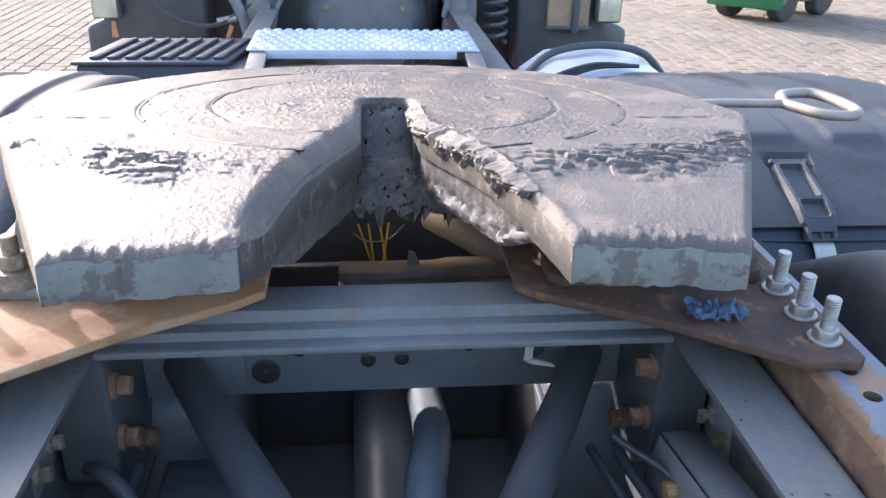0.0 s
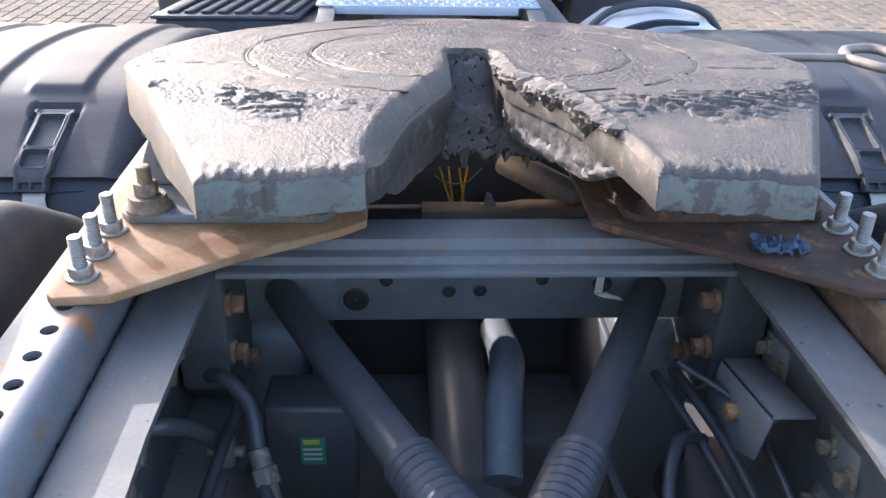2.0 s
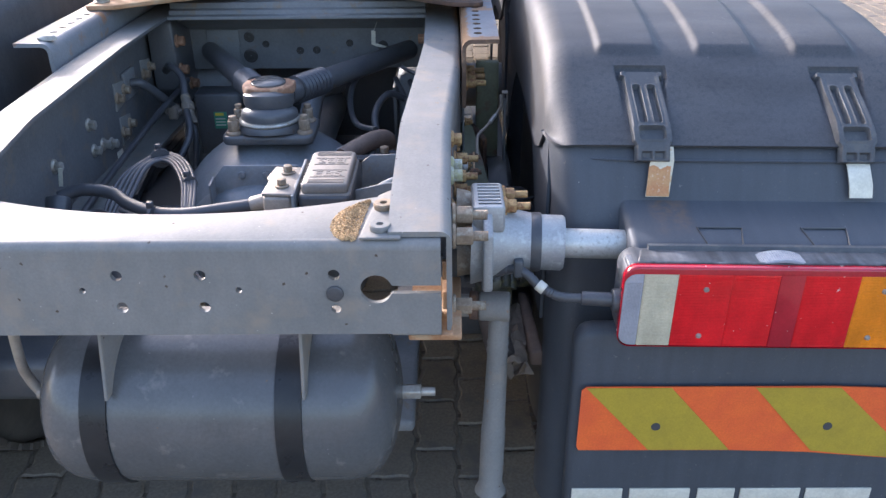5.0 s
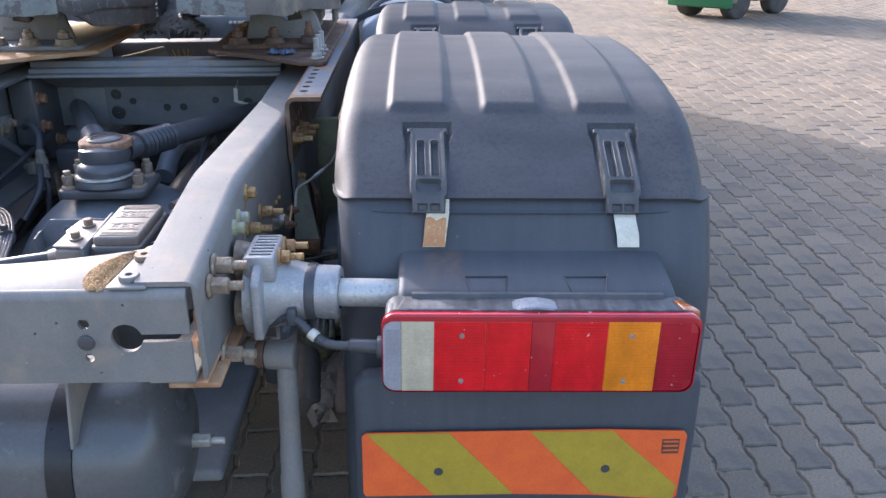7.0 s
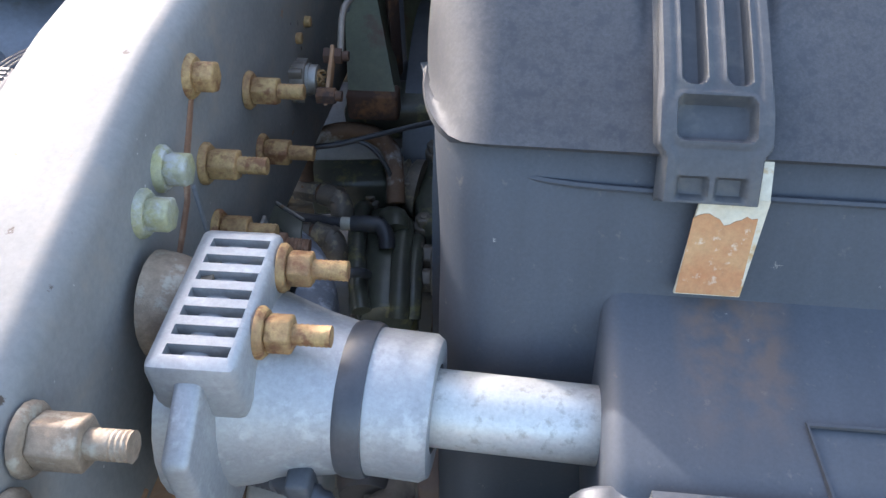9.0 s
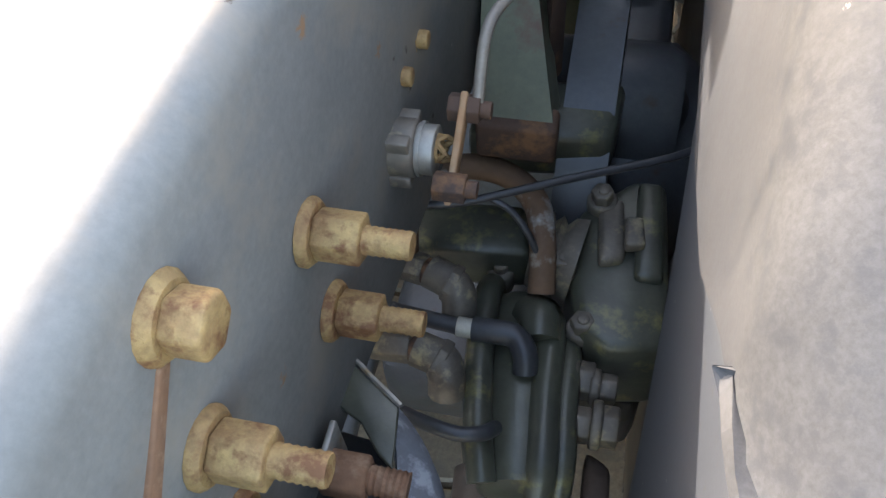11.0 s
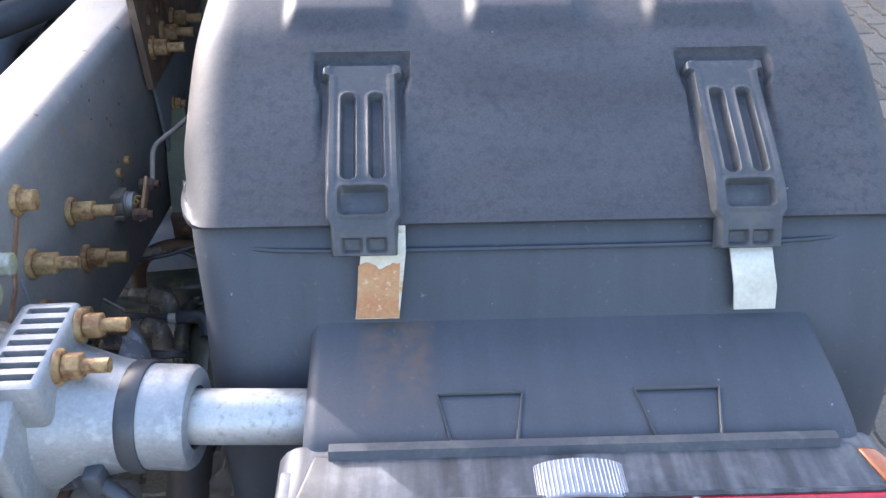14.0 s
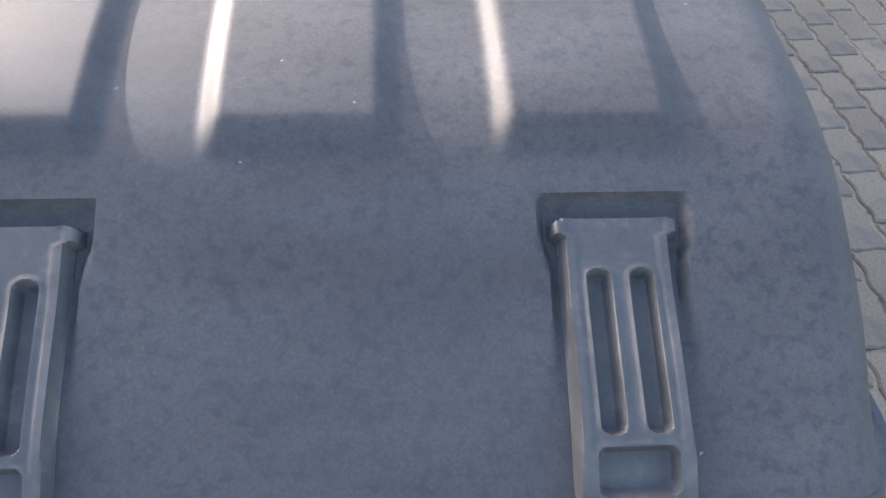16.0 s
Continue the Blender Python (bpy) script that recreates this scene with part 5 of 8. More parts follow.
part("drain_fitting", join(cyl((-0.275, 0.16, 0.577), (-0.315, 0.16, 0.577), 0.012, None, 14, 0.002), tube([(-0.31, 0.16, 0.577), (-0.325, 0.16, 0.61), (-0.325, 0.15, 0.66), (-0.32, 0.15, 0.80)], 0.009)), VALVE_ALU, tank, "elbow fitting with pipe")
part("end_fitting", join(hexa((0.322, 0.16, 0.577), (0.36, 0.16, 0.577), 0.014, 0.002), cyl((0.36, 0.16, 0.577), (0.385, 0.16, 0.577), 0.008, None, 12, 0.001)), NUT_GREY, tank)

# ---------------------------------------------------------------- rear axle with its ball joint and rods
axle = thing("rear_axle", (0, 0.86, 0.5), "grey painted drive axle housing between the rails", "axle")
dome = bmesh.new()
bmesh.ops.create_uvsphere(dome, u_segments=48, v_segments=28, radius=1, matrix=Matrix.Translation((-0.012, 0.86, 0.56)) @ Matrix.Diagonal((0.25, 0.28, 0.255, 1)))
part("housing", dome, AXLE, axle, "domed grey axle housing")
part("axle_tube", cyl((-0.9, 0.88, 0.52), (0.9, 0.88, 0.52), 0.085, None, 28), AXLE, axle)
# unseen slab, added to keep the gap left of the axle dark
part("spring_plate", box(-0.60, -0.30, 0.36, 1.70, 0.40, 0.50, 0.02), BLACK_PAINT, axle, "added dark filler slab left of the axle")
part("lower_plate", box(-0.34, 0.34, 0.26, 0.70, 0.40, 0.43, 0.01), FRAME_DARK, axle, "dark plate below the axle")
part("rear_cover", lathe((-0.005, 0.70, 0.58), (-0.005, 0.56, 0.55), [(0.2, 0), (0.2, 0.3), (0.17, 0.7), (0.12, 1)], 36), AXLE, axle)

joint = thing("ball_joint", (0, 0.81, 0.80), "rusty bolted ball joint on top of the axle", "ball joint")
part("foot", slab(round_rect(-0.103, 0.103, 0.748, 0.885, 0.02), 0.818, 0.84, 0.006), BLACK_PAINT, joint, "black painted foot plate")
for x, y in ((-0.083, 0.857), (0.078, 0.857), (-0.077, 0.77), (0.083, 0.775)):
    part("foot_bolt", join(lathe((x, y, 0.84), (x, y, 0.848), [(0.018, 0), (0.018, 0.5), (0.014, 1)], 16), hexa((x, y, 0.847), (x, y, 0.872), 0.0135, 0.002), cyl((x, y, 0.87), (x, y, 0.882), 0.0085, None, 12, 0.001)), NUT_DUSTY, joint, "rusty hexagon bolt")
part("socket", lathe((0, 0.80, 0.835), (0, 0.82, 0.945), [(0.070, 0), (0.070, 0.12), (0.062, 0.2), (0.066, 0.32), (0.062, 0.45), (0.052, 0.5), (0.057, 0.6), (0.057, 0.76), (0.046, 0.84)], 32), BLACK_PAINT, joint, "black socket with rubber boot")
part("clamp_ring", lathe((0, 0.80, 0.862), (0, 0.80, 0.87), [(0.067, 0), (0.069, 0.5), (0.067, 1)], 32), NUT_GREY, joint, "bright clamp ring")
part("cap_plate", slab([(0.059 * math.cos(radians(a)) * (1.14 if a % 120 == 30 else 1.0), 0.826 + 0.053 * math.sin(radians(a)) * (1.12 if a % 90 == 45 else 1)) for a in range(0, 360, 15)], 0.919, 0.940, 0.004), RUST_CAP, joint, "orange rusted cap plate")
part("cap", lathe((0, 0.828, 0.938), (0, 0.828, 0.949), [(0.039, 0), (0.039, 0.5), (0.030, 1)], 28), TANK, joint, "dark blue-black cap")
for s in (-1, 1):
    rod = thing("torque_rod", (s * 0.13, 1.1, 0.86), "black painted torque rod running to the rail", "torque rod", "torque rods")
    part("rod", cyl((s * 0.03, 0.86, 0.905), (s * 0.292, 1.416, 0.869), 0.027, None, 20), BLACK_PAINT, rod)
    a, b = Vector((s * 0.045, 0.895, 0.903)), Vector((s * 0.095, 1.0, 0.896))
    part("bellows", tube([a, a.lerp(b, 0.5), b], 0.034, 18, 4, 0.1, 0.014), HOSE, rod, "ribbed rubber sleeve")

# ---------------------------------------------------------------- wheels
def wheel(x, y):
    w = thing("wheel", (x, y, 0.51), "dusty truck tyre beneath the mudguard", "wheel", "wheels")
    prof = [(0.30, 0.02), (0.36, 0.0), (0.44, 0.02), (0.485, 0.08), (0.505, 0.14), (0.508, 0.5), (0.505, 0.86), (0.485, 0.92), (0.44, 0.98), (0.36, 1.0), (0.30, 0.98)]
    part("tyre", lathe((x - 0.14, y, 0.51), (x + 0.14, y, 0.51), prof, 72), TYRE, w)
    lugs = []
    for k in range(60):
        a = 2 * math.pi * k / 60
        for off in (-0.10, -0.034, 0.034, 0.10):
            bm = box(off - 0.028, off + 0.028, -0.018, 0.018, 0.503, 0.519, 0.0)
            bm.transform(Matrix.Translation((x, y, 0.51)) @ Matrix.Rotation(a + (0.03 if off > 0 else 0), 4, "X"))
            lugs.append(bm)
    part("tread", join(*lugs), TYRE, w, "", 0)
    part("rim", lathe((x - 0.12, y, 0.51), (x + 0.12, y, 0.51), [(0.31, 0), (0.29, 0.1), (0.20, 0.4), (0.18, 0.5), (0.2, 0.6), (0.29, 0.9), (0.31, 1)], 40), FRAME_GREY, w)
    return w


first = wheel(0.755, 0.88)
for x in (1.075, -0.755, -1.075):
    copy_thing(first, Matrix.Translation((x, 0.88, 0.51)))
for x in (0.755, 1.075, -0.755, -1.075):
    copy_thing(first, Matrix.Translation((x, 2.225, 0.51)))


# ---------------------------------------------------------------- driveline ahead of the rear axle
drive = thing("front_drive_axle", (0, 2.25, 0.5), "dusty dark drive axle and linkage between the rails", "axle")
dome = bmesh.new()
bmesh.ops.create_uvsphere(dome, u_segments=36, v_segments=20, radius=1, matrix=Matrix.Translation((0.0, 2.22, 0.56)) @ Matrix.Diagonal((0.26, 0.30, 0.24, 1)))
part("housing", dome, FRAME_DARK, drive)
part("axle_tube", cyl((-0.9, 2.25, 0.52), (0.9, 2.25, 0.52), 0.085, None, 24), FRAME_DARK, drive)
part("propeller_shaft", join(cyl((0.0, 1.05, 0.60), (0.0, 1.98, 0.60), 0.055, None, 24, 0.004), lathe((0.0, 1.10, 0.60), (0.0, 1.25, 0.60), [(0.06, 0), (0.09, 0.2), (0.09, 0.5), (0.06, 0.8), (0.055, 1)], 24)), AXLE, drive, "grey propeller shaft")
part("pinion_nose", lathe((0.0, 0.99, 0.60), (0.0, 1.16, 0.60), [(0.17, 0), (0.13, 0.4), (0.09, 0.8), (0.07, 1.0)], 28), FRAME_DARK, drive)
part("crossing_pipe", tube([(0.03, 1.12, 0.75), (0.04, 1.22, 0.80), (0.06, 1.35, 0.78), (0.06, 1.5, 0.74)], 0.028, 12), AXLE, drive, "grey crossing pipe")
bogie = thing("bogie_cross_member", (0, 1.56, 0.40), "dark bogie bracket cross member between the axles", "cross member")
part("beam", box(-0.42, 0.42, 1.46, 1.68, 0.34, 0.52, 0.02), FRAME_DARK, bogie)
for x0, x1 in ((-0.42, -0.25), (0.25, 0.42)):
    part("bracket", box(x0, x1, 1.42, 1.72, 0.40, 0.80, 0.03), FRAME_DARK, bogie)
for s in (-1, 1):
    part("web_plate", slab([(1.40, 0.76), (1.44, 0.50), (1.70, 0.50), (1.74, 0.76)], *sorted((s * 0.24, s * 0.25)), 0.002, "x"), FRAME_DARK, bogie)
    spr = thing("leaf_spring", (s * 0.53, 1.5, 0.62), "dusty stacked leaf spring beside the rail", "leaf spring", "leaf springs")
    for k in range(4):
        part("leaf", sweep(None, lambda _: [[Vector((s * 0.53 + dx, 1.56 + (0.40 - 0.05 * k) * t, 0.56 - 0.026 * k - 0.06 * t * t + dz)) for dx, dz in ((-0.045, 0), (0.045, 0), (0.045, 0.022), (-0.045, 0.022))] for t in [i / 8 for i in range(-8, 9)]]), BLACK_PAINT, spr)
    lever_ = thing("lower_rod", (s * 0.36, 1.2, 0.42), "dark lower torque rod", "torque rod", "lower rods")
    part("rod", cyl((s * 0.37, 0.90, 0.40), (s * 0.37, 1.55, 0.42), 0.03, None, 18), FRAME_DARK, lever_)


# ---------------------------------------------------------------- between the rails: brake module, valve, hoses
ebs = thing("brake_control_module", (0.195, 0.38, 0.80), "dusty grey plastic electronic brake module with embossed lid", "control module")
part("body", slab(round_rect(0.148, 0.242, 0.292, 0.47, 0.012), 0.80, 0.893, 0.006), HOSE, ebs, "black plastic body")
lid = part("lid", join(slab(round_rect(0.154, 0.236, 0.30, 0.462, 0.008), 0.893, 0.912, 0.005), slab(round_rect(0.150, 0.240, 0.296, 0.466, 0.008), 0.886, 0.895, 0.002)), EBS_PLASTIC, ebs, "dusty embossed lid")
for y0, y1 in ((0.308, 0.328), (0.443, 0.457)):
    for k in range(3):
        part("ridge", box(0.165, 0.228, y0 + 0.006 * k, y0 + 0.006 * k + 0.0025, 0.911, 0.9135), EBS_PLASTIC, lid)
for k in range(10):
    part("rib", box(0.1525, 0.1565, 0.309 + 0.0152 * k, 0.315 + 0.0152 * k, 0.900, 0.910, 0.001), HOSE, lid)
for text, y, turn_ in (("EBS", 0.338, 0), ("EBS", 0.424, 180)):
    cu = bpy.data.curves.new("lettering", "FONT")
    cu.body, cu.size, cu.extrude, cu.align_x = text, 0.034, 0.0006, "CENTER"
    ob = new("lettering", cu)
    dg = bpy.context.evaluated_depsgraph_get()
    me = bpy.data.meshes.new_from_object(ob.evaluated_get(dg))
    bpy.data.objects.remove(ob)
    bm = bmesh.new()
    bm.from_mesh(me)
    bpy.data.meshes.remove(me)
    bm.transform(Matrix.Translation((0.196, y, 0.9125)) @ Matrix.Rotation(radians(turn_), 4, "Z"))
    part("lettering", bm, EBS_PLASTIC, lid, "embossed letters")
for y in (0.334, 0.366, 0.394, 0.425, 0.438):
    part("line", box(0.166, 0.228, y, y + 0.0018, 0.911, 0.913), EBS_PLASTIC, lid)

tray = thing("module_bracket", (0.32, 0.41, 0.72), "grey painted sheet bracket from the module to the rail", "bracket")
part("far_web", slab([(0.244, 0.885), (0.26, 0.898), (0.40, 0.902), (0.416, 0.92), (0.416, 0.76), (0.244, 0.74)], 0.476, 0.481, 0.001, "y"), FRAME_DARK, tray)
part("near_web", slab([(0.244, 0.885), (0.30, 0.898), (0.40, 0.898), (0.416, 0.90), (0.416, 0.76), (0.244, 0.74)], 0.337, 0.342, 0.001, "y"), FRAME_DARK, tray)
part("floor", box(0.244, 0.416, 0.342, 0.476, 0.752, 0.757, 0.001), FRAME_DARK, tray)
part("module_plate", slab([(0.28, 0.74), (0.28, 0.90), (0.44, 0.905), (0.485, 0.885), (0.485, 0.74)], 0.140, 0.145, 0.001, "x"), FRAME_DARK, tray)
plug = thing("wrapped_connector", (0.34, 0.41, 0.80), "pale taped cable connector lying in the bracket", "connector")
part("body", tube([(0.262, 0.385, 0.855), (0.30, 0.405, 0.872), (0.34, 0.418, 0.874), (0.368, 0.428, 0.866)], 0.0072, 10, 4), TUBE_ZINC, plug)
part("tail", tube([(0.262, 0.385, 0.855), (0.255, 0.375, 0.83), (0.26, 0.37, 0.77)], 0.007, 8), HOSE, plug)
part("thin_lead", tube([(0.368, 0.428, 0.866), (0.376, 0.42, 0.84), (0.37, 0.41, 0.78)], 0.003, 6), HOSE, plug)
for a, b in (((0.300, 0.352, 0.85), (0.37, 0.45, 0.80)), ((0.31, 0.44, 0.84), (0.30, 0.40, 0.77))):
    part("lead", tube([a, b], 0.004, 6), HOSE, plug)

valve = thing("brake_valve", (0.115, 0.34, 0.74), "dusty aluminium relay valve with two rusty bolts", "valve")
part("body", join(slab(round_rect(0.088, 0.142, 0.285, 0.415, 0.012), 0.84, 0.895, 0.006), slab(round_rect(0.09, 0.138, 0.268, 0.30, 0.008), 0.76, 0.87, 0.005), cyl((0.115, 0.36, 0.845), (0.115, 0.36, 0.72), 0.032, None, 20, 0.004)), VALVE_ALU, valve, "dusty cast valve body")
part("cap_plate", slab([(0.088, 0.29), (0.143, 0.285), (0.146, 0.35), (0.141, 0.36), (0.139, 0.41), (0.09, 0.415), (0.084, 0.36), (0.09, 0.35)], 0.895, 0.901, 0.002), VALVE_ALU, valve)
for y in (0.381, 0.319):
    part("bolt", join(cyl((0.119, y, 0.901), (0.119, y, 0.905), 0.0125, None, 16, 0.001), hexa((0.119, y, 0.905), (0.119, y, 0.916), 0.0085, 0.001)), NUT_DUSTY, valve, "rusty hexagon bolt")
part("inlet", cyl((0.09, 0.352, 0.86), (0.052, 0.350, 0.852), 0.016, 0.0145, 16, 0.002), VALVE_ALU, valve)
part("port", cyl((0.095, 0.30, 0.82), (0.06, 0.30, 0.82), 0.011, None, 14, 0.002), NUT_GREY, valve)
part("plug", hexa((0.13, 0.275, 0.80), (0.13, 0.25, 0.79), 0.012, 0.001), NUT_GREY, valve)

hoses = [
    ("brake_hose", "thick black brake hose with glossy sheath", [(-0.335, 0.43, 0.835), (-0.29, 0.442, 0.845), (-0.23, 0.430, 0.842), (-0.187, 0.387, 0.84), (-0.126, 0.35, 0.838), (-0.065, 0.338, 0.84), (0.0, 0.345, 0.846), (0.055, 0.350, 0.852)], 0.0125),
    ("brake_hose", "thin black hose beside the thick one", [(-0.20, 0.38, 0.83), (-0.115, 0.322, 0.83), (-0.057, 0.316, 0.832), (0.01, 0.322, 0.834), (0.075, 0.33, 0.835)], 0.0052),
    ("brake_hose", "thin black hose below the valve", [(-0.06, 0.35, 0.80), (0.02, 0.345, 0.81), (0.095, 0.345, 0.815)], 0.005),
    ("brake_hose", "black hose running down behind the cross member", [(-0.215, 0.25, 0.74), (-0.19, 0.285, 0.80), (-0.155, 0.315, 0.825), (-0.115, 0.335, 0.82)], 0.010),
    ("brake_hose", "sagging thin black hose", [(-0.085, 0.42, 0.80), (-0.07, 0.33, 0.76), (-0.02, 0.26, 0.74), (0.03, 0.28, 0.76), (0.05, 0.32, 0.79)], 0.0045),
]
for k in range(5):
    r = 0.0045 + 0.001 * (k % 2)
    d = 0.010 * k
    hoses.append(("cable_loop", "looped black cable in a tied bundle", [(-0.265 + d * 0.6, 0.40, 0.76), (-0.270 + d, 0.50, 0.80), (-0.258 + d, 0.575, 0.825 + 0.002 * k), (-0.208 + d * 0.3, 0.645 - d, 0.84), (-0.15 - d * 0.3, 0.616 - d * 0.8, 0.838), (-0.105 - d * 0.5, 0.53 - d * 0.4, 0.825), (-0.084 - d * 0.5, 0.43, 0.80), (-0.075 - d * 0.3, 0.36, 0.77), (-0.07, 0.30, 0.72)], r))
for k in range(3):
    d = 0.009 * k
    hoses.append(("cable_loop", "black cables tied beside the axle", [(0.085 - d, 0.44, 0.74), (0.095 - d, 0.55, 0.79), (0.118 - d * 0.6, 0.612 + d * 0.4, 0.81), (0.172, 0.668 + d, 0.81), (0.226, 0.705 + d, 0.80), (0.255, 0.75 + d * 0.5, 0.79)], 0.0048))
hoses += [
    ("sensor_cable", "ribbed black sensor cable", [(0.234, 0.862, 0.815), (0.184, 0.922, 0.81), (0.155, 1.05, 0.82), (0.158, 1.15, 0.85), (0.20, 1.25, 0.88), (0.235, 1.30, 0.89)], 0.0075),
    ("air_pipe", "black air pipe along the rail", [(0.33, 0.50, 0.74), (0.33, 0.70, 0.755), (0.325, 0.9, 0.77), (0.30, 1.10, 0.80), (0.26, 1.25, 0.83)], 0.007),
    ("air_pipe", "black air pipe along the rail", [(0.36, 0.50, 0.74), (0.355, 0.72, 0.76), (0.345, 0.92, 0.775), (0.33, 1.12, 0.80), (0.30, 1.25, 0.82)], 0.008),
    ("air_pipe", "black air pipe along the rail", [(0.345, 0.50, 0.73), (0.37, 0.70, 0.75), (0.37, 0.92, 0.79), (0.35, 1.12, 0.85), (0.28, 1.22, 0.87)], 0.005),
    ("air_pipe", "black air pipe along the rail", [(-0.36, 0.45, 0.73), (-0.36, 0.75, 0.76), (-0.35, 1.0, 0.79), (-0.32, 1.25, 0.83)], 0.008),
    ("air_pipe", "black air pipe curling beside the rail", [(-0.30, 1.12, 0.78), (-0.27, 1.05, 0.80), (-0.25, 0.98, 0.76), (-0.28, 0.93, 0.70)], 0.009),
    ("air_pipe", "black air pipe curling beside the rail", [(0.30, 1.14, 0.80), (0.25, 1.10, 0.83), (0.22, 1.02, 0.80), (0.24, 0.95, 0.74), (0.29, 0.93, 0.72)], 0.009),
]
for nm, lb, pts, r in hoses:
    ribbed = nm == "sensor_cable"
    bm = tube(pts, r, 10, 8, 0.16 if ribbed else 0.0)
    whole(nm, bm, HOSE, pts[0], lb, "hose", nm.replace("_", " ") + "s")
for p, q, r in (((-0.203, 0.630, 0.838), (-0.198, 0.622, 0.838), 0.026), ((-0.118, 0.53, 0.82), (-0.112, 0.522, 0.82), 0.021), ((-0.130, 0.345, 0.836), (-0.123, 0.342, 0.836), 0.020), ((0.148, 0.65, 0.805), (0.16, 0.665, 0.81), 0.018), ((0.10, 0.56, 0.79), (0.09, 0.55, 0.78), 0.018)):
    bm = join(lathe(p, q, [(r * 0.8, 0), (r * 0.85, 0.5), (r * 0.8, 1)], 12), box(p[0] - 0.006, p[0] + 0.006, p[1] - 0.006, p[1] + 0.006, p[2] + r * 0.7, p[2] + r * 0.7 + 0.012, 0.002))
    whole("cable_tie", bm, HOSE, p, "black plastic cable tie round the bundle", "cable tie", "cable ties")

# rubber-covered sensor lug beside the housing
lug = thing("rubber_stop", (0.21, 0.78, 0.74), "brown dusty rubber stop on a steel bracket", "rubber stop")
part("pad", tube([(0.172, 0.722, 0.80), (0.205, 0.765, 0.808), (0.24, 0.805, 0.812), (0.262, 0.832, 0.802), (0.262, 0.84, 0.785)], 0.021, 12, 4), surf("brown_dusty_rubber", (0.16, 0.115, 0.09), (0.12, 0.09, 0.075), 30, 0.75, 0, 0.2, 200), lug, "brown rounded pad")
part("bracket", join(slab([(0.155, 0.745), (0.175, 0.73), (0.25, 0.85), (0.232, 0.865)], 0.806, 0.812, 0.001), box(0.16, 0.24, 0.74, 0.82, 0.70, 0.79, 0.004)), AXLE, lug)
part("bolt", join(cyl((0.262, 0.765, 0.77), (0.262, 0.765, 0.80), 0.008, None, 12), hexa((0.262, 0.765, 0.795), (0.262, 0.765, 0.808), 0.011, 0.001)), NUT_DUSTY, lug)

# sheet bracket with breather cap behind the axle
sheet = thing("breather_bracket", (0.0, 0.6, 0.70), "grey sheet bracket with a black breather cap", "bracket")
part("sheet", slab([(-0.098, 0.70), (-0.098, 0.785), (-0.074, 0.815), (0.086, 0.815), (0.098, 0.785), (0.098, 0.70)], 0.636, 0.641, 0.001, "y"), AXLE, sheet)
for x, s in ((-0.098, -1), (0.098, 1)):
    part("side_lip", slab([(0.60, 0.70), (0.60, 0.785), (0.636, 0.79), (0.636, 0.70)], x - 0.002, x + 0.002, 0.0, "x"), AXLE, sheet)
part("shelf", box(-0.095, 0.095, 0.45, 0.636, 0.695, 0.70, 0.001), AXLE, sheet)
for x in (-0.035, 0.018, 0.066):
    part("bolt", hexa((x, 0.636, 0.795), (x, 0.628, 0.795), 0.009, 0.001), FRAME_DARK if x < 0.05 else NUT_DUSTY, sheet)
part("breather_stem", tube([(0.066, 0.625, 0.785), (0.062, 0.60, 0.78), (0.056, 0.575, 0.775)], 0.012, 10), RUST_DARK, sheet)
cap = part("breather_cap", cyl((0.056, 0.585, 0.775), (0.050, 0.535, 0.755), 0.024, None, 20, 0.003), HOSE, sheet, "black fluted breather cap")
for k in range(9):
    a = radians(40 * k)
    m, _ = frame_to((0.056, 0.585, 0.775), (0.050, 0.535, 0.755))
    p, q = m @ Vector((0.024 * math.cos(a), 0.024 * math.sin(a), 0.006)), m @ Vector((0.024 * math.cos(a), 0.024 * math.sin(a), 0.036))
    part("flute", cyl(p, q, 0.0035, None, 6), EBS_PLASTIC, cap)

# bolted plates on the inside of the rails
for s in (1, -1):
    for y, z in ((1.03, 0.857), (1.03, 0.768), (1.235, 0.862)):
        pl = thing("bolt_plate", (s * 0.415, y, z), "grey steel plate with rusty nuts inside the rail", "bolt plate", "bolt plates")
        part("plate", slab([(y - 0.04, z - 0.035), (y + 0.035, z - 0.025), (y + 0.04, z + 0.025), (y - 0.03, z + 0.035)], *sorted((s * (web_in(y - 0.04) - 0.004), s * (web_in(y) + 0.002))), 0.001, "x"), FRAME_GREY, pl)
        for dy, dz in ((-0.025, -0.004), (0.024, 0.004)):
            part("nut", join(lathe((s * (web_in(y) - 0.003), y + dy, z + dz), (s * (web_in(y) - 0.009), y + dy, z + dz), [(0.015, 0), (0.015, 0.5), (0.0125, 1)], 14), hexa((s * (web_in(y) - 0.009), y + dy, z + dz), (s * (web_in(y) - 0.021), y + dy, z + dz), 0.011, 0.001)), NUT_DUSTY, pl, "rusty nut")
    for y, z in ((0.818, 0.847), (0.927, 0.762), (0.877, 0.778), (0.821, 0.783), (0.60, 0.83)):
        w_ = web_in(y)
        whole("rail_nut", join(lathe((s * (w_ + 0.001), y, z), (s * (w_ - 0.005), y, z), [(0.016, 0), (0.016, 0.5), (0.013, 1)], 14), hexa((s * (w_ - 0.005), y, z), (s * (w_ - 0.017), y, z), 0.0115, 0.001)), NUT_GREY, (s * w_, y, z), "grey flanged nut on the rail web", "nut", "rail nuts")

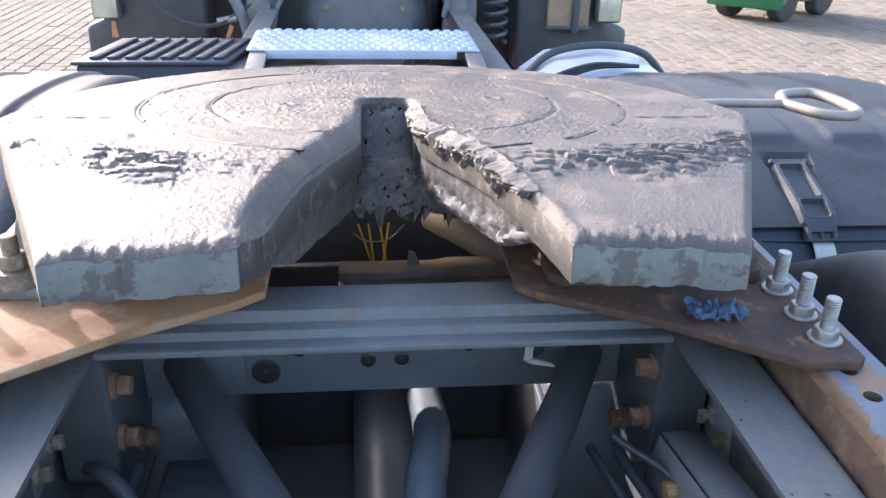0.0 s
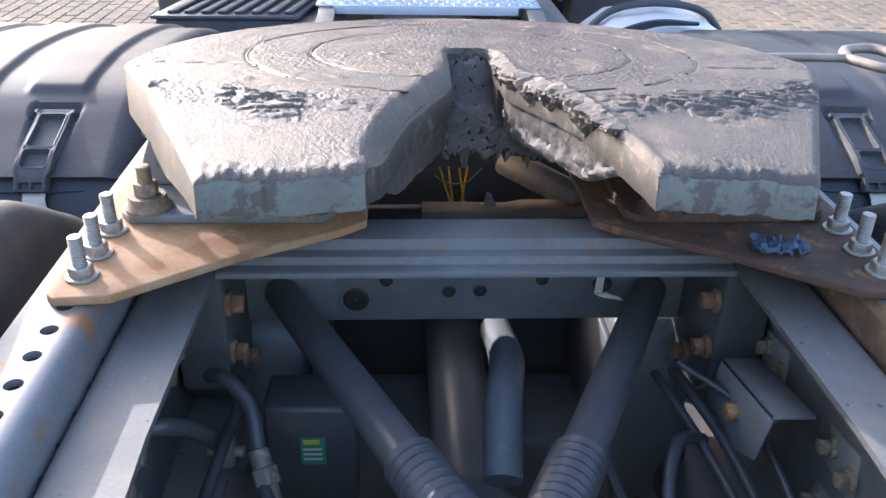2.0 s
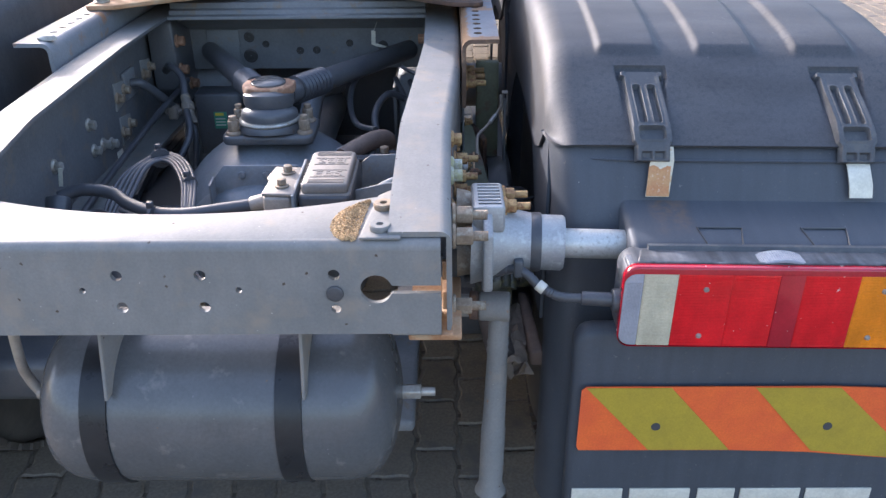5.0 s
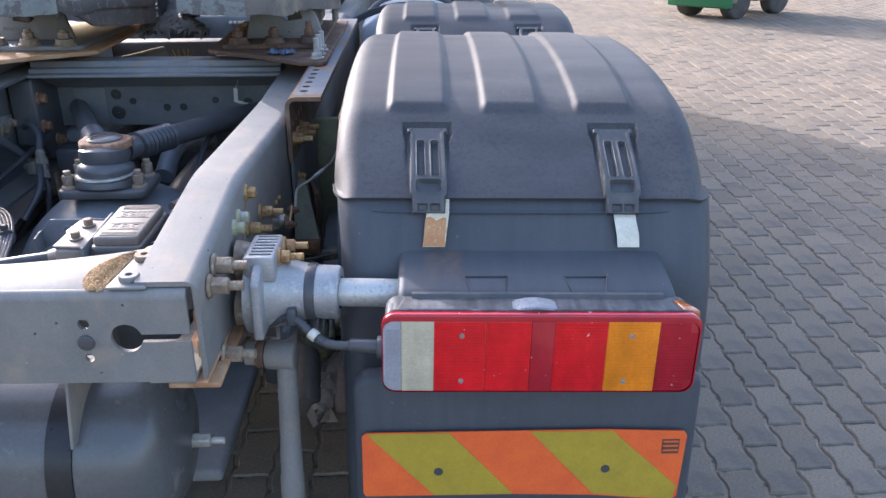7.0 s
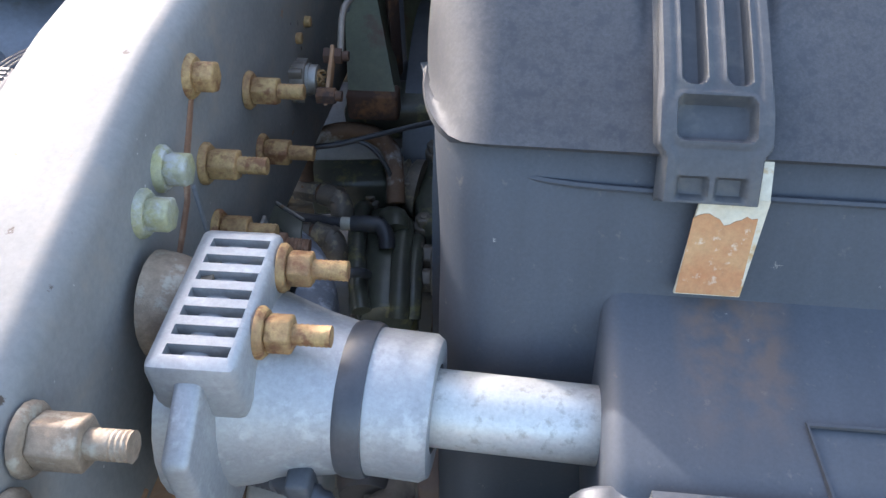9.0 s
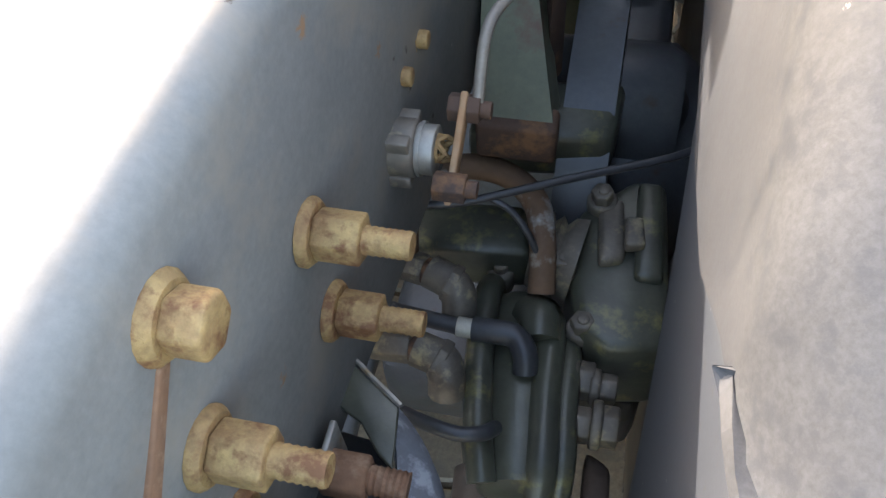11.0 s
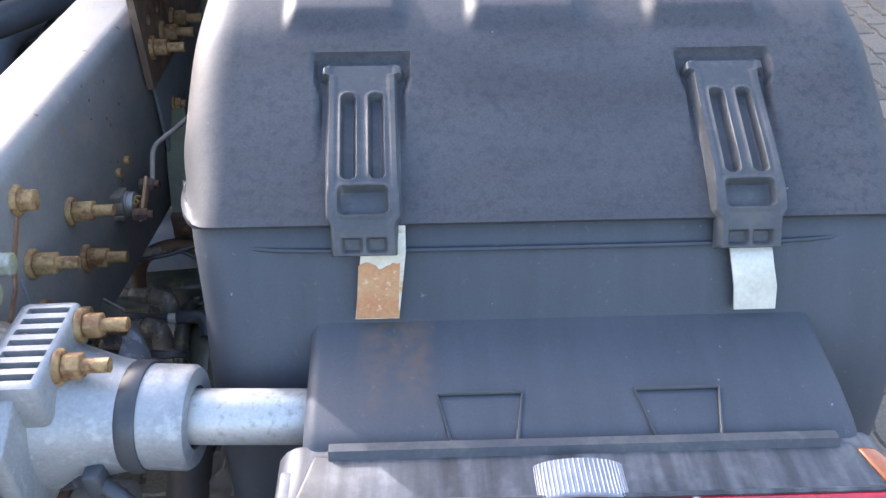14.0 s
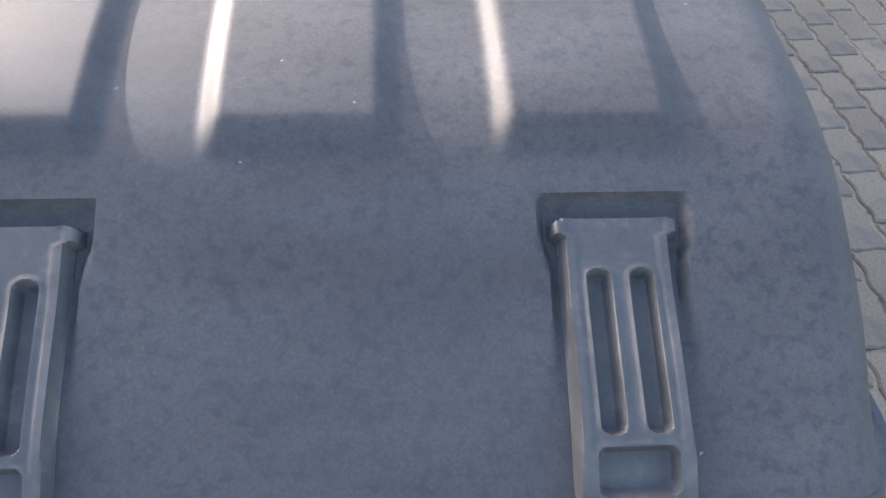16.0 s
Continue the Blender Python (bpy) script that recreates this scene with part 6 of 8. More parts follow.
YELLOW_LABEL = surf("yellow_print", (0.60, 0.48, 0.05), (0.5, 0.4, 0.05), 30, 0.5, 0, 0.02, 200)
GRIME = surf("grimy_brass", (0.22, 0.185, 0.145), (0.14, 0.12, 0.098), 30, 0.5, 0.25, 0.25, 200, (0.35, 0.30, 0.19), 50, 0.6)
# connectors and valves beside the left rail
conn = thing("air_coupling", (-0.30, 0.38, 0.72), "black air coupling with a pale metal elbow", "air coupling")
part("plug", join(cyl((-0.335, 0.43, 0.835), (-0.335, 0.40, 0.79), 0.024, None, 18, 0.004), cyl((-0.335, 0.405, 0.80), (-0.328, 0.37, 0.75), 0.019, None, 18, 0.003)), HOSE, conn)
part("elbow", join(tube([(-0.315, 0.385, 0.80), (-0.298, 0.36, 0.80), (-0.287, 0.335, 0.78), (-0.275, 0.31, 0.74)], 0.012, 10), hexa((-0.305, 0.37, 0.80), (-0.29, 0.352, 0.80), 0.017, 0.002), hexa((-0.28, 0.318, 0.755), (-0.27, 0.30, 0.72), 0.016, 0.002)), VALVE_ALU, conn, "pale metal elbow")
part("wire", tube([(-0.30, 0.36, 0.81), (-0.27, 0.39, 0.82), (-0.25, 0.43, 0.80), (-0.24, 0.46, 0.74)], 0.004, 6), HOSE, conn)
part("bracket", box(-0.41, -0.36, 0.36, 0.46, 0.70, 0.80, 0.006), FRAME_DARK, conn)
part("tag", slab([(-0.40, 0.80), (-0.392, 0.80), (-0.385, 0.84), (-0.393, 0.84)], 0.565, 0.567, 0, "y"), WHITE_STRIP, conn, "small pale tag")

label_ = thing("green_label", (-0.235, 1.20, 0.70), "small green printed label on a dark box", "label")
part("box", box(-0.30, -0.17, 1.215, 1.30, 0.62, 0.80, 0.008), BLACK_PAINT, label_, "dark control box")
part("sheet", box(-0.250, -0.214, 1.2125, 1.2148, 0.70, 0.748, 0.0), surf("green_print", (0.06, 0.26, 0.16), (0.05, 0.22, 0.13), 30, 0.5, 0, 0.02, 200), label_, "green label sheet")
part("yellow_strip", box(-0.246, -0.222, 1.2115, 1.2125, 0.738, 0.746, 0.0), YELLOW_LABEL, label_, "yellow strip")
for z in (0.709, 0.718, 0.727):
    part("print_bar", box(-0.246, -0.219, 1.2115, 1.2125, z, z + 0.003, 0.0), WHITE_STRIP, label_, "unreadable print line")
for y, z in ((1.02, 0.745), (0.965, 0.72)):
    whole("rail_tag", box(-web_in(y) - 0.001, -web_in(y) + 0.003, y - 0.017, y + 0.017, z - 0.009, z + 0.009, 0.001), WHITE_STRIP, (-web_in(y), y, z), "small pale sticker on the rail web", "sticker", "stickers")
fit_ = thing("elbow_fitting", (-0.27, 1.06, 0.80), "dusty brass elbow fitting on a hanging hose", "fitting")
part("body", join(cyl((-0.285, 1.10, 0.83), (-0.262, 1.05, 0.775), 0.013, None, 14, 0.002), hexa((-0.278, 1.085, 0.813), (-0.271, 1.07, 0.797), 0.018, 0.002), hexa((-0.266, 1.058, 0.783), (-0.260, 1.045, 0.768), 0.017, 0.002)), GRIME, fit_)
part("hose", tube([(-0.285, 1.10, 0.83), (-0.30, 1.14, 0.87), (-0.335, 1.17, 0.89), (-0.36, 1.20, 0.87)], 0.010, 10), HOSE, fit_, "black hose")
part("lower_hose", tube([(-0.262, 1.05, 0.775), (-0.25, 1.03, 0.74), (-0.26, 1.02, 0.66)], 0.008, 8), HOSE, fit_, "black hose")

# dried leaf litter heaped on the cross member
litter = []
rnd = random.Random(4)
for k in range(2600):
    y = rnd.uniform(0.004, 0.135)
    wide = 0.044 * math.sqrt(max(0.0, 1 - ((y - 0.066) / 0.066) ** 2))
    q = rnd.random()
    x, r = 0.2815 + 0.010 * y / 0.135 - wide * q, 0.042 * abs(2 * q - 1)
    h = 0.952 + 0.006 * max(0, 1 - r / 0.042) * rnd.random()
    s = rnd.uniform(0.0006, 0.0019)
    bm = box(-s, s, -s * 0.5, s * 0.5, -s * 0.35, s * 0.35)
    bm.transform(Matrix.Translation((x, y, h + 0.001)) @ Euler((rnd.uniform(-0.6, 0.6), rnd.uniform(-0.6, 0.6), rnd.uniform(0, 6))).to_matrix().to_4x4())
    litter.append(bm)
whole("leaf_litter", join(*litter), surf("dry_litter", (0.46, 0.31, 0.155), (0.33, 0.21, 0.10), 60, 0.9, 0, 0.1, 200, island=0.35), (0.268, 0.088, 0.952), "heap of dry tan seed litter on the cross member", "litter", kind="stuff", smooth=0)


# ---------------------------------------------------------------- outside the right rail
OLIVE = surf("oily_olive_black", (0.105, 0.105, 0.074), (0.066, 0.066, 0.053), 16, 0.33, 0.1, 0.25, 140, (0.24, 0.21, 0.09), 26, 0.62)
GREEN_PAINT = surf("dark_green_paint", (0.17, 0.175, 0.10), (0.12, 0.12, 0.075), 14, 0.5, 0, 0.1, 150, (0.15, 0.085, 0.05), 20, 0.62)

lev = thing("level_sensor", (0.44, 0.575, 0.82), "corroded height sensor on the rail with thin linkage rod", "sensor")
part("body", join(cyl((0.414, 0.575, 0.832), (0.438, 0.576, 0.832), 0.017, None, 18, 0.002), *[box(0.416, 0.437, 0.575 + 0.017 * math.cos(a) - 0.004, 0.575 + 0.017 * math.cos(a) + 0.004, 0.832 + 0.017 * math.sin(a) - 0.004, 0.832 + 0.017 * math.sin(a) + 0.004, 0.001) for a in (0.6, 2.2, 3.9, 5.4)]), GRIME, lev, "tarnished sensor body")
part("collar", join(cyl((0.437, 0.576, 0.832), (0.449, 0.576, 0.832), 0.0145, None, 20, 0.001), cyl((0.4395, 0.576, 0.832), (0.4415, 0.576, 0.832), 0.0158, None, 20, 0.0)), NUT_GREY, lev, "pale collar")
part("spring", tube([(0.449, 0.576 + 0.007 * math.cos(0.9 * k), 0.834 + 0.007 * math.sin(0.9 * k)) if k % 2 else (0.449 + 0.0006 * k, 0.576 + 0.007 * math.cos(0.9 * k), 0.834 + 0.007 * math.sin(0.9 * k)) for k in range(16)], 0.0016, 6, 2), NUT_YELLOW, lev, "yellow return spring")
part("arm", join(slab([(0.543, 0.826), (0.557, 0.820), (0.606, 0.846), (0.598, 0.858)], 0.459, 0.463, 0.001, "x")), RUST_PLATE, lev, "rusty sensor arm")
for y, z in ((0.552, 0.831), (0.597, 0.846)):
    part("nut", join(hexa((0.452, y, z), (0.470, y, z), 0.0085, 0.001), cyl((0.468, y, z), (0.476, y, z), 0.005, None, 10)), RUST_DARK, lev)
part("rod", tube([(0.468, 0.598, 0.850), (0.469, 0.624, 0.878), (0.476, 0.648, 0.882), (0.487, 0.675, 0.882), (0.507, 0.738, 0.883), (0.524, 0.792, 0.886), (0.528, 0.820, 0.886), (0.532, 0.900, 0.884)], 0.0034, 8, 6), VALVE_ALU, lev, "bent dusty linkage rod")
part("label_sleeve", tube([(0.4985, 0.708, 0.8827), (0.512, 0.752, 0.8838)], 0.0047, 8, 1), TUBE_ZINC, lev, "printed paper sleeve")
part("rod_clip", join(box(0.5355, 0.5375, 0.885, 0.905, 0.840, 0.893, 0.0), box(0.5465, 0.5485, 0.885, 0.905, 0.840, 0.893, 0.0), box(0.5355, 0.5485, 0.885, 0.905, 0.893, 0.8955, 0.0)), NUT_GREY, lev, "pale folded clip")
part("stay", box(0.539, 0.545, 0.886, 0.904, 0.62, 0.878, 0.001), FRAME_DARK, lev, "flat steel stay under the clip")

hang = thing("spring_hanger", (0.46, 0.80, 0.62), "dark greenish steel spring hanger bolted below the channel", "spring hanger")
part("casting", bevelled(sweep(None, lambda _: [[Vector((a, y, z)), Vector((b, y, z)), Vector((b, y + 0.05, z - 0.03)), Vector((a, y + 0.05, z - 0.03))] for a, b, y, z in ((0.446, 0.500, 0.700, 0.735), (0.440, 0.484, 0.745, 0.785), (0.434, 0.463, 0.805, 0.842), (0.434, 0.458, 0.822, 0.846))]), 0.005, 2, 40), GREEN_PAINT, hang, "tapered green casting")
part("rusty_foot", box(0.444, 0.504, 0.690, 0.716, 0.70, 0.735, 0.004), RUST_DARK, hang, "rusty casting foot")
part("rear_flange", slab([(0.455, 0.90), (0.468, 0.90), (0.497, 0.79), (0.488, 0.765)], 0.70, 0.82, 0.004), RUST_DARK, hang, "rusty rear flange")
# unseen slab, added so that the gap below the rail stays dark
part("spring_seat", box(0.36, 0.60, 0.60, 1.70, 0.40, 0.50, 0.02), BLACK_PAINT, hang, "added dark filler slab below the rail")
part("web", box(0.4385, 0.444, 0.76, 0.95, 0.70, 0.90, 0.004), FRAME_DARK, hang)
part("upright", slab([(0.475, 0.98), (0.53, 0.98), (0.53, 0.955), (0.475, 0.955)], 0.60, 0.95, 0.004), GREEN_PAINT, hang, "green upright behind the rod")
part("axle_arm", lathe((0.47, 0.86, 0.60), (0.60, 0.86, 0.60), [(0.055, 0), (0.062, 0.1), (0.062, 0.9), (0.055, 1)], 28), BLACK_PAINT, hang, "dark axle arm")
part("hub_cover", lathe((0.557, 0.853, 0.585), (0.557, 0.853, 0.632), [(0.052, 0), (0.052, 0.7), (0.046, 0.95), (0.020, 1.0)], 32), BLACK_PAINT, hang, "round dark hub cover")
part("ledge", bevelled(slab([(0.43, 0.722), (0.545, 0.735), (0.55, 0.80), (0.43, 0.79)], 0.64, 0.690, 0.0), 0.008, 2, 40), OLIVE, hang, "oily olive ledge")
for y, z, x in ((0.631, 0.862, 0.416), (0.600, 0.862, 0.414), (0.817, 0.848, 0.446)):
    part("nut", join(lathe((x, y, z), (x + 0.004, y, z), [(0.0115, 0), (0.0115, 0.6), (0.0095, 1)], 16), hexa((x + 0.003, y, z), (x + 0.012, y, z), 0.0088, 0.001), cyl((x + 0.010, y, z), (x + 0.018, y, z), 0.0055, None, 10, 0.001)), NUT_YELLOW if y < 0.62 or y > 0.63 else NUT_DUSTY, hang, "small flanged nut")

act = thing("brake_chamber", (0.52, 0.60, 0.54), "dirty olive-black brake caliper and chamber beside the wheel", "brake chamber")
part("body", bevelled(slab([(0.456, 0.640), (0.512, 0.640), (0.530, 0.611), (0.544, 0.483), (0.487, 0.469), (0.465, 0.506)], 0.52, 0.606, 0.0), 0.018, 4, 40), OLIVE, act, "oily caliper body")
part("cylinder", lathe((0.492, 0.632, 0.596), (0.512, 0.472, 0.592), [(0.018, 0), (0.030, 0.05), (0.035, 0.16), (0.036, 0.5), (0.034, 0.85), (0.028, 0.97), (0.018, 1.0)], 30), OLIVE, act, "domed caliper cylinder")
part("left_rib", tube([(0.466, 0.634, 0.612), (0.466, 0.610, 0.628), (0.470, 0.560, 0.632), (0.478, 0.510, 0.630), (0.488, 0.470, 0.618)], 0.0105, 12, 6), OLIVE, act, "oily upright rib")
for k, (x0, x1, y0, y1, r, z) in enumerate(((0.517, 0.526, 0.606, 0.474, 0.0115, 0.619), (0.533, 0.540, 0.590, 0.480, 0.0095, 0.612))):
    part("ring_rib", tube([(x0 - 0.002, y0 + 0.008, z - 0.022), (x0, y0, z - 0.004), (x0 + 0.002, y0 - 0.02, z + 0.003), ((x0 + x1) / 2, (y0 + y1) / 2, z + 0.005), (x1, y1 + 0.02, z + 0.002), (x1, y1, z - 0.014)], r, 12, 6), OLIVE, act, "oily ring rib")
part("shoulder", tube([(0.500, 0.606, 0.622), (0.508, 0.598, 0.630), (0.511, 0.580, 0.628)], 0.016, 12, 6), OLIVE, act)
part("post_cap", join(cyl((0.469, 0.652, 0.585), (0.470, 0.650, 0.614), 0.0115, None, 16, 0.003), cyl((0.470, 0.650, 0.613), (0.470, 0.650, 0.621), 0.0065, None, 10, 0.001)), GRIME, act, "grimy round cap")
block = part("housing", bevelled(slab([(0.526, 0.706), (0.545, 0.722), (0.566, 0.744), (0.594, 0.745), (0.606, 0.587), (0.562, 0.579), (0.538, 0.590), (0.524, 0.640)], 0.54, 0.636, 0.0), 0.010, 3, 40), OLIVE, act, "oily upper housing")
part("raised_face", bevelled(slab([(0.541, 0.705), (0.560, 0.715), (0.566, 0.655), (0.546, 0.648)], 0.63, 0.645, 0.0), 0.005, 2, 40), GRIME, block, "rubbed raised face")
part("raised_face", bevelled(slab([(0.570, 0.735), (0.590, 0.735), (0.596, 0.640), (0.574, 0.640)], 0.63, 0.644, 0.0), 0.005, 2, 40), OLIVE, block)
part("side_lug", bevelled(slab([(0.562, 0.690), (0.576, 0.692), (0.580, 0.665), (0.564, 0.662)], 0.64, 0.652, 0.0), 0.003, 2, 40), GRIME, block)
part("neck", lathe((0.494, 0.660, 0.634), (0.530, 0.655, 0.630), [(0.012, 0), (0.030, 0.06), (0.033, 0.22), (0.026, 0.30), (0.032, 0.45), (0.026, 0.58), (0.033, 0.72), (0.035, 1)], 26), GRIME, act, "grimy ribbed neck")
for x, y, z, r in ((0.543, 0.709, 0.640, 0.0095), (0.541, 0.600, 0.620, 0.0095), (0.520, 0.640, 0.640, 0.0085)):
    part("cap_bolt", join(cyl((x, y, z - 0.006), (x, y, z + 0.006), r * 1.3, None, 18, 0.002), hexa((x, y, z + 0.005), (x - 0.001, y, z + 0.016), r, 0.0015), cyl((x, y, z + 0.014), (x, y, z + 0.018), r * 0.5, None, 8, 0.001)), GRIME, act, "grimy hexagon bolt")
for x, y, r in ((0.545, 0.566, 0.015), (0.562, 0.562, 0.012), (0.546, 0.530, 0.014), (0.566, 0.532, 0.016)):
    part("side_bolt", join(cyl((x - 0.010, y, 0.606), (x - 0.002, y, 0.606), r * 1.15, None, 18, 0.002), hexa((x - 0.003, y, 0.606), (x + 0.010, y, 0.606), r, 0.002)), GRIME, act, "grimy hexagon plug")
part("back_plate", bevelled(slab([(0.385, 0.690), (0.482, 0.698), (0.494, 0.650), (0.400, 0.640)], 0.590, 0.640, 0.0), 0.006, 2, 40), OLIVE, act, "dark olive bracket box")
for (x0, y0), (x1, y1), (x2, y2), (x3, y3) in (((0.396, 0.616), (0.419, 0.611), (0.441, 0.604), (0.448, 0.588)), ((0.396, 0.544), (0.424, 0.545), (0.446, 0.540), (0.452, 0.524))):
    el = part("elbow_fitting", join(cyl((0.372, y0 + 0.003, 0.655), (x0, y0, 0.655), 0.0095, None, 14, 0.001), hexa((x0 - 0.004, y0, 0.655), (x1, y1, 0.655), 0.0125, 0.001)), GRIME, act, "tarnished elbow fitting")
    part("neck_ring", cyl((x1, y1, 0.655), (x1 + 0.008, y1 - 0.002, 0.655), 0.0105, None, 14, 0.001), RUST_DARK, el)
    part("elbow", tube([(x1 + 0.004, y1, 0.655), (x2, y2, 0.653), (x3, (y2 + y3) / 2, 0.648), (x3 + 0.001, y3, 0.634)], 0.0135, 12, 6), GRIME, el, "tarnished elbow")
    part("collar", hexa((x2 - 0.003, y2 + 0.001, 0.654), (x2 + 0.004, y2 - 0.001, 0.652), 0.0155, 0.001), GRIME, el)
part("lead", tube([(0.368, 0.590, 0.640), (0.380, 0.583, 0.645), (0.408, 0.577, 0.646), (0.452, 0.573, 0.645)], 0.0065, 10), HOSE, act, "black sleeve")
part("white_sleeve", cyl((0.451, 0.573, 0.645), (0.464, 0.573, 0.645), 0.0076, None, 14, 0.001), WHITE_STRIP, act, "white cable sleeve")
part("lead_end", tube([(0.463, 0.573, 0.645), (0.479, 0.573, 0.646), (0.494, 0.572, 0.645), (0.503, 0.562, 0.640), (0.505, 0.552, 0.630)], 0.0095, 12), HOSE, act, "black plug end")
part("small_pipe", tube([(0.430, 0.495, 0.655), (0.450, 0.488, 0.660), (0.470, 0.485, 0.660), (0.486, 0.490, 0.656), (0.492, 0.502, 0.640)], 0.0055, 8), HOSE, act)
part("carrier_tube", lathe((0.486, 0.500, 0.560), (0.512, 0.30, 0.545), [(0.026, 0), (0.027, 0.1), (0.027, 0.95), (0.024, 1)], 26), surf("brown_grime", (0.085, 0.070, 0.060), (0.06, 0.05, 0.045), 14, 0.6, 0, 0.2, 120), act, "brown grimy tube")
rows = [[Vector((0.511 + 0.045 * a / 8 + 0.014 * b / 24 + 0.006 * noise.noise(Vector((b * 0.5, a * 0.1, 7.0))), 0.28 + 0.21 * b / 24, 0.545 + 0.012 * math.sin(math.pi * a / 8) + 0.012 * noise.noise(Vector((a * 0.5, b * 0.5, 2.0))))) for a in range(9)] for b in range(25)]
part("carrier_casting", shell(rows, 0.03), surf("sand_crusted_iron", (0.23, 0.18, 0.13), (0.15, 0.115, 0.085), 20, 0.85, 0, 0.5, 120), act, "sand-crusted carrier casting")
part("rusty_strut", slab([(0.556, 0.53), (0.576, 0.52), (0.590, 0.30), (0.564, 0.30)], 0.53, 0.565, 0.006), surf("brown_rust_strut", (0.16, 0.105, 0.075), (0.10, 0.07, 0.055), 18, 0.8, 0, 0.3, 140), act, "brown rusty strut")
part("arched_pipe", tube([(0.404, 0.612, 0.655), (0.397, 0.645, 0.668), (0.399, 0.674, 0.674), (0.415, 0.692, 0.676), (0.442, 0.700, 0.677), (0.472, 0.694, 0.676), (0.494, 0.674, 0.672), (0.503, 0.645, 0.662), (0.507, 0.615, 0.64)], 0.0105, 12), surf("rust_with_white_bloom", (0.20, 0.115, 0.065), (0.13, 0.08, 0.05), 18, 0.75, 0, 0.3, 140, (0.42, 0.41, 0.38), 22, 0.58), act, "rusty arched pipe with white bloom")
part("cable", tube([(0.395, 0.633, 0.700), (0.437, 0.643, 0.700), (0.465, 0.653, 0.702), (0.519, 0.679, 0.702), (0.592, 0.714, 0.700), (0.625, 0.745, 0.695)], 0.0032, 8), HOSE, act, "thin black cable")
part("cable", tube([(0.462, 0.652, 0.700), (0.478, 0.648, 0.694), (0.492, 0.640, 0.680), (0.502, 0.634, 0.660)], 0.0026, 8), HOSE, act, "thin black cable")

shield = thing("dust_shield", (0.45, 0.42, 0.70), "curved galvanised dust shield with frosty zinc bloom", "dust shield")
outer = spline([Vector((x, y, 0)) for x, y in ((0.404, 0.473), (0.430, 0.468), (0.450, 0.455), (0.466, 0.438), (0.478, 0.418), (0.486, 0.393), (0.489, 0.364), (0.484, 0.335), (0.469, 0.309))], 4)
inner = spline([Vector((x, y, 0)) for x, y in ((0.400, 0.462), (0.424, 0.458), (0.440, 0.448), (0.450, 0.434), (0.456, 0.415), (0.459, 0.390), (0.458, 0.364), (0.452, 0.340), (0.440, 0.322))], 4)
rows = [[o + Vector((0, 0, 0.690)) for o in outer], [o + Vector((0, 0, 0.726)) for o in outer]]
rows += [[o.lerp(i, t) + Vector((0, 0, 0.735 + 0.018 * t ** 0.6)) for o, i in zip(outer, inner)] for t in (0.06, 0.25, 0.5, 0.75, 1.0)]
part("sheet", shell(rows, 0.003), surf("frosted_zinc", (0.20, 0.21, 0.23), (0.13, 0.14, 0.16), 16, 0.6, 0.1, 0.3, 260, (0.36, 0.38, 0.41), 55, 0.56), shield, "crescent of frosted zinc sheet")
# black sheet added to draw the dark hollow within the crescent
part("dark_pan", slab([(0.386, 0.460), (0.430, 0.455), (0.452, 0.425), (0.456, 0.380), (0.445, 0.330), (0.400, 0.330)], 0.690, 0.700, 0.002), BLACK_PAINT, shield, "added black sheet for the shield's dark hollow")
part("flap", slab([(0.392, 0.470), (0.414, 0.476), (0.450, 0.452), (0.455, 0.418), (0.446, 0.424), (0.432, 0.440), (0.412, 0.450)], 0.7585, 0.7625, 0.001), OLIVE, shield, "olive flap with bare edges")
part("flap_edge", tube([(0.392, 0.471, 0.763), (0.414, 0.477, 0.763), (0.432, 0.466, 0.763), (0.451, 0.453, 0.763)], 0.0016, 6, 4), NUT_GREY, shield, "bare metal edge")
part("bracket", slab([(0.397, 0.366), (0.401, 0.346), (0.411, 0.340), (0.457, 0.331), (0.459, 0.326), (0.408, 0.333), (0.396, 0.341), (0.391, 0.364)], 0.690, 0.768, 0.001), BLACK_PAINT, shield, "dark angle bracket")
part("bracket_edge", tube([(0.396, 0.366, 0.769), (0.399, 0.350, 0.770), (0.408, 0.341, 0.770), (0.434, 0.336, 0.770), (0.457, 0.330, 0.769)], 0.0026, 8, 6), NUT_GREY, shield, "pale bracket edge")
part("upright_tab", box(0.424, 0.4275, 0.408, 0.427, 0.755, 0.792, 0.001), NUT_GREY, shield, "pale tab washer")
for x, y in ((0.424, 0.406), (0.416, 0.355)):
    part("bolt", join(hexa((x, y, 0.776), (x + 0.024, y, 0.776), 0.0125, 0.002), tube([(x + 0.022, y, 0.776), (x + 0.030, y, 0.776), (x + 0.044, y, 0.775)], 0.0078, 12, 2, 0.1, 0.003)), RUST_CAP, shield, "rusty bolt")
part("round_head", lathe((0.398, 0.442, 0.80), (0.410, 0.441, 0.80), [(0.010, 0), (0.0145, 0.3), (0.012, 1)], 18), NUT_DUSTY, shield, "rusty round bolt head")
streak = thing("rust_run", (0.415, 0.33, 0.91), "thin rusted seam running down the rail web", "seam")
part("seam", slab([(0.376, 0.950), (0.369, 0.953), (0.352, 0.938), (0.335, 0.924), (0.322, 0.902), (0.300, 0.889), (0.284, 0.879), (0.288, 0.875), (0.306, 0.884), (0.327, 0.897), (0.342, 0.918), (0.358, 0.933)], 0.4125, 0.4165, 0.001, "x"), RUST_CAP, streak)

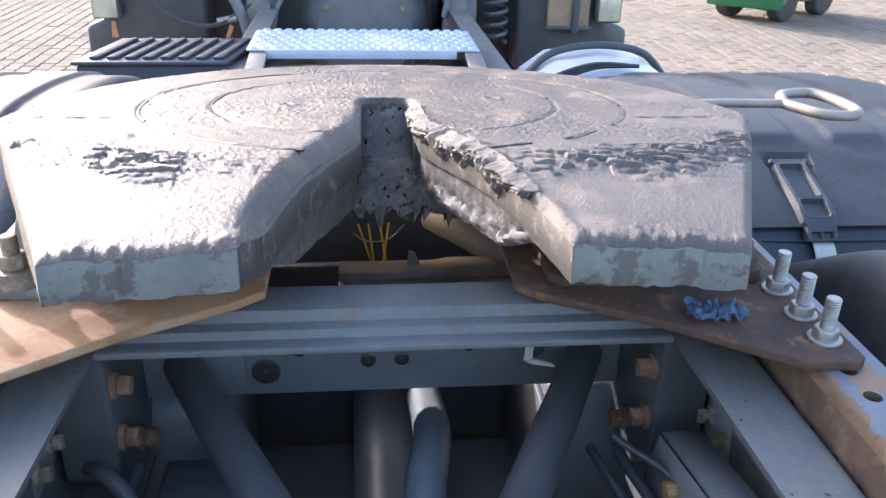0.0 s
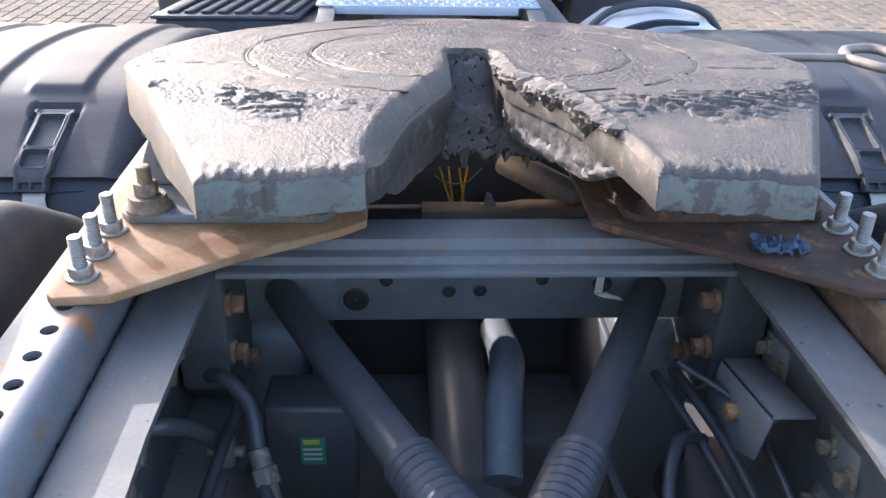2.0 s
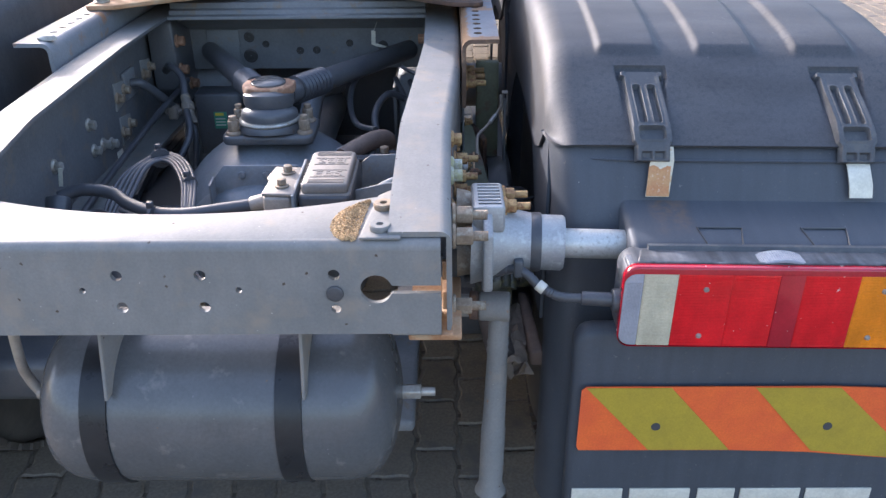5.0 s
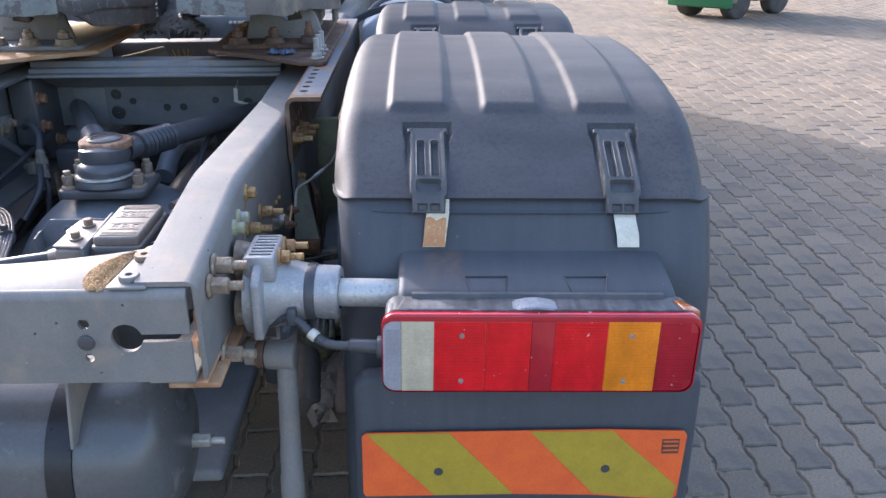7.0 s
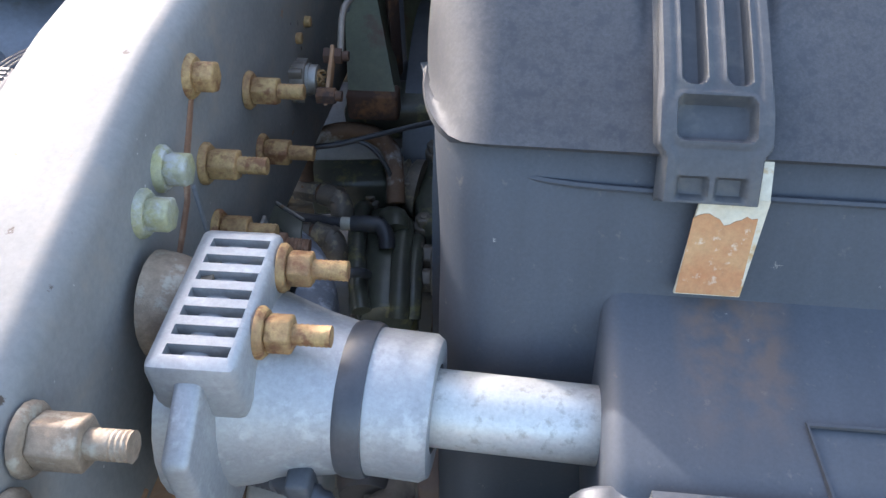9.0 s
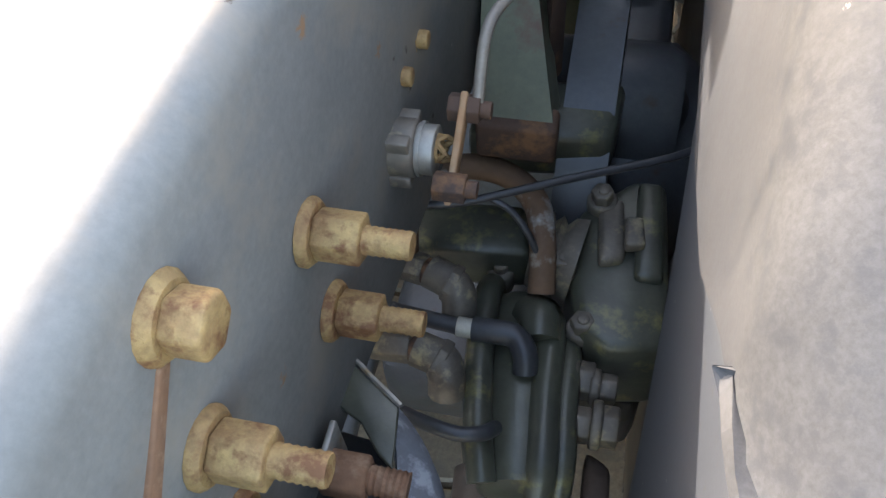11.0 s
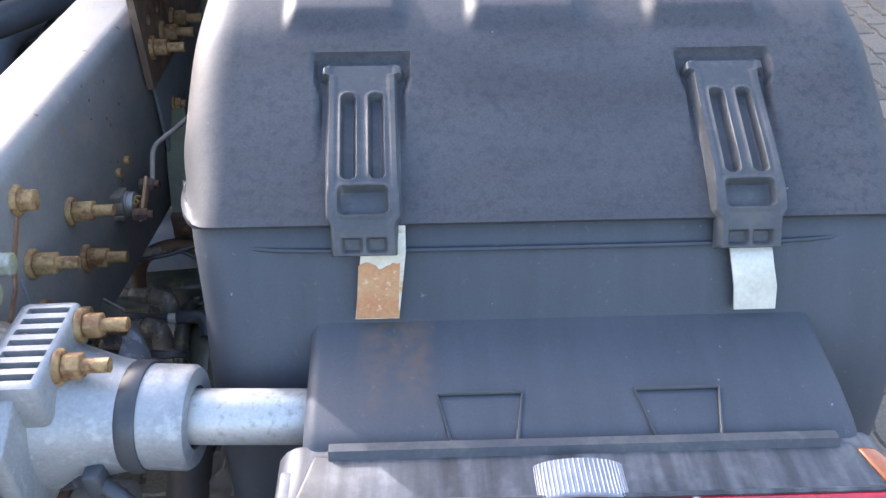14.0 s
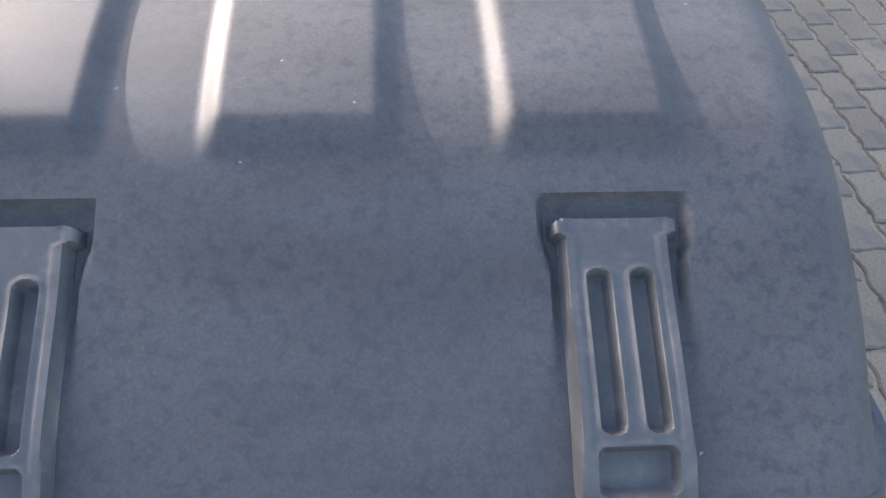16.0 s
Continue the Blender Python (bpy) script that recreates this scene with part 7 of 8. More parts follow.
shock = thing("shock_absorber", (0.49, 0.17, 0.30), "grey shock absorber hanging from the rail end", "shock absorber")
part("upper_eye", join(cyl((0.462, 0.21, 0.722), (0.515, 0.205, 0.722), 0.026, None, 24, 0.004), cyl((0.425, 0.212, 0.722), (0.47, 0.21, 0.722), 0.020, None, 18, 0.003)), FRAME_GREY, shock, "rubber-bushed upper eye")
part("rusty_bush", cyl((0.445, 0.212, 0.722), (0.461, 0.211, 0.722), 0.025, None, 18, 0.003), RUST_DARK, shock)
part("tube", lathe((0.497, 0.205, 0.705), (0.486, 0.19, 0.32), [(0.018, 0), (0.018, 0.12), (0.0195, 0.14), (0.018, 0.16), (0.0195, 0.18), (0.018, 0.20), (0.021, 0.6), (0.0225, 0.62), (0.0225, 0.95), (0.03, 1.0)], 22), FRAME_GREY, shock, "grey damper tube")

loom = thing("lamp_cable", (0.56, 0.14, 0.79), "ribbed black lamp cable with a white tag", "cable")
part("sleeve", tube([(0.44, 0.20, 0.782), (0.475, 0.178, 0.80), (0.51, 0.16, 0.822), (0.535, 0.15, 0.818), (0.558, 0.138, 0.800), (0.59, 0.12, 0.792), (0.64, 0.108, 0.796), (0.69, 0.10, 0.798)], 0.0085, 10, 8, 0.14), HOSE, loom)
part("tag", cyl((0.553, 0.14, 0.804), (0.564, 0.134, 0.797), 0.0098, None, 14, 0.001), WHITE_STRIP, loom, "white paper tag")
part("plug", join(cyl((0.62, 0.112, 0.795), (0.67, 0.102, 0.797), 0.0115, None, 12, 0.002), cyl((0.665, 0.10, 0.797), (0.688, 0.10, 0.797), 0.019, None, 12, 0.003)), HOSE, loom, "black plug")
part("clip", box(0.515, 0.53, 0.145, 0.165, 0.812, 0.842, 0.003), STRAP_RUBBER, loom)

disc = thing("brake_disc", (0.47, 0.88, 0.51), "dark brake disc and hub inside the wheel", "brake disc")
part("disc", lathe((0.500, 0.88, 0.51), (0.545, 0.88, 0.51), [(0.17, 0), (0.215, 0.04), (0.215, 0.96), (0.17, 1)], 64), BLACK_PAINT, disc)
part("hub", lathe((0.50, 0.88, 0.51), (0.62, 0.88, 0.51), [(0.10, 0), (0.12, 0.2), (0.12, 0.8), (0.10, 1)], 40), BLACK_PAINT, disc)


# brackets on the rail webs beside the axle
wr = web_in(1.12)
stay = thing("valve_bracket", (wr, 1.12, 0.86), "folded grey steel bracket bolted inside the rail", "bracket")
part("folded_plate", bevelled(join(slab([(1.03, 0.935), (1.19, 0.905), (1.22, 0.80), (1.16, 0.79), (1.05, 0.85)], wr - 0.052, wr - 0.048, 0.0, "x"), slab([(1.03, 0.935), (1.19, 0.905), (1.19, 0.900), (1.03, 0.930)], wr - 0.052, wr + 0.001, 0.0, "x")), 0.001, 1, 40), FRAME_DARK, stay)
part("spacer", cyl((wr - 0.05, 1.12, 0.87), (wr + 0.001, 1.12, 0.87), 0.016, None, 18, 0.002), NUT_GREY, stay)
part("bolt", hexa((wr - 0.066, 1.12, 0.87), (wr - 0.052, 1.12, 0.87), 0.014, 0.001), NUT_YELLOW, stay, "dull yellow bolt")
stay.location += Vector((-0.045, 0.01, -0.015))
stay = thing("stay_rod", (-wr, 1.10, 0.86), "dark stay rod with a dusty fork end bolted inside the rail", "stay rod")
part("foot", box(-wr - 0.001, -wr + 0.008, 1.06, 1.14, 0.83, 0.90, 0.003), FRAME_DARK, stay)
part("rod", tube([(-wr + 0.005, 1.10, 0.865), (-wr + 0.03, 1.11, 0.86), (-wr + 0.055, 1.15, 0.82), (-wr + 0.085, 1.17, 0.775)], 0.012, 12), BLACK_PAINT, stay)
part("fork_end", join(box(-wr + 0.07, -wr + 0.098, 1.155, 1.185, 0.745, 0.785, 0.006), cyl((-wr + 0.06, 1.17, 0.765), (-wr + 0.11, 1.17, 0.765), 0.008, None, 14, 0.002)), VALVE_ALU, stay, "dusty aluminium fork end")


# ---------------------------------------------------------------- ahead of the coupling
CHECKER = surf("anodised_step", (0.56, 0.60, 0.68), (0.48, 0.52, 0.60), 9, 0.4, 0.15, 0.05, 200)
step = thing("catwalk_step", (0, 3.1, 0.86), "perforated aluminium catwalk step on two grey legs", "step")
part("sheet", box(-0.355, 0.34, 2.95, 3.245, 0.893, 0.899, 0.001), CHECKER, step)
part("front_lip", box(-0.30, 0.27, 2.944, 2.95, 0.872, 0.899, 0.001), CHECKER, step, "bright front lip")
for j in range(8):
    for i in range(20):
        x, y = -0.335 + 0.0345 * i + (0.017 if j % 2 else 0), 2.968 + 0.037 * j
        if x < 0.33:
            part("grip_hole", lathe((x, y, 0.899), (x, y, 0.905), [(0.013, 0), (0.0105, 1.0), (0.007, 1.0), (0.0065, 0.2)], 10), CHECKER, step)
for s in (-1, 1):
    part("leg", slab([(2.66, 0.86), (2.70, 0.86), (2.96, 0.893), (2.95, 0.875)], *sorted((s * 0.345 - 0.0, s * 0.345 - s * 0.05)), 0.003, "x"), FRAME_GREY, step, "grey sloping leg")

step.location += Vector((-0.006, -0.045, 0.096))

plate_stack = thing("valve_block", (0, 2.85, 0.80), "black valve block with pale pipe ends", "valve block")
part("block", box(-0.30, 0.30, 2.80, 2.94, 0.70, 0.85, 0.01), BLACK_PAINT, plate_stack)
for x in (-0.12, -0.10, -0.08, -0.06, 0.0, 0.02, 0.04, 0.28):
    part("pipe_end", cyl((x, 2.80, 0.82), (x, 2.775, 0.825), 0.008, None, 10, 0.001), NUT_GREY, plate_stack)

plate_stack.location.z += 0.09

cover = thing("battery_box_cover", (-0.6, 2.82, 0.80), "black plastic battery box cover with moulded slots", "battery box")
part("top", slab([(-0.85, 2.715), (-0.41, 2.72), (-0.345, 3.06), (-0.785, 3.05)], 0.918, 0.93, 0.005), GUARD, cover, "slotted black top")
part("box", slab([(-0.84, 2.725), (-0.42, 2.73), (-0.355, 3.05), (-0.775, 3.04)], 0.55, 0.918, 0.01), GUARD, cover)
for k in range(8):
    x = -0.805 + 0.05 * k
    part("slot", slab([(x, 2.745), (x + 0.028, 2.745), (x + 0.080, 3.02), (x + 0.064, 3.02)], 0.930, 0.939, 0.003), GUARD_LID, cover, "raised slot rib")

cover.location += Vector((0.0, 0.13, 0.04))

urea = thing("side_tank", (0.70, 2.85, 0.60), "white side tank with black strap and cables", "tank")
part("shell", bevelled(slab([(0.47, 0.60), (0.47, 0.83), (0.56, 0.895), (0.70, 0.915), (0.84, 0.895), (0.92, 0.83), (0.92, 0.60)], 2.70, 3.05, 0.0, "y"), 0.02, 3, 40), surf("white_paint", (0.55, 0.58, 0.62), (0.48, 0.5, 0.54), 10, 0.35, 0, 0.03, 200), urea, "white painted shell")
part("strap", tube([(0.47, 2.9, 0.84), (0.56, 2.9, 0.915), (0.70, 2.9, 0.938), (0.84, 2.9, 0.915), (0.92, 2.9, 0.84)], 0.012, 8), HOSE, urea)
for k in range(3):
    part("cable", tube([(0.42, 2.62, 0.84 + 0.012 * k), (0.52, 2.66, 0.885 + 0.01 * k), (0.64, 2.70, 0.915 + 0.006 * k), (0.76, 2.68, 0.925)], 0.006, 6), HOSE, urea)

urea.location.z += 0.075

# other half of the truck seen low behind the step
cab = thing("truck_cab", (0, 4.2, 0.5), "dark underside and rear of a truck cab with springs and lamps", "truck cab")
part("engine_block", join(box(-0.40, 0.30, 4.10, 4.9, 0.55, 1.7, 0.03), box(-0.55, 0.45, 4.35, 4.9, 0.9, 1.9, 0.03)), BLACK_PAINT, cab)
part("rear_wall", box(-1.20, 1.20, 4.5, 4.62, 0.40, 3.5, 0.03), BLACK_PAINT, cab, "dark rear wall of the cab")
part("cab_shell", box(-1.24, 1.24, 4.62, 6.3, 0.75, 3.55, 0.08), GUARD, cab, "tall cab body")
part("gearbox", lathe((0, 3.95, 0.72), (0, 4.4, 0.75), [(0.20, 0), (0.24, 0.1), (0.30, 0.5), (0.36, 1.0)], 30), FRAME_DARK, cab, "dusty gearbox bell")
arch = [(0.37 * math.cos(radians(a)), 0.76 + 0.235 * math.sin(radians(a))) for a in range(0, 181, 12)]
band_ = [(0.47, 0.66), (0.47, 1.0), (0.36, 1.085), (-0.36, 1.085), (-0.47, 1.0), (-0.47, 0.66), (-0.37, 0.66)] + arch[::-1] + [(0.37, 0.66)]
part("arched_cross_member", slab(band_, 3.96, 4.02, 0.008, "y"), FRAME_DARK, cab, "dusty dark arched cross member")
part("arch_flange", tube([(x * 1.01, 3.955, z * 1.005) for x, z in arch], 0.012, 8, 2), AXLE, cab, "pale worn arch edge")
part("upper_beam", join(box(-0.40, 0.36, 3.93, 4.0, 1.11, 1.17, 0.008), box(-0.33, 0.30, 3.90, 3.94, 1.085, 1.10, 0.003)), AXLE, cab, "grey upper beam")
for pts, r in (([(-0.30, 3.92, 1.02), (-0.12, 3.90, 1.06), (0.10, 3.90, 1.05), (0.34, 3.92, 1.00)], 0.009), ([(-0.42, 3.93, 0.92), (-0.28, 3.90, 1.00), (-0.05, 3.89, 1.045), (0.22, 3.90, 1.02), (0.40, 3.93, 0.94)], 0.006),
               ([(-0.62, 3.95, 1.10), (-0.56, 3.93, 0.94), (-0.50, 3.93, 0.80), (-0.47, 3.95, 0.66)], 0.022), ([(-0.78, 3.97, 1.15), (-0.70, 3.95, 1.00), (-0.58, 3.94, 0.90), (-0.44, 3.94, 0.86)], 0.008),
               ([(-0.26, 3.96, 1.20), (-0.24, 3.94, 1.10), (-0.30, 3.93, 0.98), (-0.40, 3.94, 0.86)], 0.018), ([(0.30, 3.95, 1.2), (0.31, 3.93, 1.08), (0.35, 3.92, 0.95), (0.33, 3.93, 0.80)], 0.014)):
    part("pipe", tube(pts, r, 10, 6), AXLE if r > 0.012 else HOSE, cab, "grey bent pipe" if r > 0.012 else "black hose")
for x, z in ((-0.16, 0.83), (0.16, 0.83), (0.0, 0.90), (-0.10, 1.05), (0.24, 1.055), (0.40, 0.80), (0.40, 0.90)):
    part("bolt", hexa((x, 3.955, z), (x, 3.935, z), 0.016, 0.002), NUT_DUSTY, cab)
part("cross_bar", box(-1.0, -0.64, 4.02, 4.055, 0.955, 0.975, 0.004), AXLE, cab, "grey bar on the dark wall")
for x in (-0.44, 0.37):
    part("upright", slab([(x - 0.05, 0.62), (x + 0.06, 0.62), (x + 0.05, 1.3), (x - 0.02, 1.3)], 3.93, 3.97, 0.006, "y"), FRAME_GREY, cab, "grey upright")
spring = []
for x in (0.56,):
    pts = [(x + 0.05 * math.cos(k * 0.7), 4.02 + 0.05 * math.sin(k * 0.7), 0.68 + 0.0052 * k) for k in range(90)]
    part("coil_spring", tube(pts, 0.010, 6, 1), BLACK_PAINT, cab, "black coil spring")
part("air_hose", tube([(0.40, 3.95, 0.98), (0.52, 3.93, 0.90), (0.66, 3.93, 0.93), (0.72, 3.92, 1.02)], 0.008, 6), VALVE_ALU, cab)
part("air_hose", tube([(-0.95, 3.98, 0.95), (-0.80, 3.94, 0.80), (-0.62, 3.92, 0.76), (-0.45, 3.94, 0.85)], 0.010, 6), HOSE, cab)
part("hose_joint", cyl((-0.60, 3.93, 0.775), (-0.52, 3.93, 0.79), 0.015, None, 10, 0.002), NUT_GREY, cab)
part("rusty_tag", slab([(-0.575, 0.70), (-0.56, 0.695), (-0.535, 0.755), (-0.55, 0.765)], 3.92, 3.925, 0.0, "y"), RUST_BLOOM, cab, "rusty orange tag")
part("rusty_tag", slab([(-1.035, 0.70), (-1.01, 0.70), (-1.015, 0.765), (-1.03, 0.765)], 3.97, 3.975, 0.0, "y"), RUST_BLOOM, cab, "rusty orange tag")
for s in (-1, 1):
    part("wheel_arch", slab([(s * 0.66, 0.55), (s * 1.16, 0.55), (s * 1.16, 0.73), (s * 1.06, 0.77), (s * 1.04, 1.4), (s * 0.66, 1.4)], 4.05, 4.25, 0.02, "y"), BLACK_PAINT, cab, "black wheel arch flap")
    part("side_skirt", slab([(s * 1.10, 0.86), (s * 1.19, 0.86), (s * 1.24, 1.6), (s * 1.12, 1.6)], 4.0, 4.4, 0.02, "y"), surf("pale_cab_paint", (0.55, 0.57, 0.60), (0.5, 0.52, 0.55), 6, 0.3, 0, 0.02, 200), cab, "pale painted side skirt")
    lampx = s * 1.05
    wl = part("work_lamp", box(lampx - 0.055, lampx + 0.055, 3.98, 4.05, 0.77, 0.885, 0.01), BLACK_PAINT, cab, "square work lamp")
    part("lamp_glass", box(lampx - 0.047, lampx + 0.047, 3.972, 3.981, 0.778, 0.877, 0.004), CLEAR, wl, "pale ribbed glass")
part("tan_panel", slab(round_rect(0.79, 0.975, 0.745, 0.90, 0.01), 4.02, 4.05, 0.004, "y"), surf("tan_plywood", (0.36, 0.25, 0.15), (0.28, 0.19, 0.12), 12, 0.6, 0, 0.1, 120), cab, "tan panel in a black frame")
part("panel_bar", join(box(0.895, 0.925, 4.0, 4.03, 0.72, 0.98, 0.004), box(0.78, 0.985, 4.005, 4.025, 0.735, 0.75, 0.003), box(0.78, 0.985, 4.005, 4.025, 0.895, 0.915, 0.003)), BLACK_PAINT, cab)
for x in (0.80, 0.84, 0.93, 0.96):
    part("clip", box(x, x + 0.02, 3.995, 4.008, 0.90, 0.915, 0.002), NUT_GREY, cab)
part("front_wheel", cyl((-1.1, 4.75, 0.39), (-0.75, 4.75, 0.39), 0.5, None, 40, 0.05), TYRE, cab)
part("front_wheel", cyl((0.75, 4.75, 0.39), (1.1, 4.75, 0.39), 0.5, None, 40, 0.05), TYRE, cab)
cab.location.z += 0.11

# small things below the coupling plate
ties = thing("yellow_cable_ties", (-0.015, 1.584, 0.948), "bundle of upright yellow cable ties round a wire", "cable ties")
YELLOW_TIE = surf("yellow_plastic", (0.75, 0.38, 0.02), (0.6, 0.3, 0.02), 20, 0.4, 0, 0.02, 200)
for a, b in (((-0.040, 1.584, 1.010), (-0.020, 1.584, 0.945)), ((-0.024, 1.587, 1.009), (-0.016, 1.587, 0.945)), ((-0.006, 1.584, 1.009), (0.003, 1.584, 0.945)), ((0.008, 1.587, 1.010), (-0.001, 1.587, 0.945))):
    part("tie", cyl(a, b, 0.0019, None, 6), YELLOW_TIE, ties)
part("wire", tube([(-0.047, 1.58, 0.996), (-0.03, 1.58, 0.984), (0.005, 1.58, 0.984), (0.032, 1.58, 1.010)], 0.0013, 6), VALVE_ALU, ties)
ledge = thing("support_ledge", (0.03, 1.53, 0.94), "rusty pale steel ledge under the throat", "ledge")
LEDGE = surf("pale_rusty_steel", (0.33, 0.27, 0.21), (0.25, 0.17, 0.11), 20, 0.7, 0, 0.1, 150)
part("bar", slab([(-0.071, 1.528), (0.062, 1.522), (0.115, 1.540), (0.205, 1.540), (0.213, 1.578), (0.10, 1.576), (0.07, 1.565), (-0.071, 1.569)], 0.930, 0.955, 0.002), LEDGE, ledge)
part("lower_strip", slab([(-0.072, 1.500), (0.03, 1.496), (0.213, 1.505), (0.213, 1.528), (-0.072, 1.520)], 0.925, 0.945, 0.002), LEDGE, ledge)
part("tab", slab([(0.034, 0.954), (0.056, 0.954), (0.046, 0.975), (0.038, 0.978)], 1.55, 1.554, 0.0, "y"), VALVE_ALU, ledge)
pipe = thing("cross_tube", (0.10, 1.62, 0.93), "pale steel tube below the coupling", "tube")
part("tube", cyl((0.085, 1.70, 0.975), (0.205, 1.57, 0.955), 0.026, None, 20, 0.002), VALVE_ALU, pipe)
part("tube", cyl((-0.10, 1.70, 0.975), (-0.24, 1.57, 0.955), 0.026, None, 20, 0.002), VALVE_ALU, pipe)
tag = thing("dangling_tag", (0.20, 1.355, 0.93), "small pale torn tag on a thread", "tag")
part("paper", slab([(0.187, 0.900), (0.199, 0.898), (0.2005, 0.936), (0.189, 0.938)], 1.356, 1.358, 0, "y"), WHITE_STRIP, tag)
part("foot", slab([(0.187, 0.900), (0.200, 0.894), (0.232, 0.888), (0.228, 0.893), (0.205, 0.901)], 1.353, 1.357, 0, "y"), WHITE_STRIP, tag)
part("thread", tube([(0.195, 1.357, 0.936), (0.205, 1.352, 0.96), (0.210, 1.345, 0.985)], 0.0008, 6), WHITE_STRIP, tag)
rag_rows = [[Vector((0.335 + 0.065 * a / 14 + 0.008 * noise.noise(Vector((b * 0.6, a * 0.3, 1.0))), 1.165 + 0.036 * b / 8 + 0.01 * noise.noise(Vector((a * 0.5, b * 0.3, 5.0))), 1.074 + 0.014 * noise.noise(Vector((a * 0.55, b * 0.8, 3.0))))) for a in range(15)] for b in range(9)]
rag = whole("blue_rag", shell(rag_rows, 0.002), surf("blue_cloth", (0.045, 0.08, 0.15), (0.13, 0.16, 0.2), 60, 0.9, 0, 0.4, 180), (0.36, 1.19, 1.066), "crumpled torn blue rag on the base plate", "rag")
clod = bmesh.new()
bmesh.ops.create_icosphere(clod, subdivisions=4, radius=1.0)
for v in clod.verts:
    v.co *= 1 + 0.30 * noise.noise(v.co * 1.6) + 0.14 * noise.noise(v.co * 5.0)
    v.co = Vector((v.co.x * 0.022, v.co.y * 0.011, max(-0.3, v.co.z) * 0.0085))
clod.transform(Matrix.Translation((-0.455, 0.776, 1.0565)))
whole("dried_clod", clod, surf("pale_dried_paste", (0.42, 0.40, 0.34), (0.30, 0.28, 0.24), 60, 0.7, 0, 0.4, 240), (-0.455, 0.776, 1.0545), "pale lump of dried paste on the channel", "clod")

# ---------------------------------------------------------------- small green vehicle
mini = thing("small_green_vehicle", (4.1, 9.4, 0), "small green and olive off-road vehicle with round headlamps", "vehicle")
GREEN = surf("green_paint", (0.03, 0.17, 0.07), (0.025, 0.13, 0.055), 6, 0.45, 0, 0.05, 100)
OLIVEP = surf("olive_paint", (0.20, 0.19, 0.12), (0.16, 0.155, 0.1), 6, 0.5, 0, 0.05, 100)
MB = Matrix(((0.875, 1.067, 0, 3.795), (-0.667, 0.733, 0, 9.127), (0, 0, 1.2, 0), (0, 0, 0, 1)))


def mini_part(nm, bm, mt, lb=""):
    bm.transform(MB)
    return part(nm, bm, mt, mini, lb)


mini_part("front_panel", box(-0.10, 0.58, -0.06, 0.0, 0.115, 0.60, 0.02), GREEN, "green front panel")
mini_part("body", slab([(-0.02, 0.16), (0.08, 0.16), (0.12, 0.30), (0.28, 0.30), (0.34, 0.16), (0.66, 0.16), (0.70, 0.32), (0.88, 0.32), (0.94, 0.20), (1.05, 0.20), (1.05, 0.62), (-0.02, 0.60)], -0.08, 0.56, 0.01, "x"), OLIVEP, "olive body side")
mini_part("cabin", box(-0.06, 0.54, 0.40, 1.03, 0.60, 0.95, 0.03), OLIVEP)
for x in (-0.02, 0.46):
    for y in (0.19, 0.79):
        mini_part("wheel", cyl((x - 0.06, y, 0.155), (x + 0.06, y, 0.155), 0.155, None, 28, 0.02), TYRE)
    mini_part("headlamp", lathe((x + 0.02, -0.055, 0.40), (x + 0.02, -0.085, 0.40), [(0.06, 0), (0.058, 0.6), (0.04, 1)], 20), CLEAR, "round headlamp")
    mini_part("side_light", lathe((x + (0.09 if x < 0.2 else -0.05), -0.055, 0.47), (x + (0.09 if x < 0.2 else -0.05), -0.075, 0.47), [(0.028, 0), (0.02, 1)], 14), CLEAR)

# ---------------------------------------------------------------- paving blocks round the truck
ANG = radians(0.4)
PM = Matrix.Rotation(-ANG, 4, "Z")


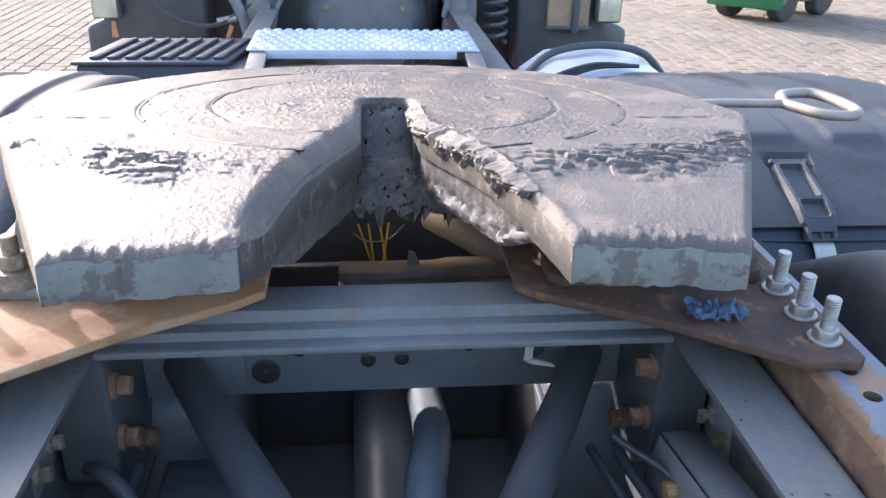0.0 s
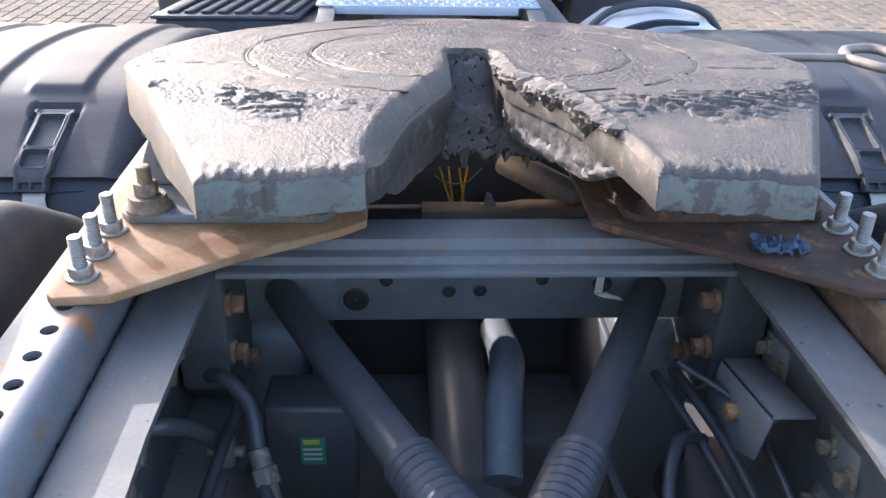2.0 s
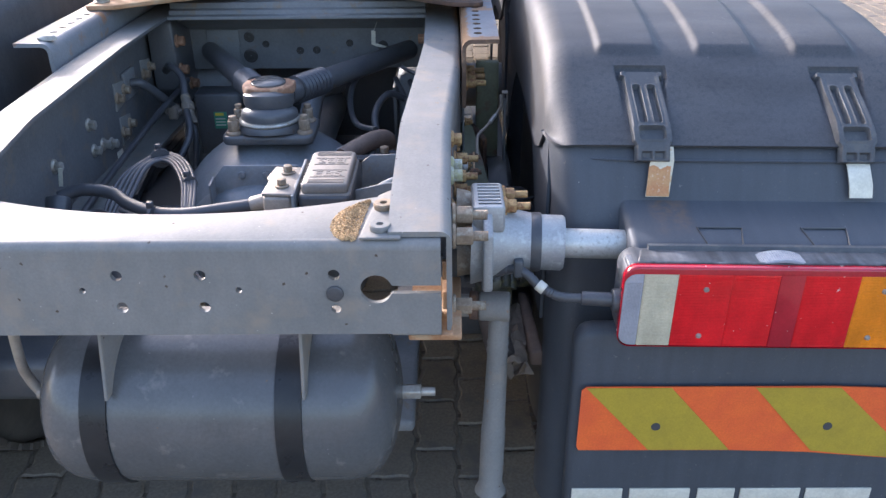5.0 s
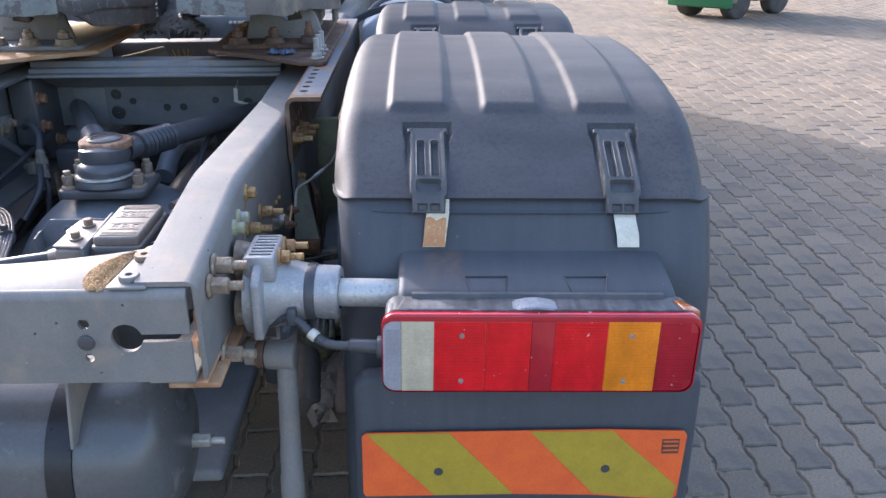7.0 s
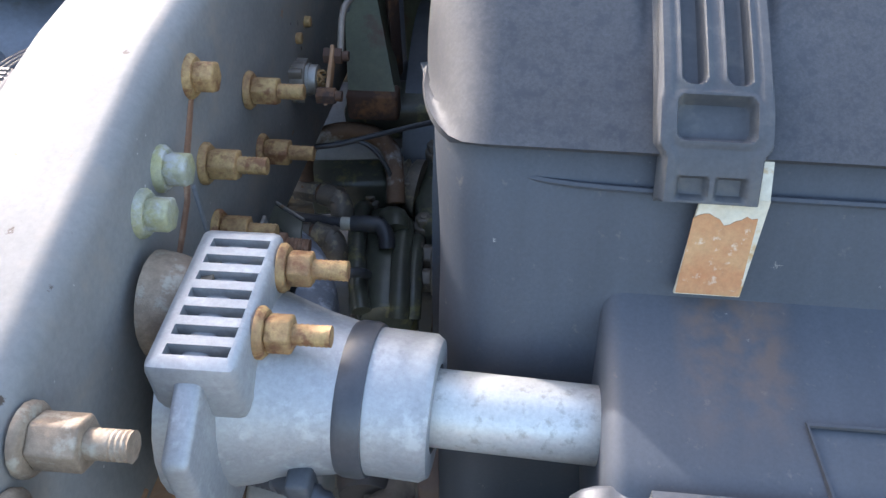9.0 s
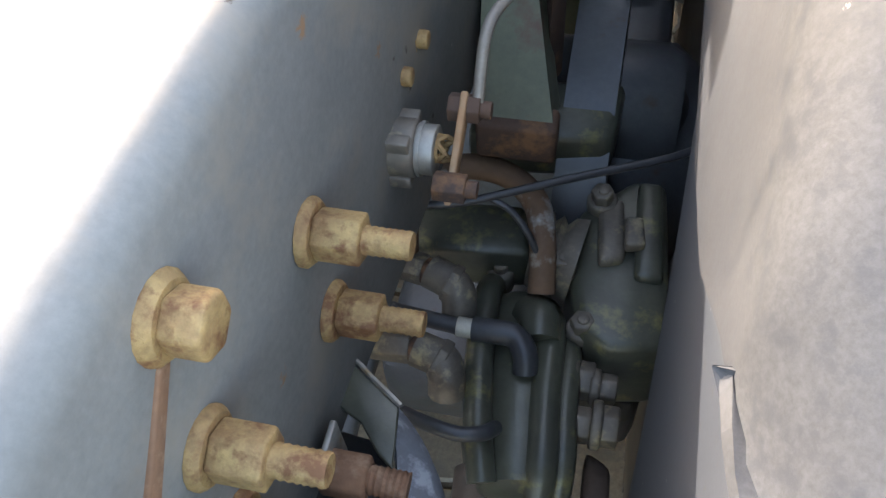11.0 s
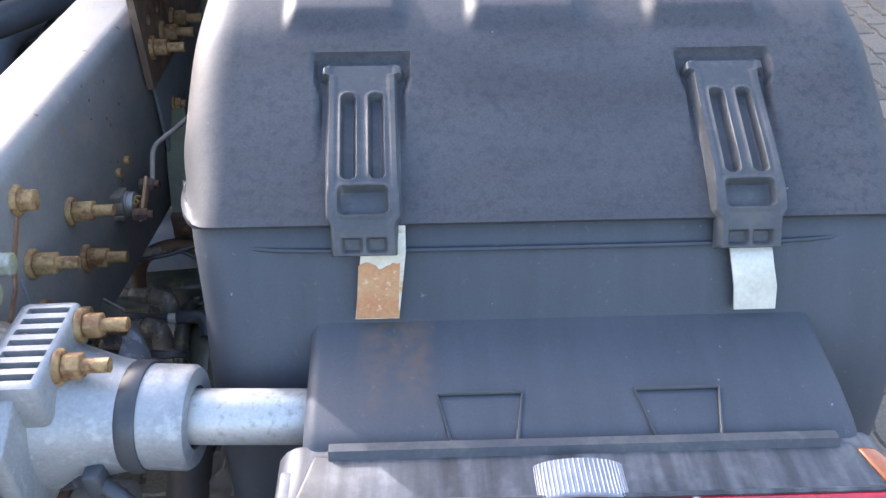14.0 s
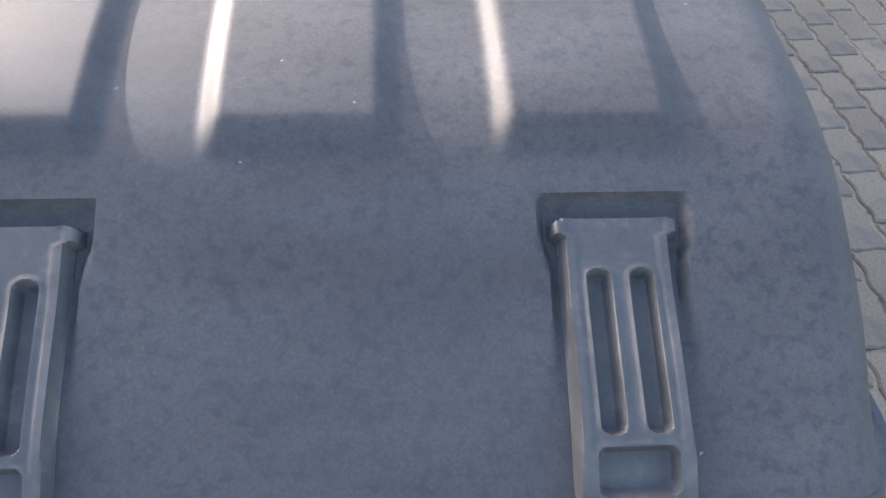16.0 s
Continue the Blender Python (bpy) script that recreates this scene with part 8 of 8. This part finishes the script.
def paver_mesh(L=0.206, W=0.111, H=0.016, gap=0.009):
    """One zigzag block: both long sides kinked alike, so that half-lapped rows interlock."""
    bm = bmesh.new()
    n = 8
    kink = (-0.0045, 0.0035, 0.0045, -0.0035)
    ys = [-L / 2 + gap / 2 + (L - gap) * k / n for k in range(n + 1)]
    side = [(-W / 2 + gap / 2 + kink[k % 4], y) for k, y in enumerate(ys)]
    other = [(W / 2 - gap / 2 + kink[k % 4], y) for k, y in enumerate(ys)]
    ends = [(-0.018, L / 2 - gap / 2 - 0.003), (0.020, L / 2 - gap / 2 + 0.003)]
    loop = other + ends[::-1] + side[::-1] + [(x, y - L + gap) for x, y in ends]
    low = [bm.verts.new((x, y, -H)) for x, y in loop]
    mid = [bm.verts.new((x, y, -0.005)) for x, y in loop]
    topv = [bm.verts.new((x - 0.0045 * (1 if x > 0.03 else -1 if x < -0.03 else 0), y - 0.0045 * (1 if y > 0.09 else -1 if y < -0.09 else 0), 0)) for x, y in loop]
    m = len(loop)
    for a, b in ((low, mid), (mid, topv)):
        for k in range(m):
            bm.faces.new((a[k], a[(k + 1) % m], b[(k + 1) % m], b[k]))
    bm.faces.new(topv)
    return bm


tmp = paver_mesh()
paver_me = bpy.data.meshes.new("paver")
bmesh.ops.recalc_face_normals(tmp, faces=tmp.faces)
tmp.to_mesh(paver_me)
tmp.free()
paver_me.materials.append(PAVER)
base_v = np.array([v.co[:] for v in paver_me.vertices])
base_f = [list(p.vertices) for p in paver_me.polygons]
near, rest = [], []
for i in range(-150, 190):
    for j in range(-30, 130):
        x, y = 0.033 + i * 0.111, 0.059 + (j + 0.5 * (i % 2)) * 0.206
        p = PM @ Vector((x, y, 0))
        if abs(p.x) > 12.5 or p.y > 26 or p.y < -5:
            continue
        if 1.3 < p.x < 2.6 and 0.3 < p.y < 2.9:
            near.append(p)
        elif p.y < 12 and abs(p.x) < 7:
            rest.append(p)
near.sort(key=lambda p: (p.x - 1.9) ** 2 + (p.y - 1.5) ** 2)
rest += near[300:]
rnd = random.Random(9)
for p in near[:300]:
    o = new("paving_block", paver_me)
    o.parent = ground
    o.matrix_basis = Matrix.Translation((p.x, p.y, 0.006 + rnd.uniform(-0.002, 0.002))) @ Matrix.Rotation(-ANG + rnd.uniform(-0.012, 0.012), 4, "Z") @ Matrix.Rotation(rnd.uniform(-0.008, 0.008), 4, "X")
rot = np.array(PM.to_3x3())
vs = np.concatenate([base_v @ rot.T + np.array([p.x, p.y, rnd.uniform(-0.002, 0.002)]) for p in rest])
nv = len(base_v)
fs = [[k + nv * m for k in f] for m in range(len(rest)) for f in base_f]
pm = bpy.data.meshes.new("paving")
pm.from_pydata(vs.tolist(), [], fs)
pm.materials.append(PAVER)
rest_ob = new("paving", pm)
tagged(rest_ob, "beige zigzag concrete paving blocks with sandy joints", "paving", kind="stuff")
